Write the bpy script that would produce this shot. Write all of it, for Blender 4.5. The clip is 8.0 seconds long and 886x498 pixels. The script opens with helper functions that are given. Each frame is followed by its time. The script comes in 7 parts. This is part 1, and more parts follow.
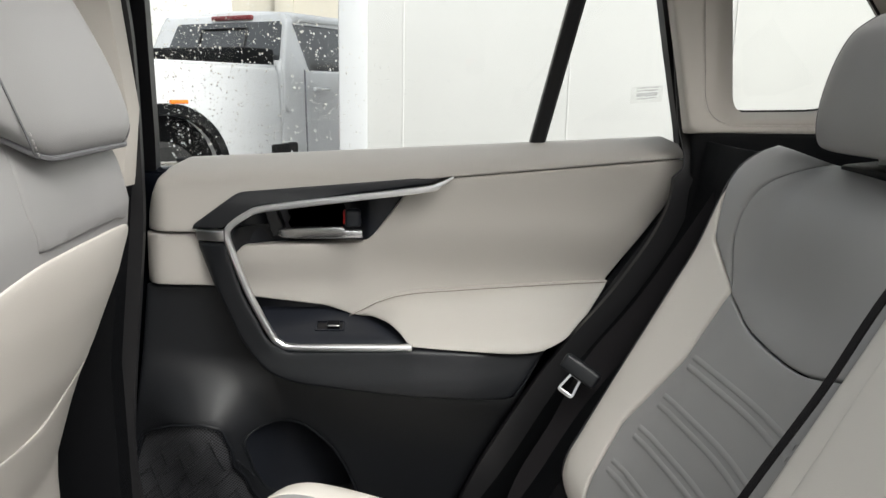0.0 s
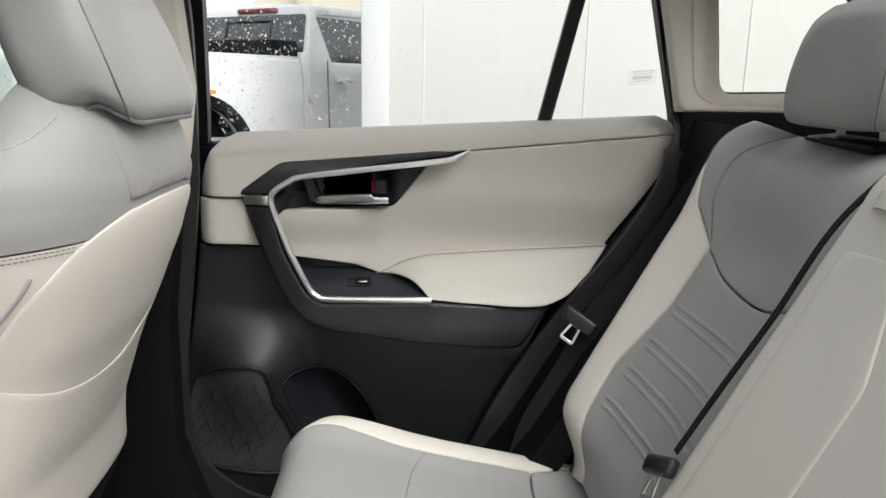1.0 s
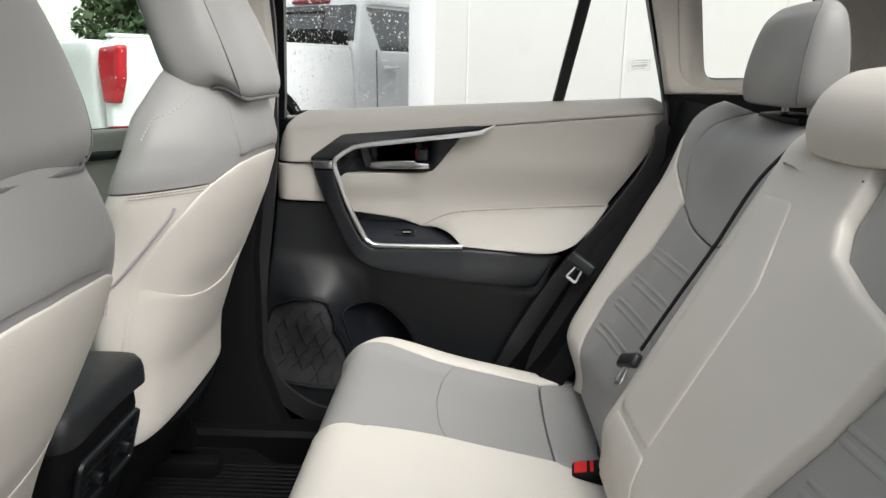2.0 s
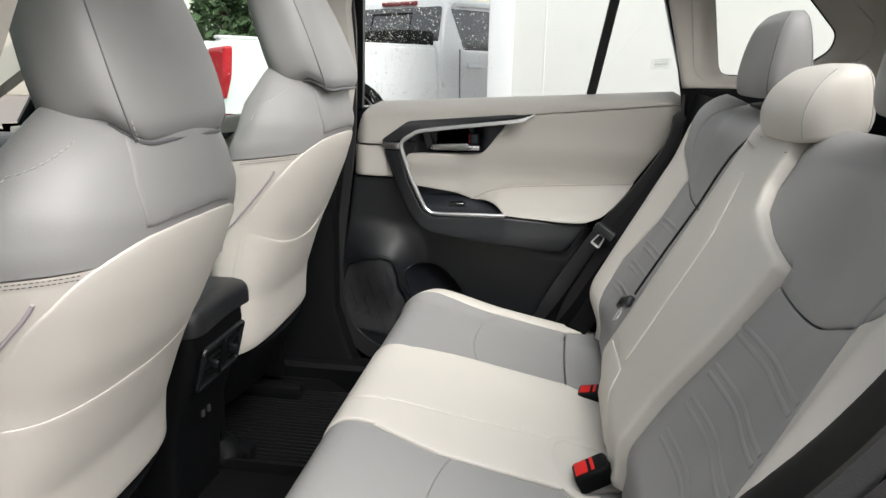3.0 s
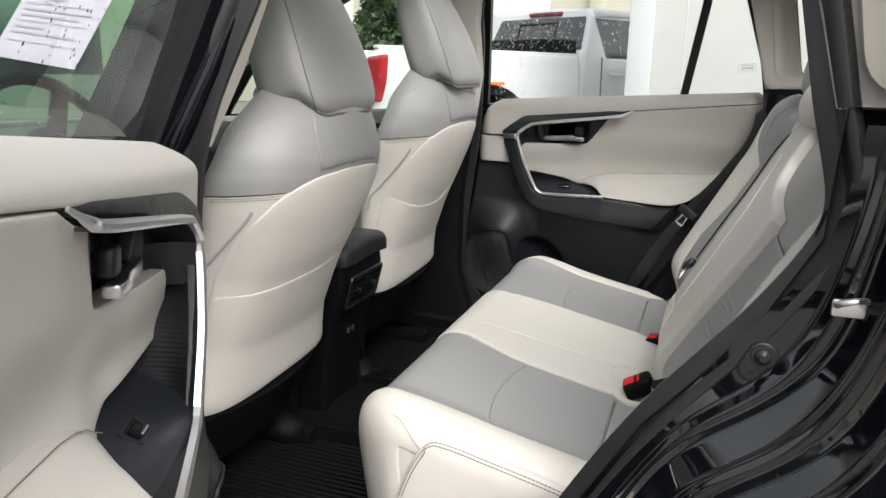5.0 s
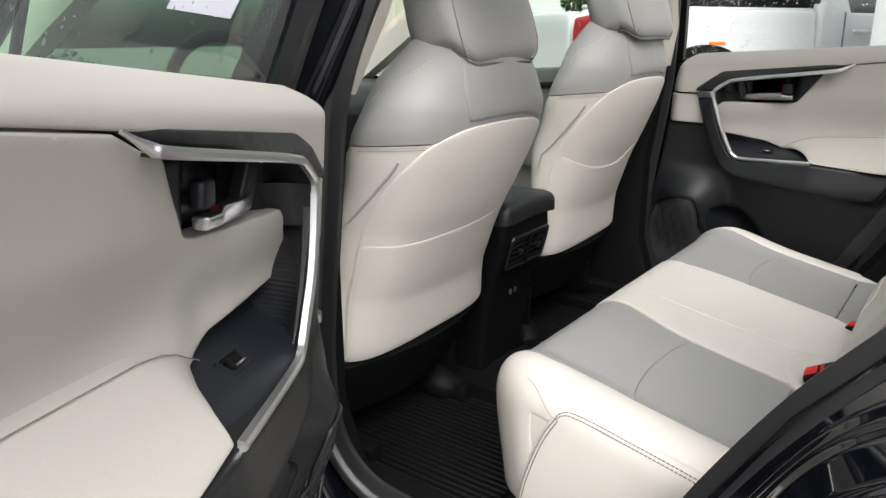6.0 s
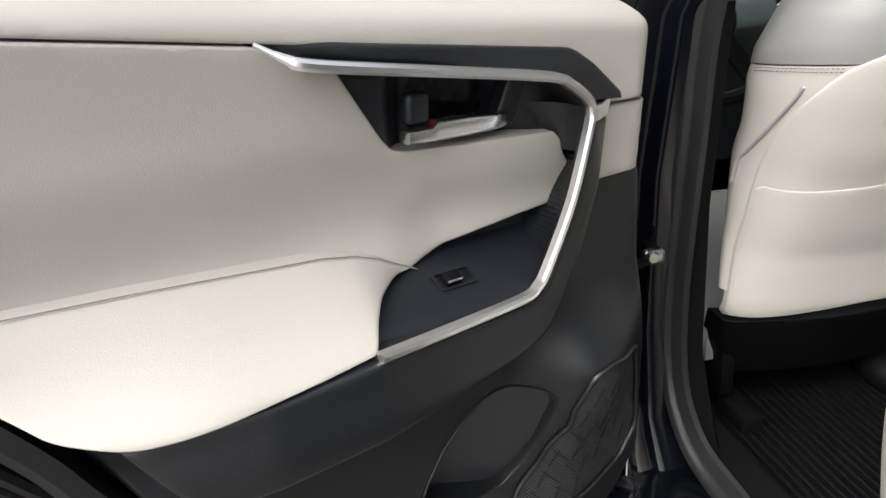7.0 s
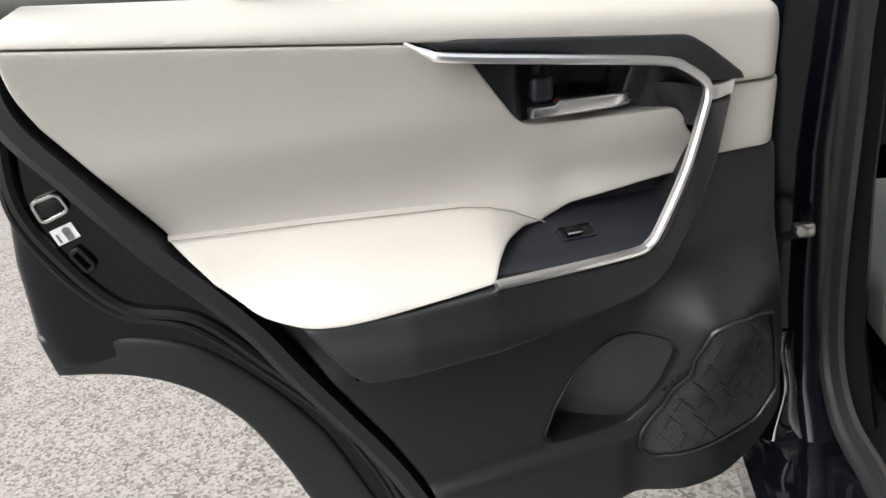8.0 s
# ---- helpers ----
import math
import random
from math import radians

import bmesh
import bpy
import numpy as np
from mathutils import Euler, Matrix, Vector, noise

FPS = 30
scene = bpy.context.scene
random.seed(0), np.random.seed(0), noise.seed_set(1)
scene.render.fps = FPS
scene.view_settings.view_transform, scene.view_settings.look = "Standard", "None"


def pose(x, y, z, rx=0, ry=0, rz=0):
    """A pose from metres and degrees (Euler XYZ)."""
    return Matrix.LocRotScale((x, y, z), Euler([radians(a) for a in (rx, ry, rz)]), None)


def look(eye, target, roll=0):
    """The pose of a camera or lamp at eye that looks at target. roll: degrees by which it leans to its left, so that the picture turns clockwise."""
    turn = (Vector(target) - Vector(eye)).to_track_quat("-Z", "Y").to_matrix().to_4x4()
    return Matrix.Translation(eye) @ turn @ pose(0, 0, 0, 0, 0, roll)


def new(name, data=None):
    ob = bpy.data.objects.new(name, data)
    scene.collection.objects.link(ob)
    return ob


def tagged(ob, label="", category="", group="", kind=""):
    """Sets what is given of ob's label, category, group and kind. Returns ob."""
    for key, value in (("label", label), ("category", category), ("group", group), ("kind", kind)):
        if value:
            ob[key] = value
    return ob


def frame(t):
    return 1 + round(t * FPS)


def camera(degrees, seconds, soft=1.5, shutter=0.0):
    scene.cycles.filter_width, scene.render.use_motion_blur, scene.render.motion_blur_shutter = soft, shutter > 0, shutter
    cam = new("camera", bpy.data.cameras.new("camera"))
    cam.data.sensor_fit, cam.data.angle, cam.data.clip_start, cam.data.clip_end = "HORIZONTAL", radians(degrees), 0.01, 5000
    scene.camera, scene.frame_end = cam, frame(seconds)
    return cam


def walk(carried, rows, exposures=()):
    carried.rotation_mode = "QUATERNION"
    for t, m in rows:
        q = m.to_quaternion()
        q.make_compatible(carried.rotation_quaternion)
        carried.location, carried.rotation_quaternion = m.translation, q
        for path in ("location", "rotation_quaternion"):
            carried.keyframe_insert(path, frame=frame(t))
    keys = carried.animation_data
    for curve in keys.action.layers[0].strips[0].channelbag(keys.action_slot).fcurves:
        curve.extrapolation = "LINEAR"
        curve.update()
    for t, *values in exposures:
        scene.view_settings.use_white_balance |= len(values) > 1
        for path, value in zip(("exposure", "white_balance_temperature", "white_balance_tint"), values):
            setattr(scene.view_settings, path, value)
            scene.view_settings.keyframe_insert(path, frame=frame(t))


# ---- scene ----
cam = camera(61.7, 8.0)
PATH = [
    (0, (0.076, -0.449, 1.238), (0.195, 1.502, 0.814), 1.1),
    (0.5, (0.073, -0.511, 1.232), (0.171, 1.439, 0.801), 1.1),
    (1, (0.071, -0.613, 1.22), (0.14, 1.336, 0.779), 1.2),
    (1.5, (0.072, -0.77, 1.218), (0.093, 1.176, 0.759), 1.2),
    (2.8, (0.188, -1.191, 1.227), (-0.036, 0.735, 0.741), 1.2),
    (3, (0.213, -1.259, 1.221), (-0.066, 0.662, 0.739), 1.2),
    (3.5, (0.265, -1.418, 1.213), (-0.139, 0.481, 0.732), 1.3),
    (4, (0.313, -1.52, 1.203), (-0.188, 0.357, 0.731), 1.4),
    (5.5, (0.439, -1.653, 1.208), (-0.386, 0.104, 0.723), 1.1),
    (6, (0.474, -1.541, 1.175), (-0.661, 0.009, 0.618), 0.1),
    (6.5, (0.505, -1.363, 1.154), (-1.065, -0.313, 0.495), -2.2),
    (7, (0.58, -1.218, 1.161), (-1.262, -0.945, 0.43), -4.4),
    (7.5, (0.669, -1.119, 1.172), (-1.173, -1.348, 0.427), -6.6),
    (8, (0.756, -1.09, 1.183), (-1.07, -1.481, 0.465), -8.3),
]
walk(cam, [(t, look(eye, target, roll)) for t, eye, target, roll in PATH],
     exposures=[(0.0, -0.20), (1.0, -0.16), (1.5, -0.12), (3.5, -0.14), (5.5, -0.25), (6.5, -0.18), (7.2, 0.12), (8.0, 0.22)])


# ---- world, sun, exposure ----
world = bpy.data.worlds.new("overcast_sky")
scene.world = world
world.use_nodes = True
wn = world.node_tree
sky = wn.nodes.new("ShaderNodeTexSky")
sky.sky_type, sky.sun_disc = "NISHITA", False
sky.sun_elevation, sky.sun_rotation = radians(51), radians(139)
sky.air_density, sky.dust_density, sky.ozone_density = 1.0, 6.0, 0.5
veil = wn.nodes.new("ShaderNodeHueSaturation")      # cloud cover takes the blue out of the sky
veil.inputs["Saturation"].default_value = 0.22
wn.links.new(sky.outputs["Color"], veil.inputs["Color"])
wn.links.new(veil.outputs["Color"], wn.nodes["Background"].inputs["Color"])
wn.nodes["Background"].inputs["Strength"].default_value = 0.40
sun = new("sun", bpy.data.lights.new("sun", "SUN"))
sun.data.energy, sun.data.angle, sun.data.color = 0.6, radians(60), (1.0, 0.985, 0.965)
sun.matrix_world = look((0, 0, 6.2), (-3.2, 3.7, 0))
scene.view_settings.exposure = 0.0

# ---- materials ----


def material(name, colour, rough=0.5, metal=0.0, grain=0.0, grain_size=400.0, stain=0.0, stain_size=6.0, coat=0.0, spec=0.4):
    """A painted, moulded or upholstered surface: base colour with broad and fine variation, and a fine relief."""
    m = bpy.data.materials.new(name)
    m.use_nodes = True
    nt = m.node_tree
    bsdf = nt.nodes["Principled BSDF"]
    bsdf.inputs["Base Color"].default_value = (*colour, 1)
    bsdf.inputs["Roughness"].default_value = rough
    bsdf.inputs["Metallic"].default_value = metal
    bsdf.inputs["Specular IOR Level"].default_value = spec
    bsdf.inputs["Coat Weight"].default_value = coat
    bsdf.inputs["Coat Roughness"].default_value = 0.04
    coord = nt.nodes.new("ShaderNodeTexCoord")
    if stain:
        broad = nt.nodes.new("ShaderNodeTexNoise")
        broad.inputs["Scale"].default_value, broad.inputs["Detail"].default_value = stain_size, 6
        nt.links.new(coord.outputs["Object"], broad.inputs["Vector"])
        ramp = nt.nodes.new("ShaderNodeMapRange")
        ramp.inputs["To Min"].default_value, ramp.inputs["To Max"].default_value = 1 - stain, 1 + stain
        nt.links.new(broad.outputs["Fac"], ramp.inputs["Value"])
        mix = nt.nodes.new("ShaderNodeVectorMath")
        mix.operation = "SCALE"
        mix.inputs[0].default_value = colour
        nt.links.new(ramp.outputs["Result"], mix.inputs["Scale"])
        nt.links.new(mix.outputs["Vector"], bsdf.inputs["Base Color"])
        rr = nt.nodes.new("ShaderNodeMapRange")
        rr.inputs["To Min"].default_value, rr.inputs["To Max"].default_value = max(0.02, rough - 0.6 * stain), min(1, rough + 0.6 * stain)
        nt.links.new(broad.outputs["Fac"], rr.inputs["Value"])
        nt.links.new(rr.outputs["Result"], bsdf.inputs["Roughness"])
    if grain:
        fine = nt.nodes.new("ShaderNodeTexVoronoi")
        fine.inputs["Scale"].default_value = grain_size
        nt.links.new(coord.outputs["Object"], fine.inputs["Vector"])
        bump = nt.nodes.new("ShaderNodeBump")
        bump.inputs["Strength"].default_value, bump.inputs["Distance"].default_value = grain, 0.001
        nt.links.new(fine.outputs["Distance"], bump.inputs["Height"])
        nt.links.new(bump.outputs["Normal"], bsdf.inputs["Normal"])
    return m


def glass_material(name, tint, rough=0.0):
    m = bpy.data.materials.new(name)
    m.use_nodes = True
    nt = m.node_tree
    nt.nodes.remove(nt.nodes["Principled BSDF"])
    clear, gloss, mix, fres = (nt.nodes.new(k) for k in ("ShaderNodeBsdfTransparent", "ShaderNodeBsdfGlossy", "ShaderNodeMixShader", "ShaderNodeFresnel"))
    clear.inputs["Color"].default_value = (*tint, 1)
    gloss.inputs["Roughness"].default_value = rough
    fres.inputs["IOR"].default_value = 1.45
    nt.links.new(fres.outputs["Fac"], mix.inputs["Fac"])
    nt.links.new(clear.outputs["BSDF"], mix.inputs[1])
    nt.links.new(gloss.outputs["BSDF"], mix.inputs[2])
    nt.links.new(mix.outputs["Shader"], nt.nodes["Material Output"].inputs["Surface"])
    return m


def film_material(name, colour, cover):
    """A see-through film that hides the given share of what lies behind."""
    m = bpy.data.materials.new(name)
    m.use_nodes = True
    nt = m.node_tree
    clear, mix = nt.nodes.new("ShaderNodeBsdfTransparent"), nt.nodes.new("ShaderNodeMixShader")
    nt.nodes["Principled BSDF"].inputs["Base Color"].default_value = (*colour, 1)
    mix.inputs["Fac"].default_value = cover
    nt.links.new(clear.outputs["BSDF"], mix.inputs[1])
    nt.links.new(nt.nodes["Principled BSDF"].outputs["BSDF"], mix.inputs[2])
    nt.links.new(mix.outputs["Shader"], nt.nodes["Material Output"].inputs["Surface"])
    return m


CREAM = material("cream_leather", (0.585, 0.557, 0.51), 0.48, grain=0.17, grain_size=800, stain=0.05, stain_size=5)
GREY = material("grey_leather", (0.275, 0.273, 0.269), 0.42, grain=0.10, grain_size=800, stain=0.05, stain_size=5)
BEIGE = material("beige_vinyl", (0.425, 0.407, 0.372), 0.5, grain=0.15, grain_size=650, stain=0.03, stain_size=4)
TRIM = material("beige_trim_plastic", (0.55, 0.52, 0.47), 0.6, grain=0.2, grain_size=900, stain=0.02)
DOORBLACK = material("charcoal_door_plastic", (0.0105, 0.0115, 0.0132), 0.39, grain=0.22, grain_size=900, stain=0.10, stain_size=9, spec=0.46)
BLACK = material("black_plastic", (0.0048, 0.0051, 0.0058), 0.46, grain=0.22, grain_size=900, stain=0.10, stain_size=9, spec=0.10)
SOFT = material("charcoal_soft_trim", (0.0078, 0.0088, 0.0106), 0.38, grain=0.25, grain_size=800, stain=0.08, stain_size=8, spec=0.5)
CHARCOAL = material("charcoal_side_cloth", (0.055, 0.055, 0.058), 0.5, grain=0.10, grain_size=800, stain=0.08, stain_size=8)
NAVY = material("dark_navy_plastic", (0.0092, 0.0108, 0.0150), 0.38, grain=0.08, grain_size=900, stain=0.08, spec=0.42)
RUBBER = material("black_rubber", (0.0065, 0.0065, 0.0073), 0.36, grain=0.06, stain=0.12, stain_size=30, spec=0.35)
LINER = material("pocket_plastic", (0.010, 0.0115, 0.015), 0.33, grain=0.10, grain_size=900, stain=0.06, stain_size=8, spec=0.6)
SEAL = material("door_seal_rubber", (0.018, 0.018, 0.019), 0.34, grain=0.1, stain=0.12, stain_size=20, spec=0.5)
PAINT = material("black_car_paint", (0.0026, 0.0031, 0.0045), 0.035, stain=0.03, stain_size=14, spec=0.7, coat=0.6)
PAINTDULL = material("dull_inner_paint", (0.0030, 0.0036, 0.0058), 0.13, stain=0.08, stain_size=14, spec=0.35)
PAGE = material("lilac_white_page", (0.44, 0.43, 0.49), 0.7, stain=0.03)
CHROME = material("satin_chrome", (0.84, 0.84, 0.85), 0.32, metal=1.0)
SATIN = material("dark_satin_chrome", (0.58, 0.58, 0.59), 0.27, metal=1.0)
STEEL = material("zinc_steel", (0.55, 0.55, 0.53), 0.35, metal=1.0, stain=0.2, stain_size=60)
RED = material("red_plastic", (0.70, 0.015, 0.012), 0.4, stain=0.05)
WEB = material("black_belt_webbing", (0.014, 0.013, 0.014), 0.75, grain=0.5, grain_size=900, stain=0.1, stain_size=20, spec=0.1)
CARPET = material("black_carpet", (0.004, 0.004, 0.0045), 0.95, grain=0.9, grain_size=700, stain=0.2, stain_size=20, spec=0.1)
THREAD = material("pale_thread", (0.40, 0.39, 0.38), 0.8)
TANTHREAD = material("tan_thread", (0.20, 0.18, 0.16), 0.8)
DARKTHREAD = material("brown_thread", (0.10, 0.085, 0.08), 0.8)
WHITEPAINT = material("white_truck_paint", (0.60, 0.615, 0.63), 0.25, coat=0.4, stain=0.03, stain_size=2)
PANELWHITE = material("white_trailer_panel", (0.60, 0.605, 0.59), 0.45, stain=0.05, stain_size=1.2)
TYRE = material("tyre_rubber", (0.02, 0.02, 0.02), 0.8, grain=0.5, grain_size=60, stain=0.2)
REDLENS = material("red_lamp_lens", (0.42, 0.015, 0.025), 0.2, coat=0.5, stain=0.25, stain_size=12)
ORANGE = material("orange_lamp_lens", (0.85, 0.22, 0.03), 0.2, stain=0.05)
DARKGLASS = material("dark_privacy_glass", (0.06, 0.064, 0.068), 0.06, coat=0.5, stain=0.2, stain_size=3)
PAPER = material("white_paper", (0.80, 0.79, 0.80), 0.7, stain=0.03)
# piping grey, with the shade of hem gap and seam creases in its colour
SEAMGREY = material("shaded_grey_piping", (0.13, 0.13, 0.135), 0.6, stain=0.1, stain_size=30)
INK = material("grey_ink", (0.16, 0.16, 0.18), 0.8)
PALEINK = material("pale_grey_ink", (0.34, 0.34, 0.38), 0.8, stain=0.15, stain_size=90)
HEADLINER = material("grey_headliner", (0.55, 0.54, 0.50), 0.9, grain=0.3, grain_size=900, stain=0.03)
STUCCO = material("beige_stucco", (0.50, 0.47, 0.40), 0.9, grain=0.6, grain_size=30, stain=0.08, stain_size=1)
DULLRED = material("dull_red_lens", (0.20, 0.03, 0.035), 0.3, stain=0.2, stain_size=20)
ZIP = material("pale_lilac_zip", (0.42, 0.38, 0.40), 0.6, stain=0.05)
STICKER = film_material("pale_sticker_film", (0.8, 0.8, 0.78), 0.10)
INKPALE = film_material("pale_print", (0.30, 0.30, 0.30), 0.30)
INKBLUE = film_material("faded_print", (0.30, 0.36, 0.38), 0.30)
LEAF = material("conifer_leaf", (0.05, 0.085, 0.035), 0.7, stain=0.3, stain_size=2)
BARK = material("bark", (0.12, 0.09, 0.07), 0.9, grain=0.8, grain_size=20, stain=0.2)
SILVER = material("silver_speaker_trim", (0.30, 0.30, 0.31), 0.35, metal=0.6)
GLASS = glass_material("clear_tempered_glass", (0.93, 0.96, 0.94))
DEEPGLASS = glass_material("deep_green_glass", (0.44, 0.70, 0.52))
TINTGLASS = glass_material("pale_green_glass", (0.80, 0.91, 0.83))
GREENGLASS = glass_material("green_tinted_glass", (0.76, 0.88, 0.79))
REARGLASS = glass_material("rear_glass", (0.90, 0.93, 0.90))
PRIVACYGLASS = glass_material("privacy_glass", (0.22, 0.24, 0.23))


def ground_material():
    """Light grey asphalt with exposed aggregate of mixed tones."""
    m = material("worn_asphalt", (0.30, 0.285, 0.265), 0.9)
    nt = m.node_tree
    bsdf = nt.nodes["Principled BSDF"]
    coord = nt.nodes.new("ShaderNodeTexCoord")
    cell = nt.nodes.new("ShaderNodeTexVoronoi")
    cell.inputs["Scale"].default_value = 120
    nt.links.new(coord.outputs["Object"], cell.inputs["Vector"])
    bw = nt.nodes.new("ShaderNodeRGBToBW")
    nt.links.new(cell.outputs["Color"], bw.inputs["Color"])
    broad = nt.nodes.new("ShaderNodeTexNoise")
    broad.inputs["Scale"].default_value, broad.inputs["Detail"].default_value = 14, 10
    nt.links.new(coord.outputs["Object"], broad.inputs["Vector"])
    add = nt.nodes.new("ShaderNodeMath")
    add.operation = "MULTIPLY_ADD"
    nt.links.new(broad.outputs["Fac"], add.inputs[0])
    add.inputs[1].default_value = 0.6
    nt.links.new(bw.outputs["Val"], add.inputs[2])
    ramp = nt.nodes.new("ShaderNodeValToRGB")
    ramp.color_ramp.elements[0].position, ramp.color_ramp.elements[0].color = 0.42, (0.075, 0.068, 0.062, 1)
    ramp.color_ramp.elements[1].position, ramp.color_ramp.elements[1].color = 1.0, (0.225, 0.210, 0.193, 1)
    nt.links.new(add.outputs["Value"], ramp.inputs["Fac"])
    nt.links.new(ramp.outputs["Color"], bsdf.inputs["Base Color"])
    bump = nt.nodes.new("ShaderNodeBump")
    bump.inputs["Strength"].default_value, bump.inputs["Distance"].default_value = 0.45, 0.003
    nt.links.new(cell.outputs["Distance"], bump.inputs["Height"])
    nt.links.new(bump.outputs["Normal"], bsdf.inputs["Normal"])
    return m


ASPHALT = ground_material()

# ---- mesh tools ----


def thing(name, label, category, group="", kind=""):
    return tagged(new(name), label, category, group, kind)


def part(name, bm, mat, parent=None, label=""):
    """Links a bmesh as one smooth mesh object under its parent."""
    me = bpy.data.meshes.new(name)
    for f in bm.faces:
        f.smooth = True
    bm.to_mesh(me)
    bm.free()
    me.materials.append(mat)
    me.set_sharp_from_angle(angle=radians(38))
    ob = new(name, me)
    ob.parent = parent
    if label:
        ob["label"] = label
    return ob


def dense(loop, step, closed=True):
    """The polyline with points at most step apart."""
    out = []
    n = len(loop)
    for i in range(n if closed else n - 1):
        a, b = Vector(loop[i]), Vector(loop[(i + 1) % n])
        k = max(1, math.ceil((b - a).length / step))
        out += [a.lerp(b, j / k) for j in range(k)]
    if not closed:
        out.append(Vector(loop[-1]))
    return out


def curve(pts, n=8, closed=False):
    """A smooth line through the points (Catmull-Rom)."""
    P = [Vector(p) for p in pts]
    m = len(P)
    out = []
    for i in range(m if closed else m - 1):
        if closed:
            a, b, c, d = P[i - 1], P[i], P[(i + 1) % m], P[(i + 2) % m]
        else:
            a, b, c, d = P[max(i - 1, 0)], P[i], P[i + 1], P[min(i + 2, m - 1)]
        for j in range(n):
            t = j / n
            out.append(0.5 * (2 * b + (c - a) * t + (2 * a - 5 * b + 4 * c - d) * t * t + (3 * b - a - 3 * c + d) * t ** 3))
    if not closed:
        out.append(P[-1])
    return out


def rounded(loop, r, n=6):
    """The polygon with its corners rounded; r: one radius, or one for each corner."""
    out = []
    m = len(loop)
    for i in range(m):
        a, b, c = Vector(loop[i - 1]), Vector(loop[i]), Vector(loop[(i + 1) % m])
        rr = r[i] if isinstance(r, (list, tuple)) else r
        rr = min(rr, 0.45 * (a - b).length, 0.45 * (c - b).length)
        if rr <= 0:
            out.append(b)
            continue
        p, q = b + (a - b).normalized() * rr, b + (c - b).normalized() * rr
        for j in range(n + 1):
            t = j / n
            out.append(p.lerp(b, t).lerp(b.lerp(q, t), t))
    return out


def inside(P, loop):
    L = np.array([(p[0], p[1]) for p in loop])
    x1, y1 = L[:, 0], L[:, 1]
    x2, y2 = np.roll(x1, -1), np.roll(y1, -1)
    px, py = P[:, 0:1], P[:, 1:2]
    with np.errstate(divide="ignore", invalid="ignore"):
        cross = ((y1 > py) != (y2 > py)) & (px < (x2 - x1) * (py - y1) / (y2 - y1) + x1)
    return cross.sum(1) % 2 == 1


def border_distance(P, loops):
    best = np.full(len(P), 1e9)
    for loop in loops:
        A = np.array([(p[0], p[1]) for p in loop])
        B = np.roll(A, -1, 0)
        for k in range(0, len(P), 2000):
            Q = P[k:k + 2000]
            d = B - A
            t = np.clip(((Q[:, None] - A) * d).sum(2) / np.maximum((d * d).sum(1), 1e-12), 0, 1)
            best[k:k + 2000] = np.minimum(best[k:k + 2000], np.hypot(*np.moveaxis(Q[:, None] - (A + t[..., None] * d), 2, 0)).min(1))
    return best


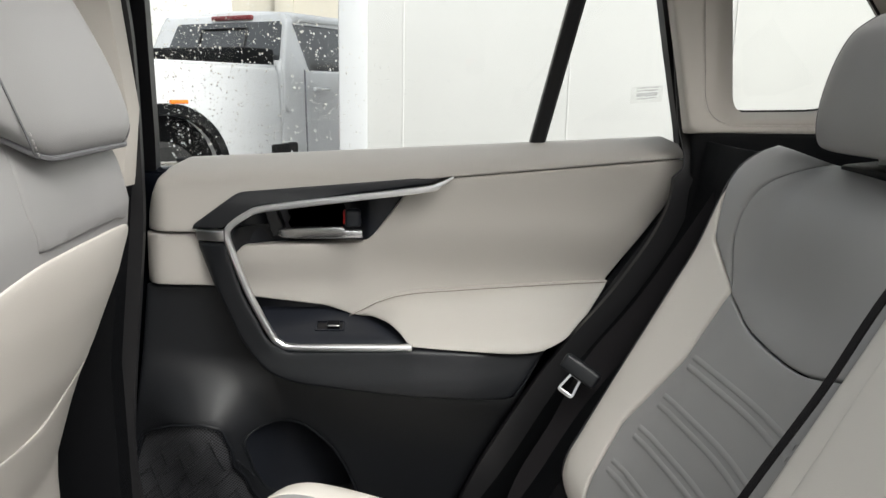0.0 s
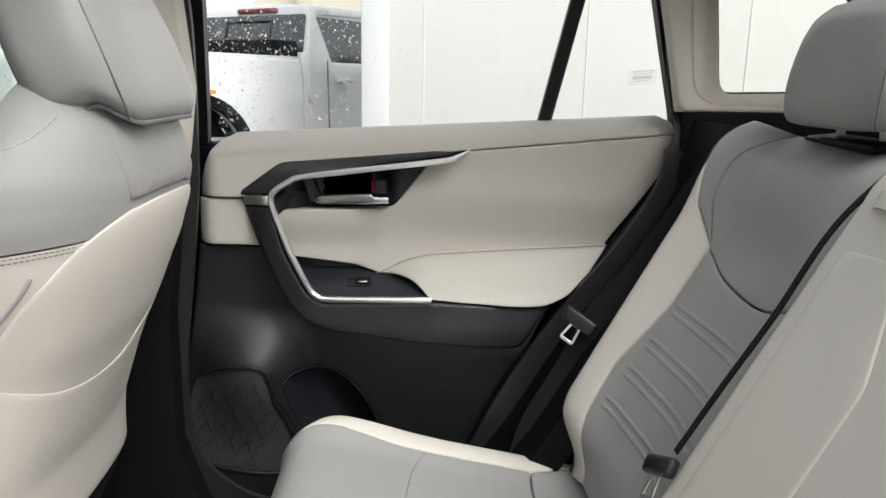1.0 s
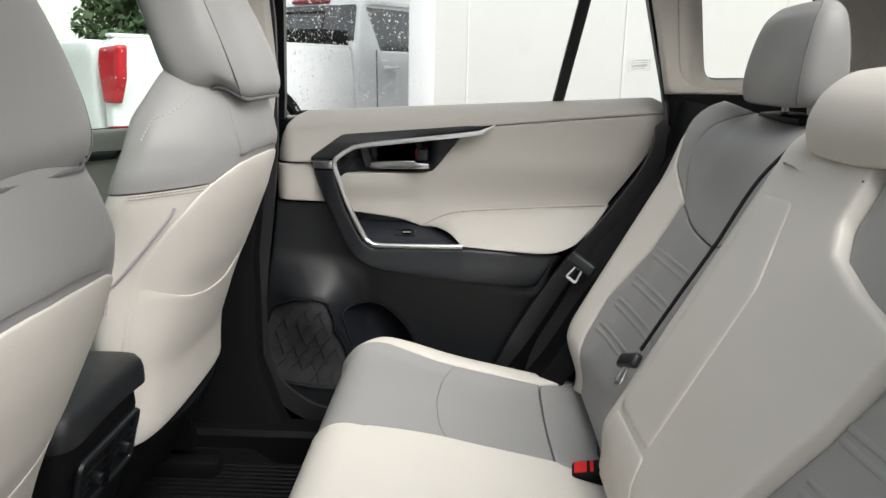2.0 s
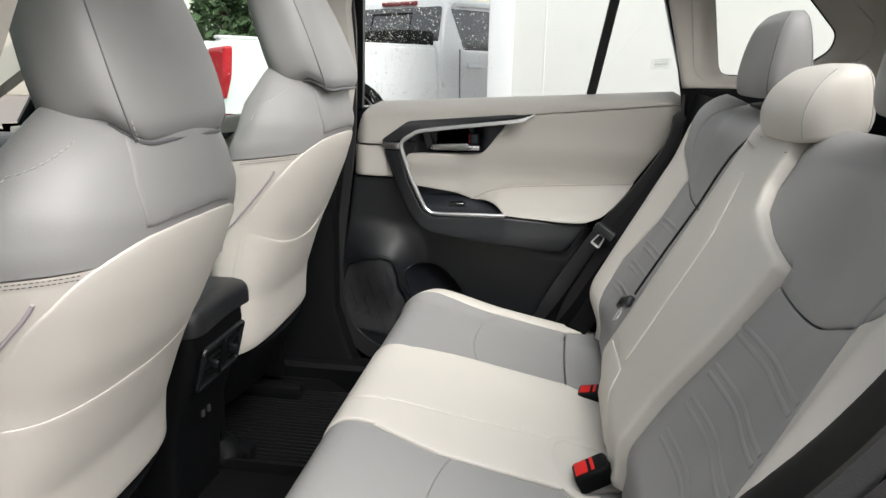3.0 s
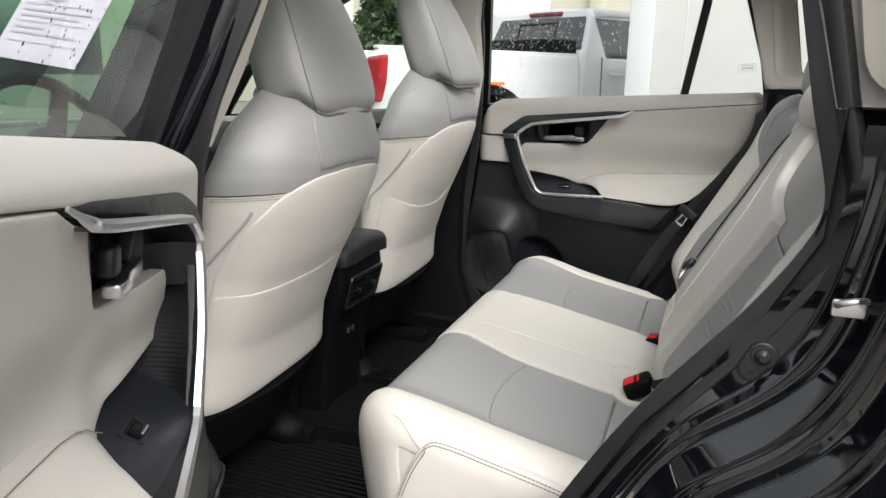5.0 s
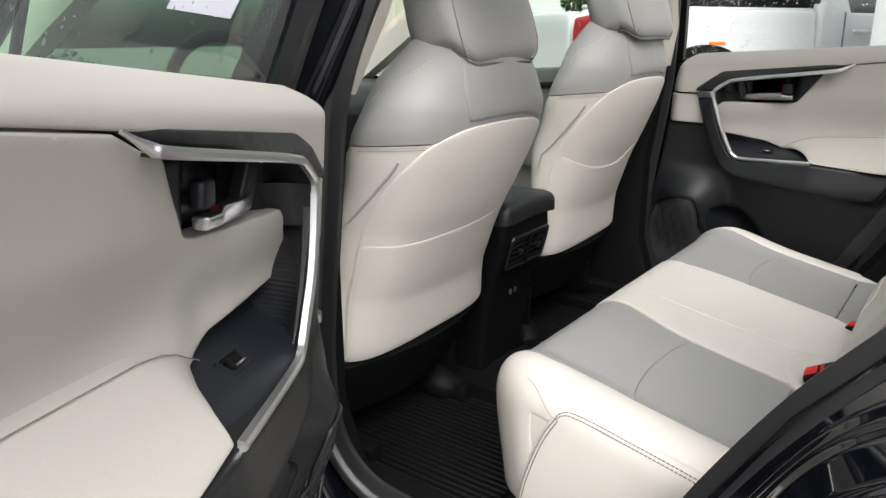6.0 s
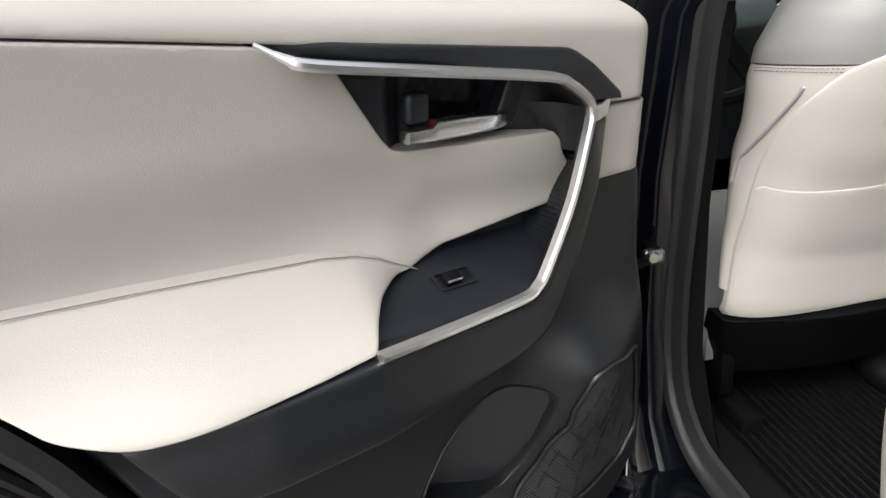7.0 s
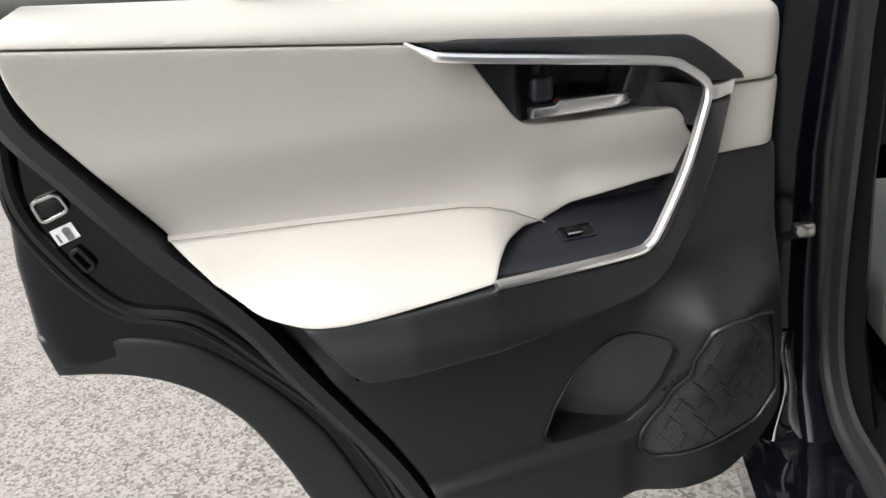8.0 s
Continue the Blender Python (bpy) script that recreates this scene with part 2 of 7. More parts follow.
def sheet(loop, place, step=0.02, rnd=0.006, skirt=0.012, lift=None, holes=(), bm=None):
    """A moulded or upholstered piece with the outline loop in (u, v): place(u, v, h) gives its points, lift(u, v) its relief; its edges are rounded over rnd and go down by skirt."""
    from mathutils.geometry import delaunay_2d_cdt
    loops = [dense([Vector((p[0], p[1])) for p in q], step * 0.8) for q in (loop, *holes)]
    edge_pts, segs = [], []
    for q in loops:
        k = len(edge_pts)
        edge_pts += [(p.x, p.y) for p in q]
        segs += [(k + i, k + (i + 1) % len(q)) for i in range(len(q))]
    rings = []
    for q in loops:
        for i, p in enumerate(q):
            t = q[(i + 1) % len(q)] - q[i - 1]
            if t.length < 1e-9:
                continue
            nrm = Vector((-t.y, t.x)).normalized()
            for f in (0.12, 0.4, 1.0):
                rings += [(*(p + nrm * rnd * f), f), (*(p - nrm * rnd * f), f)]
    E = np.array(edge_pts)
    lo, hi = E.min(0), E.max(0)
    gx, gy = np.meshgrid(np.arange(lo[0], hi[0], step), np.arange(lo[1], hi[1], step * 0.87))
    gx = gx + (np.arange(gx.shape[0]) % 2)[:, None] * step / 2
    G = np.stack([gx.ravel(), gy.ravel()], 1)

    def within(P):
        ok = inside(P, loops[0])
        for q in loops[1:]:
            ok &= ~inside(P, q)
        return ok
    G = G[within(G)] if len(G) else G
    if len(G):
        G = G[border_distance(G, loops) > max(step * 0.4, rnd * 1.3)]
    R = np.array(rings)
    R = R[within(R[:, :2])]
    R = R[border_distance(R[:, :2], loops) > 0.9 * R[:, 2] * rnd]
    pts = np.concatenate([E, G, R[:, :2]])
    v2, _, tris = delaunay_2d_cdt([Vector(p) for p in pts], segs, [], 0, 1e-6)[:3]
    V = np.array([(p.x, p.y) for p in v2])
    T = np.array([t for t in tris if len(t) == 3])
    T = T[within(V[T].mean(1))]
    D = border_distance(V, loops)
    q = 1 - np.clip(D / rnd, 0, 1) if rnd > 0 else np.zeros(len(V))
    drop = rnd * (1 - np.sqrt(np.maximum(0, 1 - q * q)))
    H = np.array([(lift(u, v) if lift else 0.0) for u, v in V]) - drop
    bm = bm or bmesh.new()
    vs = [bm.verts.new(place(V[i][0], V[i][1], H[i])) if D[i] > -1 else None for i in range(len(V))]
    fs = []
    for t in T:
        try:
            fs.append(bm.faces.new([vs[i] for i in t]))
        except ValueError:
            pass
    score = 0.0
    for t, f in zip(T[::7], fs[::7]):
        f.normal_update()
        c = V[t].mean(0)
        score += f.normal.dot(Vector(place(c[0], c[1], 0.01)) - Vector(place(c[0], c[1], 0.0)))
    if score < 0:
        for f in fs:
            f.normal_flip()
    if skirt > 0:
        low = {}
        for e in [e for f in fs for e in f.edges]:
            if len(e.link_faces) == 1:
                for w in e.verts:
                    if w not in low:
                        low[w] = None
        index = {w: i for i, w in enumerate(vs)}
        for w in low:
            i = index[w]
            low[w] = bm.verts.new(place(V[i][0], V[i][1], H[i] - skirt))
        for f in fs:
            for l in list(f.loops):
                if len(l.edge.link_faces) == 1:
                    a, b = l.vert, l.link_loop_next.vert
                    bm.faces.new((b, a, low[a], low[b]))
    for w in [w for w in bm.verts if not w.link_faces]:
        bm.verts.remove(w)
    return bm


def loft(rings, cap=True, bm=None):
    """A skin over closed rings of equally many points."""
    bm = bm or bmesh.new()
    R = [[bm.verts.new(p) for p in r] for r in rings]
    n = len(R[0])
    for a, b in zip(R, R[1:]):
        for i in range(n):
            bm.faces.new((a[i], a[(i + 1) % n], b[(i + 1) % n], b[i]))
    if cap:
        bm.faces.new(R[0][::-1])
        bm.faces.new(R[-1])
    bmesh.ops.recalc_face_normals(bm, faces=bm.faces)
    return bm


def web(rows, thick=0.0):
    """An open skin through rows of points."""
    bm = bmesh.new()
    net = [[bm.verts.new(q) for q in row] for row in rows]
    for c, d in zip(net, net[1:]):
        for i in range(len(c) - 1):
            bm.faces.new((c[i], c[i + 1], d[i + 1], d[i]))
    bmesh.ops.recalc_face_normals(bm, faces=bm.faces)
    if thick:
        bmesh.ops.solidify(bm, geom=bm.faces[:], thickness=thick)
    return bm


def sweep(path, profile, up=(0, 0, 1), closed=False, bm=None, scale=None):
    """A profile of (side, up) points drawn along a path; up: a direction, or a function of the point's number."""
    P = [Vector(p) for p in path]
    n = len(P)
    rings = []
    for i, p in enumerate(P):
        t = (P[(i + 1) % n] - P[i - 1]) if closed else (P[min(i + 1, n - 1)] - P[max(i - 1, 0)])
        t.normalize()
        u = Vector(up(i) if callable(up) else up)
        s = t.cross(u).normalized()
        u = s.cross(t)
        k = scale(i / max(1, n - 1)) if scale else 1.0
        rings.append([p + s * (a * k) + u * (b * k) for a, b in profile])
    if closed:
        rings.append(rings[0])
    bm = bm or bmesh.new()
    out = loft(rings, not closed, bm)
    if closed:
        bmesh.ops.remove_doubles(out, verts=out.verts, dist=1e-6)
    return out


def disc(r, n=10, ry=None):
    return [(r * math.cos(2 * math.pi * i / n), (ry or r) * math.sin(2 * math.pi * i / n)) for i in range(n)]


def strap(w, t):
    return [(-w / 2, -t / 2), (-w / 2 + t, -t / 2), (w / 2 - t, -t / 2), (w / 2, -t / 2), (w / 2, t / 2), (-w / 2, t / 2)]


def box(size, centre=(0, 0, 0), bevel=0.004, m=None, seg=2, bm=None):
    """A block with rounded edges."""
    b = bmesh.new()
    bmesh.ops.create_cube(b, size=1)
    for v in b.verts:
        v.co = Vector((v.co.x * size[0], v.co.y * size[1], v.co.z * size[2]))
    if bevel:
        bmesh.ops.bevel(b, geom=b.edges[:], offset=bevel, segments=seg, profile=0.5, affect="EDGES")
    t = (m or Matrix()) @ Matrix.Translation(centre) if m is None else m @ Matrix.Translation(centre)
    b.transform(t)
    if bm is None:
        return b
    join(bm, b)
    return bm


def join(bm, other):
    """Adds the bmesh other to bm."""
    me = bpy.data.meshes.new("joined")
    other.to_mesh(me)
    other.free()
    bm.from_mesh(me)
    bpy.data.meshes.remove(me)
    return bm


def lathe(profile, m=None, n=20):
    """A turned shape: profile of (radius, height) about the z axis of the pose m."""
    m = m or Matrix()
    rings = [[m @ Vector((r * math.cos(2 * math.pi * i / n), r * math.sin(2 * math.pi * i / n), h)) for i in range(n)] for r, h in profile]
    return loft(rings)


def stitches(path, parent, mat, length=0.005, gap=0.003, r=0.0007, name="stitching"):
    """A row of small stitches along a path."""
    P = dense([Vector(p) for p in path], 0.001, False)
    bm = bmesh.new()
    step = int((length + gap) / 0.001)
    run = int(length / 0.001)
    for i in range(0, len(P) - run, step):
        a, b = P[i], P[i + run]
        t = (b - a)
        if t.length < 1e-6:
            continue
        s = t.cross(Vector((0.3, 0.5, 0.8))).normalized()
        w = t.cross(s).normalized()
        ring = [[q + s * r * c + w * r * d for c, d in ((1, 0), (0, 1), (-1, 0), (0, -1))] for q in (a, b)]
        A, B = [[bm.verts.new(p) for p in k] for k in ring]
        for j in range(4):
            bm.faces.new((A[j], A[(j + 1) % 4], B[(j + 1) % 4], B[j]))
        bm.faces.new(A[::-1])
        bm.faces.new(B)
    return part(name, bm, mat, parent)


def lerp_table(table, x):
    """Linear reading of a table of (x, value)."""
    if x <= table[0][0]:
        return table[0][1]
    for (a, p), (b, q) in zip(table, table[1:]):
        if x <= b:
            return p + (q - p) * (x - a) / (b - a)
    return table[-1][1]


def smooth(a, b, x):
    t = min(1, max(0, (x - a) / (b - a)))
    return t * t * (3 - 2 * t)

# ---- car doors ----
# A door is drawn in the place of the closed right-hand one: x to the rear, y outwards, z up.
OPEN_LEFT = Matrix(((0.44641, -0.89418, 0.03397, 0.52837), (-0.89357, -0.44345, 0.06986, -0.87625), (0.04740, 0.06154, 0.99698, -0.03819), (0, 0, 0, 1)))
BELT = lambda x: 1.10 + 0.095 * (x - 0.16)          # seam under the padded sill
SILL = lambda x: 1.136 + 0.058 * x                  # top edge of the door trim
GLASS_Y = lambda z: 0.782 - 0.36 * (z - 1.16)       # side glass leans inwards


def car_door(m, label):
    door = thing("car_door", label, "car door", "rear car doors")
    P = lambda x, y, z: m @ Vector((x, y, z))

    def flat(y):
        return (lambda u, v, h: P(u, y - h, v)) if not callable(y) else (lambda u, v, h: P(u, y(u, v) - h, v))

    # padded sill
    top = [(x, SILL(x)) for x in np.linspace(-0.262, 0.512, 14)]
    pad = [(-0.327, 1.008), (-0.323, 1.035), (-0.314, 1.065), (-0.300, 1.092), (-0.282, 1.110)] + top + [(0.530, 1.155), (0.535, BELT(0.535))] + [(x, BELT(x)) for x in (0.35, 0.16)] + [(-0.17, 1.068), (-0.225, 1.024), (-0.236, 1.008)]
    part("sill_pad", sheet(pad, flat(lambda u, v: 0.722 + 0.045 * max(0, 1 - (SILL(u) - v) / 0.035) ** 2 + 0.03 * max(0, (-0.287 - u) / 0.04) ** 2), 0.009, 0.003, 0.02), BEIGE, door, "beige vinyl sill pad")
    # main upper panel, hollowed between sill and armrest
    up = [(0.16, 1.098), (0.35, BELT(0.35) - 0.002), (0.534, BELT(0.534) - 0.002), (0.532, 1.092), (0.517, 1.058), (0.487, 1.013), (0.428, 0.922), (0.405, 0.892), (0.24, 0.885), (0.10, 0.872), (0.05, 0.854), (-0.004, 0.8635), (-0.047, 0.878), (-0.09, 0.885), (-0.14, 0.892), (-0.196, 0.898), (-0.212, 0.917), (-0.210, 0.940), (-0.192, 0.959), (-0.187, 0.972), (-0.174, 0.985), (0.006, 0.988), (0.022, 0.991), (0.036, 1.004), (0.09, 1.076), (0.12, 1.082)]
    part("upper_panel", sheet(rounded(up, [0, 0, 0.006, 0.02, 0, 0, 0, 0, 0, 0, 0, 0, 0, 0, 0, 0.006, 0.01, 0.01, 0.006, 0.004, 0.006, 0, 0.01, 0.01, 0, 0]), flat(lambda u, v: 0.722 + 0.022 * math.sin(math.pi * min(1, max(0, (BELT(u) - v) / 0.26))) + 0.030 * smooth(1.02, 0.90, v) * smooth(-0.20, 0.15, u) - 0.008 * smooth(0.03, -0.1, u) + 0.014 * smooth(0.97, 0.90, v) * smooth(0.03, -0.05, u)), 0.010, 0.003, 0.03), BEIGE, door, "grained beige vinyl upper panel")
    front = [(-0.328, 1.004), (-0.25, 1.004), (-0.236, 0.985), (-0.212, 0.919), (-0.333, 0.921)]
    part("front_panel", sheet(front, flat(lambda u, v: 0.727 + 0.03 * max(0, (-0.300 - u) / 0.035) ** 2), 0.015, 0.003, 0.015), BEIGE, door)
    # handle bowl, lever and lock button
    bowl = [(-0.198, 1.02), (-0.15, 1.046), (0.06, 1.066), (0.093, 1.078), (0.03, 0.994), (0.0, 0.988), (-0.17, 0.98), (-0.195, 0.99)]
    part("handle_bowl", sheet(bowl, flat(lambda u, v: 0.744 + 0.034 * smooth(0.035, -0.01, u) - 0.03 * smooth(-0.11, -0.17, u)), 0.01, 0.002, 0.01), NAVY, door, "navy plastic handle bowl")
    lever = []
    for x, z0, z1, y0, y1 in ((0.0185, 1.0010, 1.0105, 0.730, 0.741), (0.017, 0.9992, 1.0122, 0.725, 0.742), (-0.009, 0.9985, 1.0122, 0.724, 0.742), (-0.016, 0.9982, 1.0180, 0.725, 0.742), (-0.05, 0.9970, 1.0165, 0.729, 0.744), (-0.09, 0.9958, 1.0138, 0.735, 0.748), (-0.112, 0.9962, 1.0118, 0.741, 0.753), (-0.119, 0.9985, 1.0095, 0.746, 0.756)):
        cz, cy, hz, hy = (z0 + z1) / 2, (y0 + y1) / 2, (z1 - z0) / 2, (y1 - y0) / 2
        lever.append([P(x, cy + hy * math.copysign(abs(math.sin(a)) ** 0.45, math.sin(a)), cz + hz * math.copysign(abs(math.cos(a)) ** 0.45, math.cos(a))) for a in np.linspace(0, 2 * math.pi, 24, endpoint=False)])
    part("door_handle", loft(lever), SATIN, door, "satin chrome inner door handle")
    lock = part("lock_button", box((0.026, 0.018, 0.030), (0.002, 0.740, 1.0305), 0.006, m, 3), NAVY, door, "black door lock button with red mark")
    part("lock_mark", box((0.003, 0.012, 0.022), (-0.0126, 0.747, 1.0305), 0.001, m), RED, lock)
    part("lever_post", sheet(rounded([(-0.108, 1.004), (-0.122, 1.046), (-0.142, 1.044), (-0.128, 0.996)], 0.004), flat(lambda u, v: 0.748 - 0.3 * (-0.125 - u)), 0.008, 0.003, 0.012), SOFT, door)
    # dark trim wing over the chrome line
    wing = [(0.162, 1.103), (-0.176, 1.073), (-0.243, 1.024), (-0.246, 1.016), (-0.196, 1.018), (-0.144, 1.052), (0.122, 1.087)]
    part("trim_wing", sheet(rounded(wing, [0, 0.01, 0.004, 0.002, 0.01, 0.012, 0.004]), flat(lambda u, v: 0.704 + 0.012 * smooth(0.05, 0.16, u) + 0.01 * smooth(1.055, 1.075, v + 0.06 * max(0, -0.178 - u))), 0.012, 0.004, 0.03), SOFT, door, "charcoal soft trim wing")
    # satin chrome line round the handle and the pull
    line = [(0.162, 0.716, 1.101), (0.14, 0.708, 1.089), (0.118, 0.702, 1.0825), (0.0, 0.700, 1.0675), (-0.13, 0.699, 1.0505), (-0.16, 0.698, 1.040), (-0.186, 0.697, 1.0215), (-0.1905, 0.697, 1.008), (-0.186, 0.694, 0.99), (-0.160, 0.686, 0.921), (-0.126, 0.682, 0.854), (-0.112, 0.680, 0.838), (-0.090, 0.677, 0.8315), (0.0, 0.666, 0.834), (0.097, 0.655, 0.838)]
    path = [P(*p) for p in dense(curve(line, 5), 0.006, False)]
    inward = m.to_3x3() @ Vector((0, -1, 0))
    wide = lambda f: 0.35 + 0.65 * smooth(0, 0.06, f)
    part("chrome_strip", sweep(path, [(-0.0052, -0.006), (0.0052, -0.006), (0.0048, 0.001), (0.002, 0.0034), (-0.002, 0.0034), (-0.0048, 0.001)], inward, scale=wide), CHROME, door, "satin chrome trim line")
    for run in (line[2:8], line[11:]):
        wall = [P(x + 0.004, y + 0.034, z - 0.003) for x, y, z in dense(curve(run, 5), 0.008, False)]
        part("pull_wall", sweep(wall, [(-0.0015, -0.034), (0.0015, -0.034), (0.0015, 0.030), (-0.0015, 0.030)], inward), SOFT, door, "dark wall of the pull handle hollow")
    part("chrome_corner", sheet(rounded([(-0.246, 1.0145), (-0.1955, 1.0155), (-0.1925, 0.998), (-0.2425, 0.9955)], 0.002), flat(lambda u, v: 0.697 + 0.024 * smooth(-0.195, -0.25, u)), 0.008, 0.003, 0.012), CHROME, door, "satin chrome corner plate")
    # pull handle and armrest front
    pull = [(-0.2435, 0.9935), (-0.192, 0.996), (-0.168, 0.918), (-0.132, 0.847), (-0.118, 0.831), (-0.096, 0.824), (0.0, 0.829), (0.094, 0.834), (0.27, 0.823), (0.312, 0.822), (0.258, 0.748), (0.1, 0.760), (0.0, 0.768), (-0.09, 0.776), (-0.135, 0.792), (-0.168, 0.83)]
    pull_y = lambda u, v: lerp_table([(-0.245, 0.722), (-0.20, 0.697), (-0.16, 0.687), (-0.12, 0.679), (-0.06, 0.671), (0.0, 0.664), (0.1, 0.653), (0.2, 0.658), (0.31, 0.680)], u + 0.18 * max(0.0, 0.99 - v) * smooth(-0.12, -0.2, u))
    part("pull_frame", sheet(rounded(pull, [0.004, 0.003, 0, 0, 0.008, 0, 0, 0, 0, 0.004, 0.02, 0, 0, 0.03, 0.03, 0.03]), flat(lambda u, v: pull_y(u, v) - 0.012 * smooth(0.83, 0.77, v)), 0.012, 0.006, 0.012), SOFT, door, "charcoal pull handle and armrest front")
    under = [(p.x, p.y) for p in curve([(0.310, 0.821), (0.270, 0.760), (0.245, 0.7495), (0.1, 0.761), (0.0, 0.769), (-0.085, 0.7775), (-0.125, 0.789), (-0.152, 0.812), (-0.180, 0.855), (-0.2425, 0.992)], 6)]
    part("pull_side", web([[P(u, pull_y(u, v) - 0.012 * smooth(0.83, 0.77, v) + k, v) for u, v in under] for k in (0.008, 0.05, 0.11)], 0.002), SOFT, door)
    # undercut inner side of the pull bar, finely ribbed
    spine = dense(curve(line[7:12], 12), 0.0012, False)
    ribs = []
    for i, q in enumerate(spine):
        k = 0.0005 * math.cos(i * 2 * math.pi / 5) * smooth(0.985, 0.965, q.z) * smooth(0.846, 0.86, q.z)
        ribs.append([P(q.x + a + k, q.y + b, q.z + 0.25 * a) for a, b in ((0.003, 0.001), (0.0, 0.006), (-0.008, 0.014), (-0.018, 0.024), (-0.027, 0.036), (-0.031, 0.052), (-0.031, 0.085))])
    part("pull_bridge", web([[P(u - 0.3 * (1.0 - z), y, z) for u, y in curve([(-0.128, 0.772), (-0.152, 0.760), (-0.172, 0.745), (-0.186, 0.725), (-0.189, 0.702)], 4)] for z in (1.016, 1.0, 0.985, 0.972, 0.963)], 0.003), SOFT, door, "charcoal bridge between handle bowl and pull bar")
    part("pull_grip", web(ribs, 0.001), SOFT, door, "finely ribbed black grip inside the pull")
    # armrest pad
    arm_top = [(-0.02, 0.857), (-0.006, 0.862), (0.018, 0.874), (0.04, 0.886), (0.069, 0.896), (0.103, 0.902), (0.271, 0.914), (0.43, 0.923)]
    roll = [(0.0, 0.0), (0.10, 0.014), (0.22, 0.026), (0.40, 0.040), (0.60, 0.061), (0.75, 0.080), (0.88, 0.093), (1.0, 0.099)]
    arm_y = lambda u, v: 0.750 - lerp_table(roll, (lerp_table(arm_top, u) - v) / (lerp_table(arm_top, u) - 0.824)) * smooth(-0.02, 0.085, u) * (1 - 0.30 * smooth(0.22, 0.40, u))
    arm = [(0.430, 0.923), (0.271, 0.914), (0.103, 0.902), (0.069, 0.896), (0.04, 0.886), (0.018, 0.874), (-0.006, 0.862), (0.027, 0.866), (0.062, 0.861), (0.081, 0.850), (0.095, 0.837), (0.268, 0.826), (0.306, 0.826), (0.350, 0.842), (0.392, 0.876)]
    part("armrest_pad", sheet(rounded(arm, [0, 0, 0.01, 0.01, 0.01, 0.005, 0.0, 0.01, 0.01, 0.008, 0.003, 0.01, 0.02, 0.01, 0]), flat(arm_y), 0.008, 0.004, 0.03), BEIGE, door, "padded beige vinyl armrest")
    part("armrest_seam", sweep([P(u, 0.7465 + 0.002 * smooth(0.05, 0.0, u), v) for u, v in dense([Vector(p) for p in arm_top[1:]], 0.01, False)], disc(0.0006, 6), inward), TANTHREAD, door)
    # switch tray
    tray = [(0.006, 0.872), (-0.05, 0.888), (-0.10, 0.906), (-0.215, 0.925), (-0.190, 0.87), (-0.135, 0.838), (-0.10, 0.819), (0.10, 0.826), (0.10, 0.85), (0.080, 0.868), (0.04, 0.875)]
    tray_y = lambda u, v: 0.772 - 0.094 * smooth(0.874, 0.828, v)
    part("switch_tray", sheet(tray, flat(tray_y), 0.01, 0.001, 0.01), NAVY, door, "navy plastic switch tray")
    sw = Matrix.Translation(P(-0.036, tray_y(0, 0.851) + 0.001, 0.851)) @ m.to_3x3().to_4x4() @ pose(0, 0, 0, -66)
    switch = part("window_switch", sweep([sw @ Vector((p[0], -0.002, p[1])) for p in dense(rounded([(-0.023, -0.011), (0.023, -0.011), (0.023, 0.011), (-0.023, 0.011)], 0.003), 0.004)], [(-0.0022, -0.003), (0.0022, -0.003), (0.0015, 0.0015), (-0.0015, 0.0015)], sw.to_3x3() @ Vector((0, -1, 0)), closed=True), NAVY, door, "black window switch in a recess")
    part("switch_well", box((0.042, 0.004, 0.019), (0, 0.001, 0), 0.001, sw), RUBBER, switch)
    part("switch_rocker", box((0.020, 0.010, 0.014), (0.006, -0.004, 0.0), 0.002, sw @ pose(0, 0, 0, 14)), BLACK, switch)
    # thin steel edge strip, added to give the rocker its highlight
    part("rocker_lip", box((0.019, 0.0022, 0.0024), (0.006, -0.0098, -0.0052), 0.0008, sw @ pose(0, 0, 0, 14)), STEEL, switch, "bright steel strip for the rocker edge's highlight")
    # lower panel with pocket and loudspeaker
    pocket = [Vector(p) for p in rounded([(-0.105, 0.677), (-0.129, 0.677), (-0.150, 0.675), (-0.170, 0.670), (-0.179, 0.655), (-0.168, 0.594), (-0.153, 0.556), (-0.129, 0.529), (-0.074, 0.525), (-0.010, 0.525), (0.005, 0.540), (-0.012, 0.585), (-0.035, 0.625), (-0.064, 0.654), (-0.085, 0.669)], 0.008, 4)]
    spk = rounded([(-0.209, 0.694), (-0.241, 0.702), (-0.286, 0.694), (-0.348, 0.665), (-0.367, 0.612), (-0.384, 0.520), (-0.350, 0.472), (-0.163, 0.461), (-0.144, 0.480), (-0.146, 0.506), (-0.173, 0.558), (-0.180, 0.588), (-0.196, 0.620), (-0.195, 0.648)], [0.01, 0.01, 0.006, 0.008, 0, 0.015, 0.02, 0.012, 0.012, 0.01, 0.006, 0.006, 0.006, 0.006])
    low = [(-0.333, 0.917), (-0.205, 0.915), (-0.150, 0.83), (-0.09, 0.792), (0.1, 0.785), (0.29, 0.80), (0.335, 0.80), (0.31, 0.751), (0.22, 0.601), (0.18, 0.52), (0.14, 0.43), (0.08, 0.40), (-0.30, 0.395), (-0.36, 0.42), (-0.397, 0.48), (-0.372, 0.66), (-0.358, 0.72)]

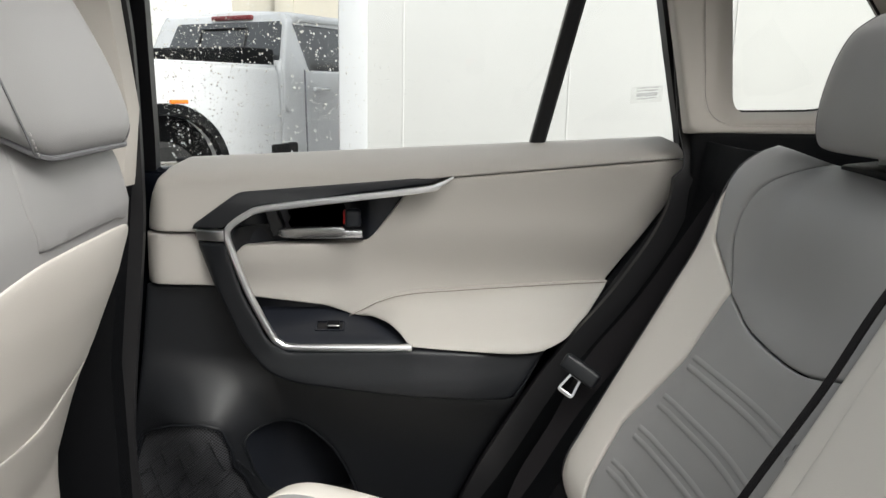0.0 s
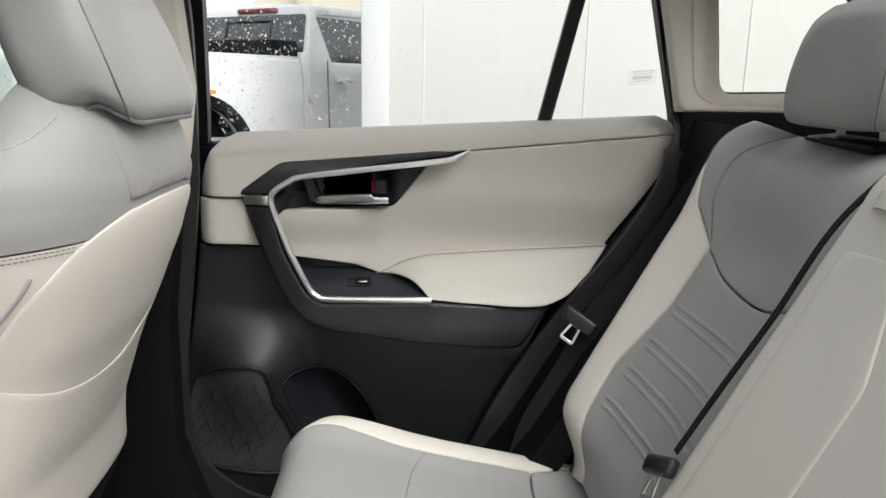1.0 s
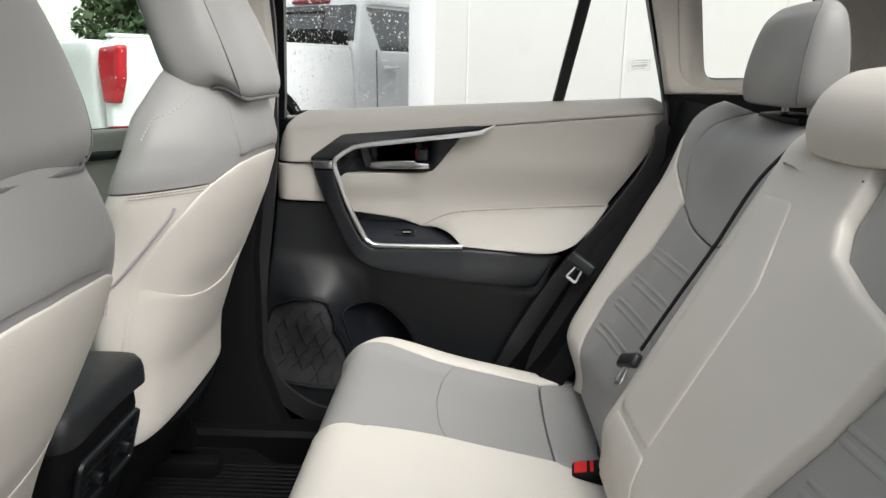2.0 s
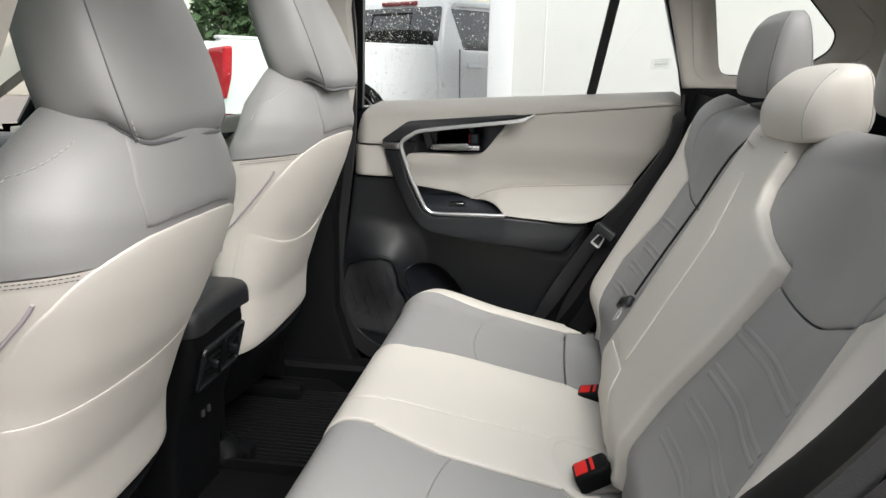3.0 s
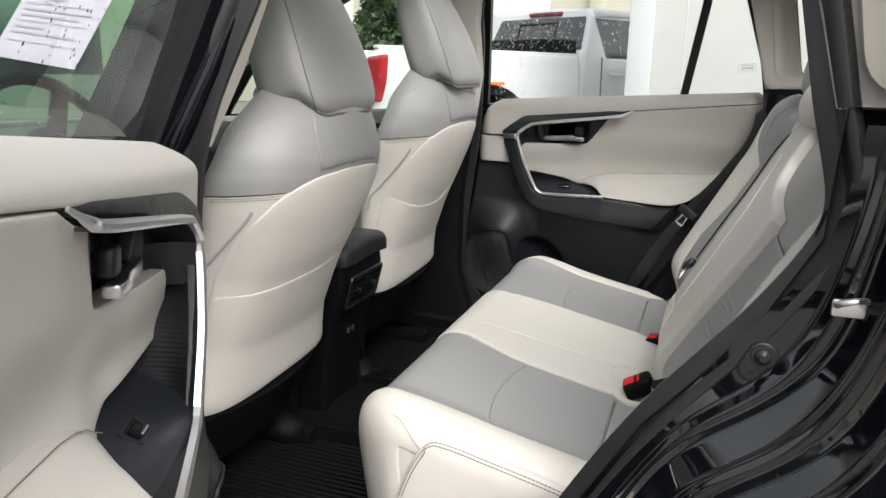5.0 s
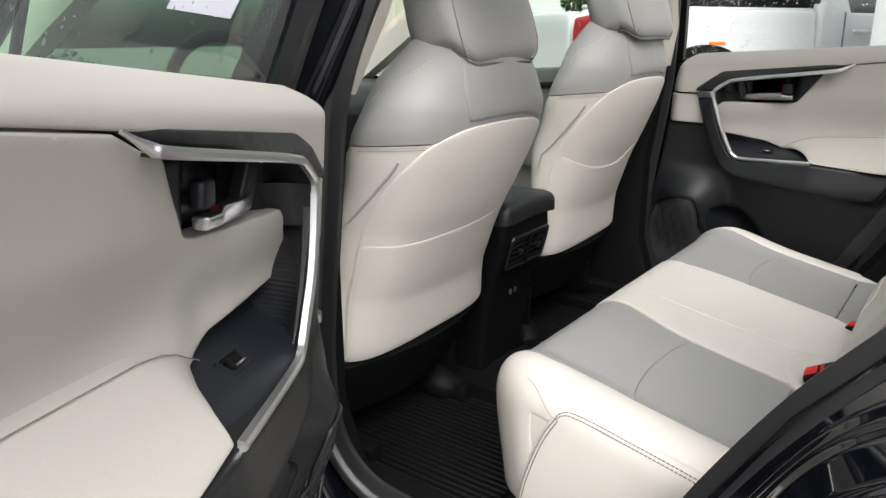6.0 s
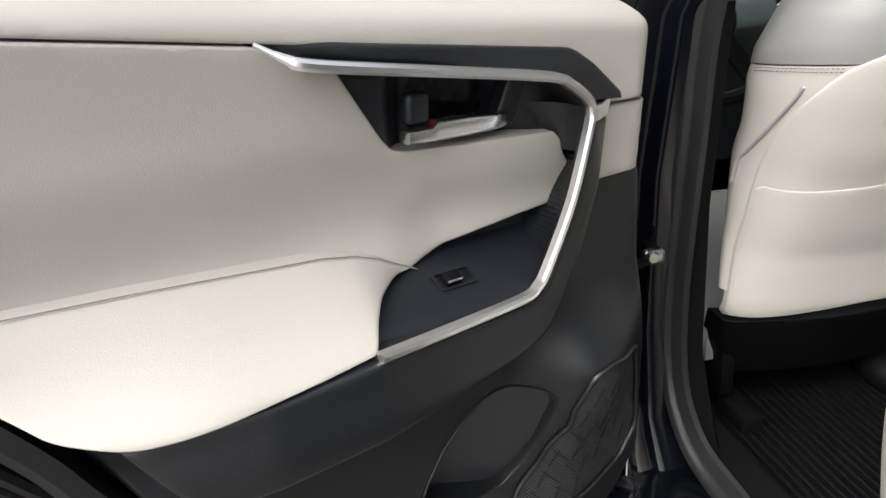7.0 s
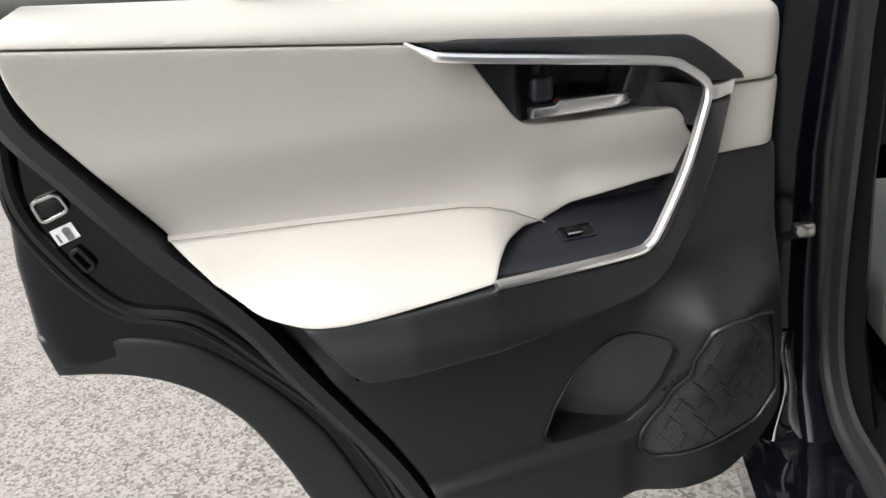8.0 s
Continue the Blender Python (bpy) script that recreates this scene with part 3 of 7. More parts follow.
    def low_y(u, v):
        brow = v + 0.12 * (u + 0.25)
        bulge = 0.070 * smooth(0.80, 0.69, brow) * (1 - 0.62 * smooth(0.69, 0.50, v)) * smooth(-0.12, -0.225, u) * (1 - 0.86 * smooth(-0.235, -0.375, u))
        shelf = 0.014 * smooth(0.526, 0.505, v + 0.05 * max(0.0, u)) * smooth(-0.16, -0.10, u)
        return 0.742 - bulge - shelf + 0.02 * smooth(0.06, 0.28, u) * smooth(0.70, 0.76, v)
    part("lower_panel", sheet(rounded(low, [0, 0, 0, 0, 0, 0, 0.005, 0, 0, 0, 0.03, 0.05, 0.02, 0.03, 0.03, 0, 0]), flat(low_y), 0.010, 0.005, 0.05, holes=(pocket, spk)), DOORBLACK, door, "black moulded lower panel")
    rim = sweep([P(u, low_y(u, v) - 0.0005, v) for u, v in dense(spk, 0.01)], disc(0.0035, 6), inward, closed=True)
    part("speaker_rim", rim, SOFT, door)
    grille_y = lambda u, v: low_y(u, v) + 0.004
    grille = part("speaker_grille", sheet(spk, flat(grille_y), 0.008, 0.003, 0.01), GRILLE, door, "black perforated loudspeaker grille with raised triangles")
    # net of low ridges: upright lines and two slants
    reach = dense(spk, 0.004)
    for i in range(8):
        for j in range(8):
            a = (-0.375 + 0.034 * i - 0.3 * (0.034 * j - 0.12), 0.470 + 0.034 * j)
            for du, dv, cut_out in ((-0.0102, 0.034, (i + j) % 3 == 2), (0.034, 0.034, False)):
                if cut_out:
                    continue
                ends = np.array([[a[0] + du * f, a[1] + dv * f] for f in (0.1, 0.9)])
                if inside(ends, spk).all() and border_distance(ends, (reach,)).min() > 0.006:
                    part("ridge", sweep([P(u, grille_y(u, v) - 0.0006, v) for u, v in (ends[0], ends.mean(0), ends[1])], disc(0.0011, 5), inward), SOFT, grille)
    grille.data.transform(m.inverted())
    grille.matrix_basis = m
    for r in grille.children:
        r.matrix_parent_inverse = m.inverted()
    bm = bmesh.new()
    for k in range(4):
        box((0.010, 0.002, 0.004), (0, 0, 0), 0.0005, Matrix.Translation(P(-0.171 - 0.006 * k, low_y(-0.171 - 0.006 * k, 0.59 + 0.012 * k) - 0.001, 0.590 + 0.012 * k)) @ m.to_3x3().to_4x4() @ pose(0, 0, 0, 0, 50, 0), bm=bm)
    part("embossed_mark", bm, DOORBLACK, door)
    edge = [(p.x, p.y) for p in pocket]
    part("pocket_rim", sweep([P(u, low_y(u, v) + 0.001, v) for u, v in dense(edge, 0.006)], disc(0.0016, 6), inward, closed=True), SOFT, door)

    def hollow(u, v):
        deep = max(0.0, u + 0.182 + 0.30 * (v - 0.60))
        return low_y(min(u, -0.12), max(v, 0.54)) + 0.010 + 0.075 * smooth(0.0, 0.16, deep)
    part("pocket_liner", sheet([(0.05, 0.495), (0.03, 0.60), (-0.02, 0.67), (-0.08, 0.71), (-0.15, 0.71), (-0.20, 0.69), (-0.20, 0.60), (-0.17, 0.530), (-0.13, 0.495)], flat(hollow), 0.007, 0.001, 0.004), LINER, door, "black door pocket")
    # painted inner frame and its fittings
    shell = [(-0.355, 1.10), (0.50, 1.15), (0.555, 1.14), (0.575, 1.02), (0.59, 0.91), (0.592, 0.83)] + [(p.x, p.y) for p in curve([(0.583, 0.772, 0), (0.503, 0.756, 0), (0.445, 0.723, 0), (0.394, 0.662, 0), (0.357, 0.583, 0), (0.324, 0.495, 0), (0.29, 0.42, 0), (0.25, 0.37, 0)], 5)] + [(-0.33, 0.37), (-0.40, 0.43), (-0.40, 0.70)]
    part("door_frame", sheet(shell, flat(lambda u, v: 0.778), 0.02, 0.025, 0.095, holes=([(0.085, 0.44), (-0.345, 0.44), (-0.33, 0.74), (0.01, 0.745)],)), PAINTDULL, door, "black painted inner door frame")
    part("door_skin", sheet(shell, lambda u, v, h: P(u, 0.885 - 0.12 * max(0, v - 0.95) + h, v), 0.08, 0.01, 0.02), PAINT, door)
    arch_line = [(p.x, p.y) for p in curve([(0.582, 0.770, 0), (0.503, 0.754, 0), (0.445, 0.721, 0), (0.394, 0.660, 0), (0.357, 0.581, 0), (0.324, 0.493, 0), (0.29, 0.42, 0), (0.25, 0.37, 0)], 5)]
    clad = [(0.591, 0.825)] + arch_line + [ (0.21, 0.40)] + [(p.x, p.y) for p in curve([(0.215, 0.42, 0), (0.25, 0.50, 0), (0.30, 0.62, 0), (0.37, 0.72, 0), (0.44, 0.785, 0), (0.52, 0.812, 0)], 5)]
    part("wheel_arch_cladding", sheet(clad, flat(lambda u, v: 0.772 + 0.012 * smooth(0.45, 0.58, u)), 0.015, 0.006, 0.11), DOORBLACK, door, "black plastic wheel arch cladding on the door edge")
    inner_edge = [(0.536, 1.14), (0.537, 1.10), (0.526, 1.065), (0.490, 1.010), (0.432, 0.922), (0.385, 0.862), (0.342, 0.800), (0.31, 0.742), (0.22, 0.592), (0.18, 0.51), (0.14, 0.42)]
    part("panel_edge_lip", sweep([P(q.x + 0.014, 0.752, q.y - 0.010) for q in curve([(a, b, 0) for a, b in inner_edge], 4)], [(-0.016, -0.02), (0.014, -0.02), (0.014, 0.006), (0.004, 0.016), (-0.012, 0.016)], inward), SOFT, door)
    for dist, r in ((0.052, 0.0085), (0.030, 0.005)):
        line2 = curve([(0.565 + dist * 0.2, 0.80, 1.06), (0.585, 0.80, 0.968), (0.560, 0.80, 0.885 + dist * 0.2), (0.512, 0.80, 0.826), (0.44, 0.80, 0.785 + dist * 0.2), (0.375, 0.80, 0.72), (0.302, 0.80, 0.625), (0.252, 0.80, 0.525), (0.22, 0.80, 0.43)], 6)
        part("door_seal", sweep([P(p.x - dist * 0.35, p.y - 0.022, p.z + dist * 0.35) for p in line2], disc(r, 8), inward), RUBBER, door, "black rubber weather seal")
    L = lambda x, y, z: Matrix.Translation(P(x, y, z)) @ m.to_3x3().to_4x4()
    latch = part("door_latch", sweep([P(p[0], 0.772, p[1]) for p in dense(rounded([(0.552, 0.979), (0.526, 0.985), (0.519, 0.966), (0.547, 0.956)], 0.006), 0.004)], disc(0.0022, 6), inward, closed=True), STEEL, door, "steel door latch")
    part("latch_mouth", box((0.026, 0.01, 0.020), (0, 0, 0), 0.003, L(0.536, 0.777, 0.971)), RUBBER, latch)
    tag_at = L(0.530, 0.7765, 0.940) @ pose(0, 0, 0, 0, 17, 0)
    tag = part("warning_label", box((0.024, 0.0012, 0.018), (0, 0, 0), 0.0, tag_at), PAPER, door, "white pictogram warning label")
    part("label_mark", lathe([(0.0, 0.0006), (0.0042, 0.0006), (0.0042, 0.0)], tag_at @ Matrix.Translation((-0.003, -0.0007, 0.0028)) @ pose(0, 0, 0, 90), 14), INK, tag)
    part("label_mark", box((0.007, 0.0010, 0.009), (-0.003, -0.0008, -0.0035), 0.0, tag_at), INK, tag)
    part("label_mark", box((0.0022, 0.0010, 0.010), (0.0075, -0.0008, -0.002), 0.0, tag_at), INK, tag)
    part("lock_slot", sweep([P(p[0], 0.772, p[1]) for p in dense(rounded([(0.530, 0.918), (0.521, 0.923), (0.509, 0.901), (0.518, 0.894)], 0.006), 0.004)], disc(0.003, 6), inward, closed=True), RUBBER, door, "oval child lock slot")
    # window: glass, divider bar, frames
    gz = lambda u, v, h: P(u, GLASS_Y(v) - h, v)
    pane = [(-0.33, 1.10), (0.545, 1.15), (0.518, 1.24), (0.450, 1.44), (0.40, 1.47), (-0.29, 1.485)]
    glass = part("window_glass", sheet(pane, gz, 0.08, 0.001, 0.004), GLASS, door, "clear rain-spotted side glass")
    glass.visible_shadow = False
    part("divider_bar", sweep([gz(0.300, 1.13, 0.006), gz(0.304, 1.155, 0.006), gz(0.345, 1.40, 0.006), gz(0.352, 1.46, 0.006)], [(-0.012, -0.008), (0.012, -0.008), (0.012, 0.006), (0.008, 0.010), (-0.008, 0.010), (-0.012, 0.006)], inward), RUBBER, door, "black window divider bar")
    part("window_frame", sweep([gz(0.440, 1.47, 0.0), gz(0.464, 1.40, 0.004), gz(0.498, 1.30, 0.004), gz(0.540, 1.18, 0.004), gz(0.552, 1.14, 0.004)], [(-0.008, -0.012), (0.008, -0.012), (0.008, 0.012), (-0.008, 0.012)], inward), RUBBER, door, "black rear window frame")
    part("window_frame", sweep([gz(-0.338, 1.09, 0.004), gz(-0.329, 1.16, 0.004), gz(-0.297, 1.47, 0.004)], [(-0.02, -0.012), (0.016, -0.012), (0.016, 0.010), (-0.02, 0.010)], inward), RUBBER, door, "black front window frame")
    part("window_frame", sweep([gz(-0.265, 1.47, 0.0), gz(0.1, 1.485, 0.0), gz(0.36, 1.48, 0.0), gz(0.5, 1.46, 0.0)], [(-0.02, -0.012), (0.02, -0.012), (0.02, 0.012), (-0.02, 0.012)], inward), RUBBER, door, "black upper window frame")
    part("glass_weatherstrip", sweep([P(x, GLASS_Y(1.14) - 0.006, SILL(x) - 0.004) for x in np.linspace(-0.285, 0.515, 12)], disc(0.004, 6), inward), RUBBER, door)
    return door, P


def grille_material():
    m = material("perforated_grille", (0.03, 0.03, 0.032), 0.5)
    nt = m.node_tree
    coord, cell, ramp, bump = (nt.nodes.new(k) for k in ("ShaderNodeTexCoord", "ShaderNodeTexVoronoi", "ShaderNodeValToRGB", "ShaderNodeBump"))
    cell.voronoi_dimensions = "2D"
    cell.inputs["Scale"].default_value, cell.inputs["Randomness"].default_value = 250, 0.0
    split, flat_net, turn = (nt.nodes.new(k) for k in ("ShaderNodeSeparateXYZ", "ShaderNodeCombineXYZ", "ShaderNodeMapping"))
    turn.inputs["Rotation"].default_value = (0, 0, radians(45))
    nt.links.new(coord.outputs["Object"], split.inputs["Vector"])
    nt.links.new(split.outputs["X"], flat_net.inputs["X"])
    nt.links.new(split.outputs["Z"], flat_net.inputs["Y"])
    nt.links.new(flat_net.outputs["Vector"], turn.inputs["Vector"])
    nt.links.new(turn.outputs["Vector"], cell.inputs["Vector"])
    ramp.color_ramp.elements[0].position, ramp.color_ramp.elements[0].color = 0.30, (0.0015, 0.0015, 0.0015, 1)
    ramp.color_ramp.elements[1].position, ramp.color_ramp.elements[1].color = 0.45, (0.06, 0.062, 0.068, 1)
    nt.links.new(cell.outputs["Distance"], ramp.inputs["Fac"])
    nt.links.new(ramp.outputs["Color"], nt.nodes["Principled BSDF"].inputs["Base Color"])
    bump.inputs["Strength"].default_value, bump.inputs["Distance"].default_value = 0.8, 0.002
    nt.links.new(cell.outputs["Distance"], bump.inputs["Height"])
    nt.links.new(bump.outputs["Normal"], nt.nodes["Principled BSDF"].inputs["Normal"])
    return m


GRILLE = grille_material()
DARKSTEEL = material("dark_steel", (0.34, 0.34, 0.34), 0.3, metal=1.0, stain=0.2, stain_size=60)
car_door(Matrix(), "closed rear car door with beige vinyl, black trim and chrome line")
LP = car_door(OPEN_LEFT, "open rear car door with beige vinyl, black trim, chrome line")[1]

# ---- car body ----
body = thing("car_body", "black car body shell with beige and black cabin trim", "car body", kind="structure")


def mirror_y(p, side):
    return Vector((p[0], p[1] * side, p[2]))


def eased(line, n=72, passes=20):
    """The same flat line with even steps and its kinks smoothed out."""
    reach = np.cumsum([0.0] + [(b - a).length for a, b in zip(line, line[1:])])
    even = np.linspace(0.0, reach[-1], n)
    pts = np.stack([np.interp(even, reach, [p[k] for p in line]) for k in (0, 1)], 1)
    for _ in range(passes):
        pts[1:-1] = 0.25 * pts[:-2] + 0.5 * pts[1:-1] + 0.25 * pts[2:]
    return [Vector((x, z)) for x, z in pts]


def creased(corners, r, n=4):
    """A folded line: straight runs joined by small rounded creases."""
    out = [corners[0]]
    for a, b, c in zip(corners, corners[1:], corners[2:]):
        to_a, to_c = a - b, c - b
        ka, kc = min(r, 0.35 * to_a.length), min(r, 0.35 * to_c.length)
        p, q = b + to_a.normalized() * ka, b + to_c.normalized() * kc
        out.append(b + to_a.normalized() * ka * 1.3)
        for k in range(n + 1):
            f = k / n
            out.append(p * (1 - f) ** 2 + b * 2 * f * (1 - f) + q * f * f)
        out.append(b + to_c.normalized() * kc * 1.3)
    return out + [corners[-1]]


# floor and sills
part("floor_pan", box((3.0, 1.46, 0.04), (-0.2, 0, 0.285), 0.01), CARPET, body, "black carpeted floor")
part("tunnel", sweep([(-1.6, 0, 0.30), (0.1, 0, 0.30)], [(-0.16, 0), (0.16, 0), (0.12, 0.05), (0.06, 0.065), (-0.06, 0.065), (-0.12, 0.05)], (0, 0, 1)), CARPET, body)
for side in (-1, 1):
    opening = curve([(-0.215, 0.655, 1.42), (-0.258, 0.680, 1.30), (-0.331, 0.706, 1.10), (-0.360, 0.708, 0.90), (-0.386, 0.708, 0.65), (-0.366, 0.708, 0.50), (-0.29, 0.705, 0.42), (-0.18, 0.705, 0.392), (0.0, 0.705, 0.39), (0.10, 0.705, 0.405), (0.18, 0.705, 0.49), (0.245, 0.705, 0.62), (0.34, 0.705, 0.775), (0.455, 0.705, 0.922), (0.523, 0.705, 1.04), (0.532, 0.70, 1.14), (0.514, 0.685, 1.25), (0.478, 0.655, 1.40), (0.43, 0.61, 1.47), (0.2, 0.60, 1.50), (-0.1, 0.61, 1.49)], 6, True)
    ahead = lambda z, side=side: -0.115 * smooth(1.0, 1.5, z) * (side > 0)
    seal_path = [mirror_y((p.x + ahead(p.z) * smooth(0.3, -0.1, p.x) + 0.028 * (side < 0) * smooth(0.12, 0.22, p.x) * smooth(1.20, 1.02, p.z), p.y + 0.014 * smooth(-0.2, -0.32, p.x) + 0.03 * smooth(1.13, 1.2, p.z) * smooth(0.2, 0.4, p.x) * (side > 0), p.z), side) for p in opening]
    part("opening_seal", sweep(seal_path, [(side * a, b) for a, b in ((0.026, -0.012), (0.027, -0.003), (0.021, 0.001), (0.008, 0.003), (0.004, 0.006), (0.002, 0.012), (-0.003, 0.0165), (-0.010, 0.0175), (-0.016, 0.014), (-0.020, 0.007), (-0.021, -0.002), (-0.019, -0.012))], (0, side, 0), closed=True, scale=lambda f, side=side: 0.35 if side > 0 and f > 0.71 else 1.0), SEAL, body, "thick black rubber door seal")
    # sill step
    part("sill", sweep([(-0.95, side * 0.78, 0.36), (0.16, side * 0.78, 0.36)], [(-0.09, -0.06), (0.09, -0.06), (0.09, 0.005), (0.075, 0.02), (-0.05, 0.022), (-0.09, 0.03)], (0, 0, 1)), PAINT, body, "black painted door sill")
    part("scuff_plate", sweep([(-0.95, side * 0.655, 0.385), (-0.3, side * 0.655, 0.385), (0.14, side * 0.655, 0.385)], [(-0.04, -0.08), (0.04, -0.08), (0.04, 0.0), (0.03, 0.012), (-0.03, 0.012), (-0.04, 0.0)], (0, 0, 1)), BLACK, body, "black plastic scuff plate")
    # middle pillar
    pillar = []
    for z, x0, x1, y0, y1 in ((0.36, -0.62, -0.30, 0.69, 0.86), (0.45, -0.58, -0.365, 0.70, 0.85), (0.60, -0.53, -0.388, 0.71, 0.835), (0.85, -0.51, -0.372, 0.71, 0.835), (1.07, -0.485, -0.338, 0.705, 0.82), (1.20, -0.435, -0.282, 0.68, 0.775), (1.35, -0.39, -0.235, 0.64, 0.715), (1.50, -0.35, -0.19, 0.59, 0.65)):
        ring = rounded([(x0, y0), (x1, y0), (x1, y0 + 0.45 * (y1 - y0)), (x1 - 0.02, y0 + 0.5 * (y1 - y0)), (x1 - 0.03, y1), (x0, y1)], 0.012, 3)
        pillar.append([mirror_y((p.x + ahead(z), p.y, z), side) for p in ring])
    part("middle_pillar", loft(pillar), PAINTDULL, body, "glossy black painted middle pillar")
    # foot of the pillar, flaring into the sill
    foot = []
    for k in range(13):
        f = k / 12
        z = 0.345 + 0.20 * f
        flare = (1 - f) ** 2.2
        x1, y1 = -0.388 + 0.105 * flare, 0.838 + 0.035 * flare + 0.006 * math.sin(9 * f)
        foot.append([mirror_y((p.x, p.y, z), side) for p in curve([(-0.52, y1), (-0.44, y1 + 0.002), (x1 - 0.06, y1), (x1 - 0.030, y1 - 0.012), (x1 - 0.008, y1 - 0.038), (x1 - 0.002, y1 - 0.056), (x1 - 0.012, 0.758), (x1 - 0.034, 0.735)], 5)])
    part("pillar_foot", web(foot, 0.002), PAINT, body, "glossy black painted foot of the pillar")
    cover = []
    for z, x0, x1, y in ((1.085, -0.51, -0.320, 0.690), (1.20, -0.46, -0.268, 0.672), (1.35, -0.415, -0.223, 0.638), (1.50, -0.37, -0.175, 0.59)):
        cover.append([mirror_y((x + ahead(z), yy, z), side) for x, yy in ((x0, y + 0.02), (x0 + 0.02, y - 0.022), (x0 + 0.06, y - 0.032), (x1 - 0.03, y - 0.026), (x1 - 0.006, y - 0.012), (x1, y + 0.02))])
    part("pillar_cover", loft(cover), TRIM, body, "beige plastic pillar cover")
    lower = []
    for z, x0, x1, y in ((0.33, -0.68, -0.27, 0.672), (0.42, -0.62, -0.325, 0.678), (0.55, -0.57, -0.368, 0.685), (0.80, -0.54, -0.368, 0.688), (1.083, -0.515, -0.332, 0.690)):
        lower.append([mirror_y((x, yy, z), side) for x, yy in ((x0, y + 0.03), (x0 + 0.02, y - 0.018), (x0 + 0.06, y - 0.03), (x1 - 0.03, y - 0.022), (x1 - 0.006, y - 0.01), (x1, y + 0.03))])
    part("pillar_cover", loft(lower), BLACK, body, "black plastic lower pillar cover")
    # door jamb behind the opening, down to the wheel arch

    # creased panel: edge under the seal, the folds and the outer lip
    folds = [eased(curve(c, 8)) for c in (
        [(0.11, 0.40), (0.19, 0.48), (0.258, 0.61), (0.33, 0.725), (0.40, 0.82), (0.455, 0.905), (0.532, 1.01), (0.556, 1.16)],
        [(0.14, 0.385), (0.215, 0.465), (0.287, 0.60), (0.345, 0.705), (0.40, 0.789), (0.446, 0.823), (0.49, 0.859), (0.523, 0.913), (0.540, 0.96), (0.56, 1.04), (0.575, 1.16)],
        [(0.155, 0.37), (0.232, 0.452), (0.30, 0.585), (0.345, 0.69), (0.402, 0.775), (0.449, 0.804), (0.506, 0.851), (0.542, 0.895), (0.558, 0.94), (0.575, 1.03), (0.592, 1.16)],
        [(0.18, 0.345), (0.262, 0.43), (0.332, 0.575), (0.372, 0.67), (0.406, 0.734), (0.456, 0.762), (0.51, 0.805), (0.545, 0.855), (0.572, 0.92), (0.60, 1.03), (0.62, 1.15)],
        [(0.19, 0.335), (0.275, 0.42), (0.348, 0.565), (0.392, 0.66), (0.426, 0.724), (0.475, 0.755), (0.528, 0.795), (0.563, 0.845), (0.59, 0.912), (0.618, 1.03), (0.64, 1.14)],
        [(0.215, 0.315), (0.305, 0.40), (0.38, 0.55), (0.425, 0.64), (0.46, 0.705), (0.505, 0.738), (0.552, 0.775), (0.588, 0.83), (0.615, 0.90), (0.645, 1.02), (0.67, 1.12)],
        [(0.25, 0.29), (0.36, 0.37), (0.45, 0.53), (0.50, 0.62), (0.53, 0.68), (0.565, 0.715), (0.605, 0.75), (0.645, 0.81), (0.675, 0.88), (0.71, 1.0), (0.75, 1.08)])]
    across = [(0, 0.0, 0.716), (0, 0.98, 0.7275), (1, 0.55, 0.743), (2, 0.0, 0.744), (2, 0.16, 0.757), (2, 0.97, 0.781), (3, 0.25, 0.783), (3, 0.55, 0.790), (3, 0.95, 0.790), (4, 0.20, 0.806), (4, 0.85, 0.834), (5, 0.0, 0.834), (5, 0.12, 0.842), (5, 1.0, 0.87)]
    strips = []
    for i in range(len(folds[0])):
        ridge = [folds[k][i].lerp(folds[k + 1][i], f) for k, f, y in across]
        strips.append(creased([Vector((p.x, side * y, p.y)) for p, (k, f, y) in zip(ridge, across)], 0.0035))
    part("door_jamb", web(strips), PAINT, body, "glossy black painted door jamb over the wheel arch")
    if side < 0:
        jamb_net = strips
    # rubber stop with its screw, striker and hook
    t90 = pose(0, 0, 0, -90 * side)
    lo, hi = Vector((0.4675, 0.8665)), Vector((0.481, 0.8865))
    ahead_way = math.atan2(hi.y - lo.y, hi.x - lo.x)
    plate = [(lo.x + 0.0135 * math.cos(ahead_way + a), lo.y + 0.0135 * math.sin(ahead_way + a)) for a in np.linspace(math.pi / 2, 1.5 * math.pi, 12)] + [(hi.x + 0.017 * math.cos(ahead_way + a), hi.y + 0.017 * math.sin(ahead_way + a)) for a in np.linspace(-math.pi / 2, math.pi / 2, 12)]
    stop = part("rubber_stop", sheet(plate, lambda u, v, h, side=side: Vector((u, side * (0.731 + h), v)), 0.006, 0.003, 0.012), SEAL, body, "black rubber door stop")
    part("stop_dome", lathe([(0.0, 0.0105), (0.004, 0.0103), (0.0046, 0.0095), (0.0075, 0.0080), (0.0098, 0.0052), (0.0106, 0.0022), (0.0135, 0.002), (0.0142, 0.0)], Matrix.Translation((0.481, side * 0.731, 0.8865)) @ t90, 24), SEAL, stop)
    part("stop_screw", lathe([(0.0, 0.001), (0.003, 0.001), (0.0035, 0.0032), (0.007, 0.003), (0.0075, 0.0018), (0.0105, 0.0016), (0.0112, 0.0)], Matrix.Translation((0.4675, side * 0.731, 0.8665)) @ t90, 20), SEAL, stop)
    striker = part("door_striker", box((0.034, 0.006, 0.020), (0.556, side * 0.765, 0.966), 0.003), CHROME, body, "steel door striker")
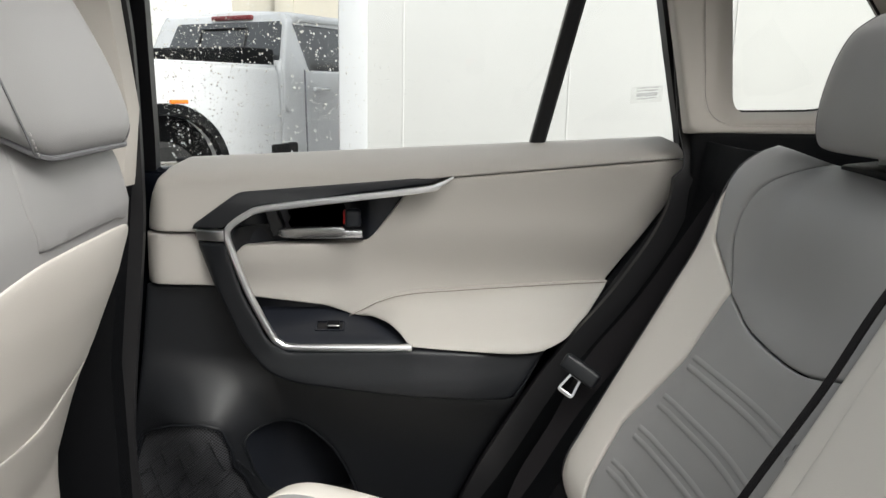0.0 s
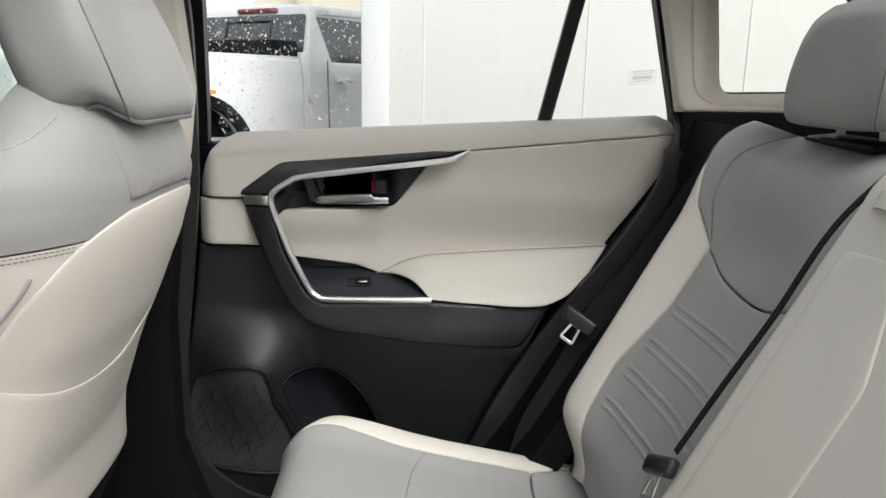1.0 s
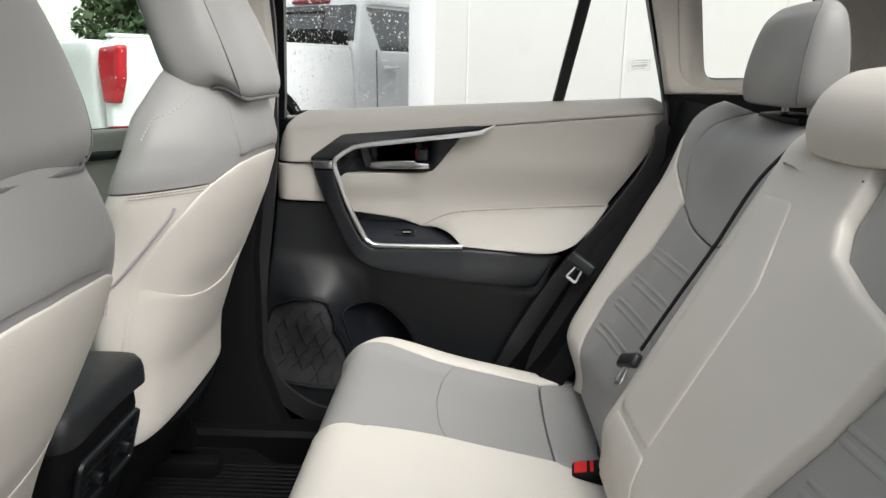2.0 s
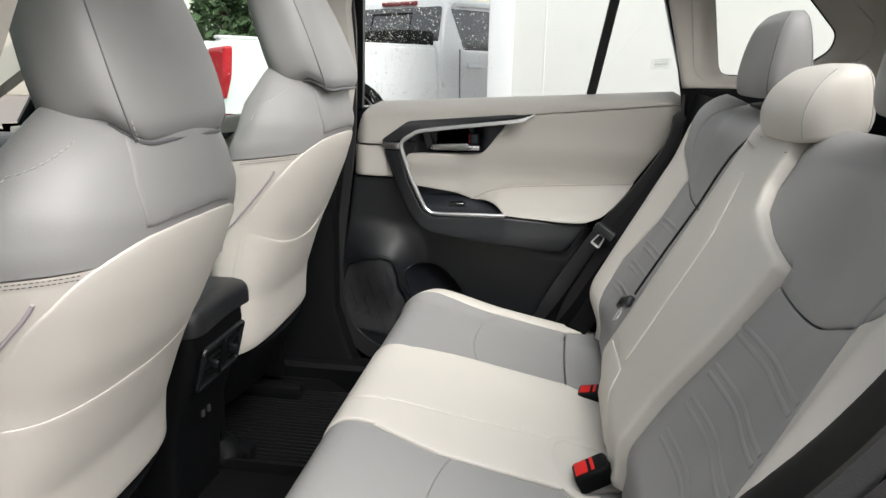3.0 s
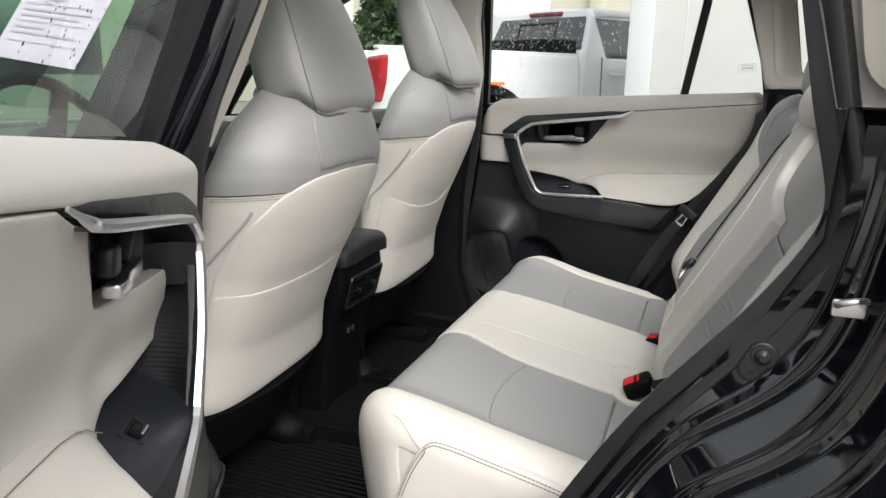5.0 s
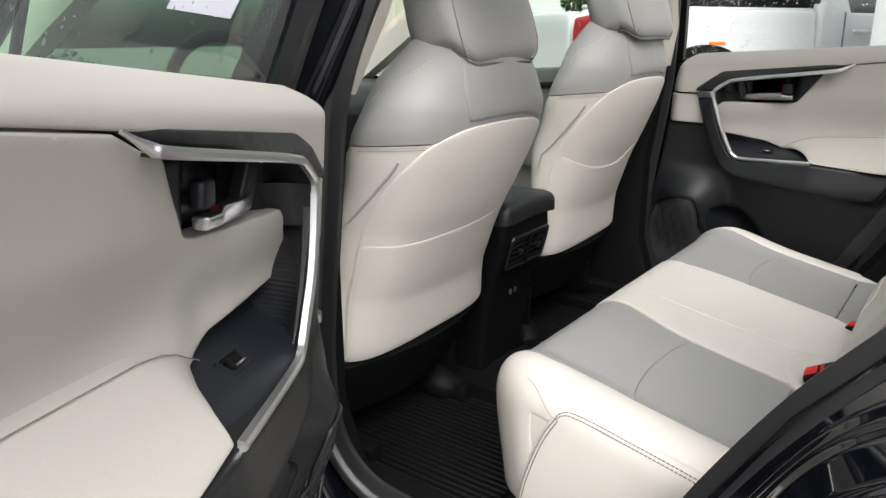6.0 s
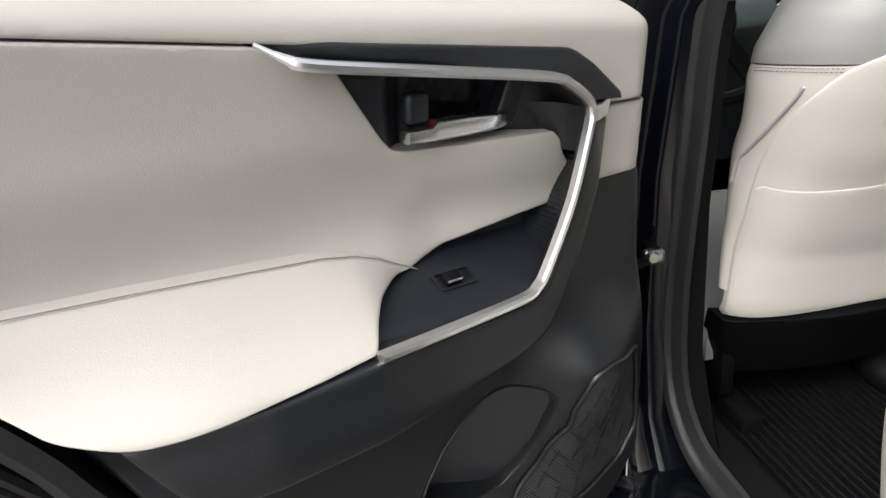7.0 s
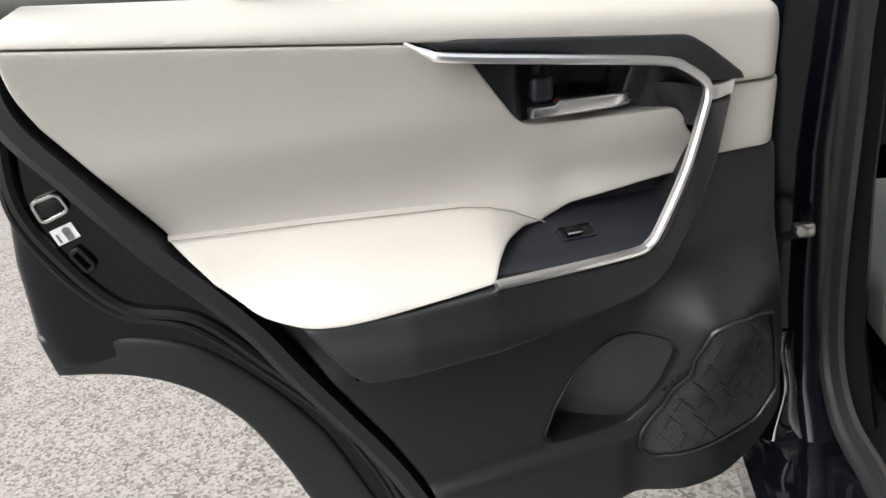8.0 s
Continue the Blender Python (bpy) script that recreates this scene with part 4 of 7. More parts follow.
    part("striker_loop", sweep(curve([(0.545, side * 0.765, 0.968), (0.540, side * 0.795, 0.978), (0.552, side * 0.806, 0.985), (0.566, side * 0.795, 0.984), (0.568, side * 0.765, 0.972)], 4), disc(0.0038, 8), (0, 0, 1)), CHROME, striker)
    # rear pillar trim with the quarter window, black lower trim
    qw = rounded([(0.622, 1.207), (0.573, 1.44), (0.77, 1.43), (0.885, 1.315), (0.88, 1.275), (0.80, 1.212)], [0.03, 0.03, 0.03, 0.02, 0.02, 0.05])
    qi = rounded([(0.550, 1.190), (0.510, 1.45), (0.80, 1.45), (0.94, 1.33), (0.935, 1.27), (0.84, 1.193)], [0.05, 0.03, 0.03, 0.02, 0.02, 0.05])

    def quarter(u, v, h, side=side):
        return Vector((u, side * (0.692 - 0.14 * (v - 1.16) - h), v))
    trim_edge = [(0.524, 1.176), (0.499, 1.275), (0.470, 1.38), (0.435, 1.50), (1.10, 1.47), (1.18, 1.35), (1.2, 1.178)]
    part("rear_pillar_trim", sheet(trim_edge, quarter, 0.02, 0.006, 0.02, holes=(qi,)), TRIM, body, "beige plastic rear pillar trim")
    frame_in = [quarter(p.x, p.y, -0.004, side) for p in qi]
    frame_out = [Vector((p.x, side * (0.80 - 0.30 * (p.y - 1.16)), p.y)) for p in qw]
    part("quarter_reveal", loft([[Vector((a.x + (b.x - a.x) * math.sin(f * math.pi / 2), a.y + (b.y - a.y) * (1 - math.cos(f * math.pi / 2)), a.z + (b.z - a.z) * math.sin(f * math.pi / 2))) for a, b in zip(frame_in, frame_out)] for f in np.linspace(0, 1, 9)], False), TRIM, body)
    part("quarter_gasket", sweep(frame_out, disc(0.003, 6), (0, side, 0), closed=True), RUBBER, body)
    pane = part("quarter_glass", sheet(qw, lambda u, v, h, side=side: Vector((u, side * (0.803 - 0.30 * (v - 1.16) + h), v)), 0.06, 0.001, 0.003), REARGLASS, body, "rain-spotted quarter glass")
    pane.visible_shadow = False
    low_edge = [(0.535, 1.178), (1.2, 1.184), (1.2, 0.45), (0.30, 0.45), (0.20, 0.48), (0.26, 0.61), (0.35, 0.765), (0.468, 0.91), (0.53, 1.03)]
    part("rear_side_trim", sheet(low_edge, lambda u, v, h, side=side: Vector((u, side * (0.688 - h), v)), 0.03, 0.008, 0.02, lift=lambda u, v: -0.06 * smooth(0.03, 0.14, (u - 0.35) * 0.79 - (v - 0.77) * 0.61) * (1 - smooth(1.0, 1.15, v))), BLACK, body, "black plastic side trim beside the seat")
    garnish = [(0.165, 0.49), (0.25, 0.61), (0.345, 0.77), (0.455, 0.915), (0.522, 1.03), (0.54, 1.13), (0.545, 1.168)]
    gl = curve(garnish, 6)
    rows = []
    for dx, dz, y in ((0.0, 0.0, 0.705), (0.012, -0.006, 0.690), (0.022, -0.012, 0.655), (0.026, -0.016, 0.60), (0.04, -0.02, 0.565), (0.09, -0.03, 0.55)):
        rows.append([mirror_y((p.x + dx, y, p.y + dz * 0.5), side) for p in gl])
    part("side_garnish", web(rows, 0.004), BLACK, body, "black plastic garnish beside the rear seat")
    # rear wheel in its arch
    part("wheel_arch_liner", sweep([Vector((1.0 + 0.40 * math.cos(a), side * 0.72, 0.36 + 0.40 * math.sin(a))) for a in np.linspace(-0.1, math.pi + 0.1, 20)], [(-0.19, -0.01), (0.19, -0.01), (0.19, 0.01), (-0.19, 0.01)], lambda i: (math.cos(-0.1 + i * (math.pi + 0.2) / 19), 0, math.sin(-0.1 + i * (math.pi + 0.2) / 19))), CARPET, body, "black felt wheel arch liner")
    hub = Matrix.Translation((1.0, side * 0.78, 0.345)) @ pose(0, 0, 0, -90 * side)
    tyre = part("rear_wheel", lathe([(0.0, -0.10), (0.24, -0.11), (0.31, -0.11), (0.345, -0.08), (0.345, 0.08), (0.31, 0.11), (0.24, 0.105), (0.235, 0.07), (0.0, 0.06)], hub, 32), TYRE, body, "black tyre")
    part("rim", lathe([(0.0, 0.085), (0.06, 0.085), (0.20, 0.07), (0.235, 0.095), (0.23, 0.06)], hub, 24), SILVER, tyre)
    # outer skin round the quarter window, front wing and wheel
    mid = Vector((0.75, 1.32))
    outer_hole = [(mid + (Vector((p.x, p.y)) - mid) * 1.10) for p in qw]
    part("rear_pillar_skin", sheet([(0.575, 1.03), (0.570, 1.20), (0.515, 1.47), (1.12, 1.48), (1.30, 1.34), (1.45, 1.06)], lambda u, v, h, side=side: Vector((u, side * (0.835 - 0.30 * (v - 1.16) + h), v)), 0.04, 0.006, 0.01, holes=(outer_hole,)), PAINT, body, "glossy black rear pillar")
    arch = [(-2.18 + 0.38 * math.cos(a), 0.36 + 0.38 * math.sin(a)) for a in np.linspace(0, math.pi, 16)]
    part("front_wing", sheet([(-1.44, 0.36), (-1.44, 1.0), (-1.62, 1.01), (-2.66, 0.90), (-2.72, 0.50), (-2.60, 0.36)][:4] + [(-2.72, 0.50), (-2.62, 0.36)] + arch[::-1], lambda u, v, h, side=side: Vector((u, side * (0.885 - 0.10 * max(0, -2.2 - u) + h), v)), 0.06, 0.01, 0.05), PAINT, body, "glossy black front wing")
    front = Matrix.Translation((-2.18, side * 0.78, 0.345)) @ pose(0, 0, 0, -90 * side)
    wheel_f = part("front_wheel", lathe([(0.0, -0.10), (0.24, -0.11), (0.31, -0.11), (0.345, -0.08), (0.345, 0.08), (0.31, 0.11), (0.24, 0.105), (0.235, 0.07), (0.0, 0.06)], front, 32), TYRE, body, "black tyre")
    part("rim", lathe([(0.0, 0.085), (0.06, 0.085), (0.20, 0.07), (0.235, 0.095), (0.23, 0.06)], front, 24), SILVER, wheel_f)
    # outer quarter skin and roof rail
    part("quarter_skin", sheet([(0.60, 1.04), (1.25, 1.08), (1.55, 1.06), (1.60, 0.5), (1.35, 0.45), (1.25, 0.68), (1.05, 0.78), (0.85, 0.74), (0.72, 0.70), (0.66, 0.82), (0.64, 0.95)], lambda u, v, h, side=side: Vector((u, side * (0.90 + h), v)), 0.06, 0.01, 0.03), PAINT, body)
    part("roof_rail", sweep(curve([(-1.05, side * 0.62, 1.30), (-0.7, side * 0.60, 1.47), (-0.3, side * 0.60, 1.53), (0.4, side * 0.60, 1.53), (1.1, side * 0.58, 1.49)], 6), [(-0.06, -0.02), (0.05, -0.03), (0.06, 0.03), (-0.03, 0.04)], (0, 0, 1)), PAINT, body)
    part("front_pillar", sweep([(-1.62, side * 0.70, 1.00), (-1.25, side * 0.66, 1.22), (-0.9, side * 0.61, 1.42)], [(-0.03, -0.04), (0.03, -0.04), (0.035, 0.03), (-0.03, 0.04)], (0, 0, 1)), TRIM, body, "beige windscreen pillar")
# unseen opening through headliner and roof, added to brighten the cabin
ADDED_SKYLIGHT = rounded([(-0.30, -0.46), (-0.30, 0.46), (1.00, 0.46), (1.00, -0.46)], 0.08)
part("headliner", sheet([(-0.95, -0.60), (-0.95, 0.60), (1.25, 0.58), (1.25, -0.58)], lambda u, v, h: Vector((u, v, 1.535 - 0.05 * (v / 0.6) ** 4 - 0.03 * ((u - 0.1) / 1.1) ** 4 - h)), 0.08, 0.01, 0.0, holes=(ADDED_SKYLIGHT,)), HEADLINER, body, "pale grey headliner")
part("roof_skin", sheet([(-1.0, -0.64), (-1.0, 0.64), (1.35, 0.60), (1.35, -0.60)], lambda u, v, h: Vector((u, v, 1.585 - 0.05 * (v / 0.6) ** 4 - 0.03 * ((u - 0.1) / 1.1) ** 4 + h)), 0.08, 0.01, 0.03, holes=(ADDED_SKYLIGHT,)), PAINT, body)
rp = part("added_roof_pane", sheet(ADDED_SKYLIGHT, lambda u, v, h: Vector((u, v, 1.578 + h)), 0.2, 0.001, 0.004), GLASS, body, "clear pane of an unseen roof opening added to light the cabin")
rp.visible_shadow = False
# door check strap on the pillar
check = part("door_check", sweep(curve([(-0.30, -0.875, 0.735), (-0.315, -0.83, 0.740), (-0.335, -0.785, 0.745), (-0.40, -0.76, 0.745)], 5), strap(0.016, 0.006), (0, 0, 1)), BLACK, body, "dark steel door check strap")
part("check_bracket", box((0.016, 0.032, 0.022), (-0.336, -0.782, 0.745), 0.005, None, 3), DARKSTEEL, check)
part("check_bolt", lathe([(0.0, 0.010), (0.007, 0.010), (0.009, 0.006), (0.009, 0.0)], Matrix.Translation((-0.325, -0.79, 0.750)) @ pose(0, 0, 0, 0, 90, 0), 8), STEEL, check)
# windscreen, tailgate, bulkhead
screen = part("windscreen", sheet([(-0.66, -0.98), (0.66, -0.98), (0.60, -0.0), (-0.60, 0.0)], lambda u, v, h: Vector((-0.92 + 0.75 * v, u, 1.51 + 0.50 * v)), 0.15, 0.001, 0.0), GREENGLASS, body, "green-tinted windscreen")
screen.visible_shadow = False
part("tailgate", sheet([(-0.62, 0.45), (0.62, 0.45), (0.60, 1.50), (-0.60, 1.50)], lambda u, v, h: Vector((1.42 - 0.25 * max(0, v - 1.0) - h, u, v)), 0.06, 0.01, 0.05, holes=([(-0.50, 1.12), (0.50, 1.12), (0.46, 1.42), (-0.46, 1.42)],)), TRIM, body, "beige tailgate trim")
rg = part("tailgate_glass", sheet([(-0.52, 1.10), (0.52, 1.10), (0.48, 1.44), (-0.48, 1.44)], lambda u, v, h: Vector((1.47 - 0.25 * max(0, v - 1.0) - h, u, v)), 0.15, 0.001, 0.0), PRIVACYGLASS, body)
rg.visible_shadow = False
part("tailgate_skin", sheet([(-0.84, 0.42), (0.84, 0.42), (0.82, 1.06), (0.62, 1.54), (-0.62, 1.54), (-0.82, 1.06)], lambda u, v, h: Vector((1.56 - 0.30 * max(0, v - 1.0) + h, u, v)), 0.06, 0.02, 0.04, holes=([(-0.60, 1.10), (0.60, 1.10), (0.52, 1.45), (-0.52, 1.45)],)), PAINT, body, "glossy black tailgate")
part("rear_bumper", box((0.16, 1.74, 0.30), (1.56, 0, 0.50), 0.05, None, 4), BLACK, body, "black rear bumper")
part("front_bumper", box((0.16, 1.62, 0.52), (-2.70, 0, 0.60), 0.06, None, 4), PAINT, body, "black front bumper")
part("cargo_floor", box((0.9, 1.25, 0.03), (0.98, 0, 0.62), 0.01), CARPET, body)
part("bulkhead", box((0.05, 1.4, 0.7), (-1.75, 0, 0.62), 0.02), BLACK, body)
# bonnet seen through the windscreen
part("bonnet", sheet([(-2.65, -0.72), (-2.65, 0.72), (-1.62, 0.78), (-1.62, -0.78)], lambda u, v, h: Vector((u, v, 1.02 - 0.10 * ((-1.62 - u) / 1.0) ** 2 - 0.05 * (v / 0.75) ** 4 + h)), 0.12, 0.03, 0.3), PAINT, body, "black painted bonnet")

# ---- rear bench ----
bench = thing("rear_bench_seat", "cream and grey leather rear bench seat with three headrests", "car seat")
CUSHION = curve([(0.43, 0.532), (0.263, 0.566), (0.07, 0.606), (-0.05, 0.634), (-0.098, 0.640), (-0.130, 0.626), (-0.147, 0.594), (-0.146, 0.54), (-0.132, 0.45), (-0.118, 0.36)], 10)
CUSHION = dense(CUSHION, 0.006, False)
ARC = [0.0]
for a, b in zip(CUSHION, CUSHION[1:]):
    ARC.append(ARC[-1] + (b - a).length)
FLANK, FLANK_R = 0.560, 0.040
ARC_X = [(-p.x, s) for p, s in zip(CUSHION, ARC) if s < 0.50]
ARC_X.sort()


def arc_of(x):
    return lerp_table(ARC_X, -x)


def cushion(s, y, h):
    """A point of the cushion's skin: s from the back round the front edge, y across and down the flanks, h above it."""
    k = min(len(ARC) - 2, max(0, int(np.searchsorted(ARC, s)) - 1))
    a, b = CUSHION[k], CUSHION[k + 1]
    f = (s - ARC[k]) / (ARC[k + 1] - ARC[k])
    p, t = a.lerp(b, f), (b - a).normalized()
    w, sg = abs(y - 0.01), (1 if y > 0.01 else -1)
    turn = min(math.pi / 2, max(0.0, (w - FLANK) / FLANK_R))
    side = min(w, FLANK) + FLANK_R * math.sin(turn) + h * math.sin(turn)
    drop = FLANK_R * (1 - math.cos(turn)) + max(0.0, w - FLANK - FLANK_R * math.pi / 2)
    up = h * math.cos(turn) - drop
    return Vector((p.x + t.y * up + 0.05 * smooth(0.50, 0.62, w) * smooth(0.30, 0.55, s), 0.01 + sg * side, p.y - t.x * up))


def crown(s, y):
    """Soft crowns of the cushion."""
    w = abs(y - 0.02)
    side = 0.014 * smooth(0.47, 0.54, w) - 0.014 * smooth(0.55, 0.60, w)
    return side - 0.008 * math.exp(-((y + 0.33) / 0.12) ** 2) * (1 - smooth(0.30, 0.45, s)) - 0.008 * math.exp(-((y - 0.38) / 0.12) ** 2) * (1 - smooth(0.30, 0.45, s))


def cushion_panel(name, xy, mat, label="", rnd=0.0025, lift=0.0, skirt=0.012):
    loop = [(arc_of(x) if x > -0.0985 else 0.0, y) if x > -0.5 else (-x - 1.0, y) for x, y in xy]
    return part(name, sheet(loop, cushion, 0.0125, rnd, skirt, lambda s, y: crown(s, y) + lift), mat, bench, label)


FRONT = -1.0 - 0.80     # arc length 0.80 lies low on the front face
for sg in (1, -1):
    # inner and outer border of the seat insert; the right one mirrors the left
    Y = lambda y: y if sg == 1 else -y + 0.045
    seam = [(0.080, -0.182), (0.068, -0.22), (0.060, -0.28), (0.058, -0.335), (0.063, -0.40), (0.072, -0.45), (0.088, -0.488)]
    seam = [(x, Y(y)) for x, y in curve(seam, 4)]
    inner = lambda x: Y(-0.184 + 0.03 * smooth(0.07, -0.098, x))
    outer = lambda x: Y(-0.488 - 0.015 * smooth(0.07, -0.098, x))
    steps = (0.05, 0.02, -0.01, -0.035, -0.06, -0.08, -0.096)
    cushion_panel("front_insert", [(x, y) for x, y in seam] + [(x, outer(x)) for x in steps] + [(FRONT, outer(-0.1)), (FRONT, inner(-0.1))] + [(x, inner(x)) for x in reversed(steps)], GREY, "grey leather cushion insert")
    cushion_panel("seat_insert", [(x, y) for x, y in reversed(seam)] + [(0.266, Y(-0.184)), (0.266, Y(-0.488))], GREY, "grey leather cushion insert")
    cushion_panel("rear_insert", [(0.269, Y(-0.186)), (0.40, Y(-0.12)), (0.40, Y(-0.53)), (0.269, Y(-0.487))], GREY)
    edge = [(0.40, Y(-0.535)), (0.269, Y(-0.49)), (0.088, Y(-0.49))] + [(x, outer(x)) for x in steps] + [(FRONT, outer(-0.1)), (FRONT, Y(-0.622)), (-0.09, Y(-0.626)), (0.05, Y(-0.628)), (0.40, Y(-0.628))]
    cushion_panel("side_bolster", edge, CREAM, "cream leather side bolster", 0.0025, 0.0)
mid_seam = [(x, y) for x, y in curve([(0.40, -0.02), (0.225, -0.030), (0.078, -0.043), (-0.02, -0.052), (-0.06, -0.058), (-0.085, -0.062), (-0.097, -0.064)], 4)]
cushion_panel("middle_border", [(0.40, -0.115), (0.266, -0.181)] + [(0.08, -0.181)] + [(x, -0.181 + 0.03 * smooth(0.07, -0.098, x)) for x in (0.05, 0.02, -0.01, -0.035, -0.06, -0.08, -0.096)] + [(FRONT, -0.151), (FRONT, -0.090)] + list(reversed(mid_seam)), CREAM, "cream leather middle border", 0.003, 0.003)
cushion_panel("middle_panel", mid_seam + [(FRONT, -0.087), (FRONT, 0.196)] + [(x, 0.227 - 0.03 * smooth(0.07, -0.098, x)) for x in (-0.096, -0.08, -0.06, -0.035, -0.01, 0.02, 0.05)] + [(0.08, 0.229), (0.266, 0.229), (0.40, 0.165)], CREAM, "cream leather middle seat panel", 0.0025, 0.003)
# cushion core and its flanks
core = []
for y in (-0.575, -0.56, 0.0, 0.58, 0.595):
    core.append([cushion(s, y, -0.022) for s in np.linspace(0, ARC[-1] - 0.002, 40)] + [Vector((0.0, y, 0.34)), Vector((0.40, y, 0.36))])
part("cushion_core", loft(core), CREAM, bench)
TOP_Z = sorted((p.x, p.y) for p, a in zip(CUSHION, ARC) if a < 0.50)
for sg in (-1, 1):
    rim = [cushion(s, 0.01 + sg * (FLANK + FLANK_R * math.pi / 2 + 0.006), 0) for s in np.linspace(0.02, 0.80, 60)]
    loop = [(p.x, p.z) for p in rim] + [(-0.07, 0.352), (0.05, 0.35), (0.30, 0.42), (0.40, 0.47)]
    brink = lambda u, v: min(FLANK_R, max(0.0, v - lerp_table(TOP_Z, max(u, -0.09)) + FLANK_R - 0.012))
    flank = lambda u, v, h, sg=sg: Vector((u, 0.01 + sg * (FLANK + FLANK_R - 0.002 + h - FLANK_R + math.sqrt(FLANK_R ** 2 - (0.98 * brink(u, v)) ** 2)), v))
    part("cushion_flank", sheet(loop, lambda u, v, h, sg=sg: Vector((u, 0.01 + sg * (FLANK + FLANK_R - 0.002 + h), v)), 0.025, 0.002, 0.02), CREAM, bench, "cream leather cushion flank")
    arch = [(p.x, p.y) for p in curve([(0.40, 0.528), (0.36, 0.538), (0.23, 0.572), (0.117, 0.596), (0.035, 0.612), (0.008, 0.610), (-0.012, 0.585), (-0.032, 0.542), (-0.053, 0.475), (-0.064, 0.42), (-0.066, 0.36)], 6)]
    lower = part("flank_panel", sheet(arch + [(0.05, 0.355), (0.30, 0.425), (0.39, 0.47)], flank, 0.02, 0.003, 0.008, lambda u, v: 0.0025 + 0.008 * math.sin(math.pi * min(1, max(0, (v - 0.35) / 0.27)))), CREAM, bench, "cream leather flank panel with double stitching")
    for d in (0.004, 0.009):
        stitches([flank(x + 0.7 * d * (1 if x < 0.0 else 0), z - d, 0.0035 + 0.008 * math.sin(math.pi * min(1, max(0, (z - d - 0.35) / 0.27)))) for x, z in arch], lower, DARKTHREAD, 0.005, 0.002, 0.0008)
    part("corner_seam", sweep([cushion(s, 0.01 + sg * w, 0.001) for s, w in curve([(0.60, 0.545), (0.57, 0.56), (0.535, 0.585), (0.50, 0.612), (0.465, 0.626)], 6)], disc(0.0012, 5), (0, 0, 1)), THREAD, bench)
# backrest
BACK_X = lambda z: 0.535 * z
NB = Vector((-0.882, 0, 0.472))


def bolster(y, z):
    w = abs(y)
    t = smooth(0.56, 0.70, z) * (1 - (0.10 if y > 0 else 0.75) * smooth(0.95, 1.10, z))
    return (0.045 if y > 0 else 0.020) * smooth(0.46 if y > 0 else 0.515, 0.56 if y > 0 else 0.585, w) * t - 0.11 * smooth(0.556, 0.65, w) + (0.016 * smooth(0.98, 1.10, z) * smooth(0.25, 0.45, w) if y > 0 else 0.0) - 0.022 * math.exp(-((w - 0.345) / 0.10) ** 2) * smooth(0.55, 0.70, z) * (1 - smooth(0.98, 1.12, z))


def backrest(y, z, h):
    top = max(0.0, z - 1.10)
    return Vector((BACK_X(z) + 1.2 * top * top * 8 + 0.04 * smooth(0.67, 0.57, z), y, z - 0.9 * top * top * 4)) + NB * h


def back_panel(name, loop, mat, label="", lift=0.0, rnd=0.0028, skirt=0.02, parent=None):
    return part(name, sheet(loop, backrest, 0.016, rnd, skirt, lambda y, z: bolster(y, z) + lift), mat, parent or bench, label)


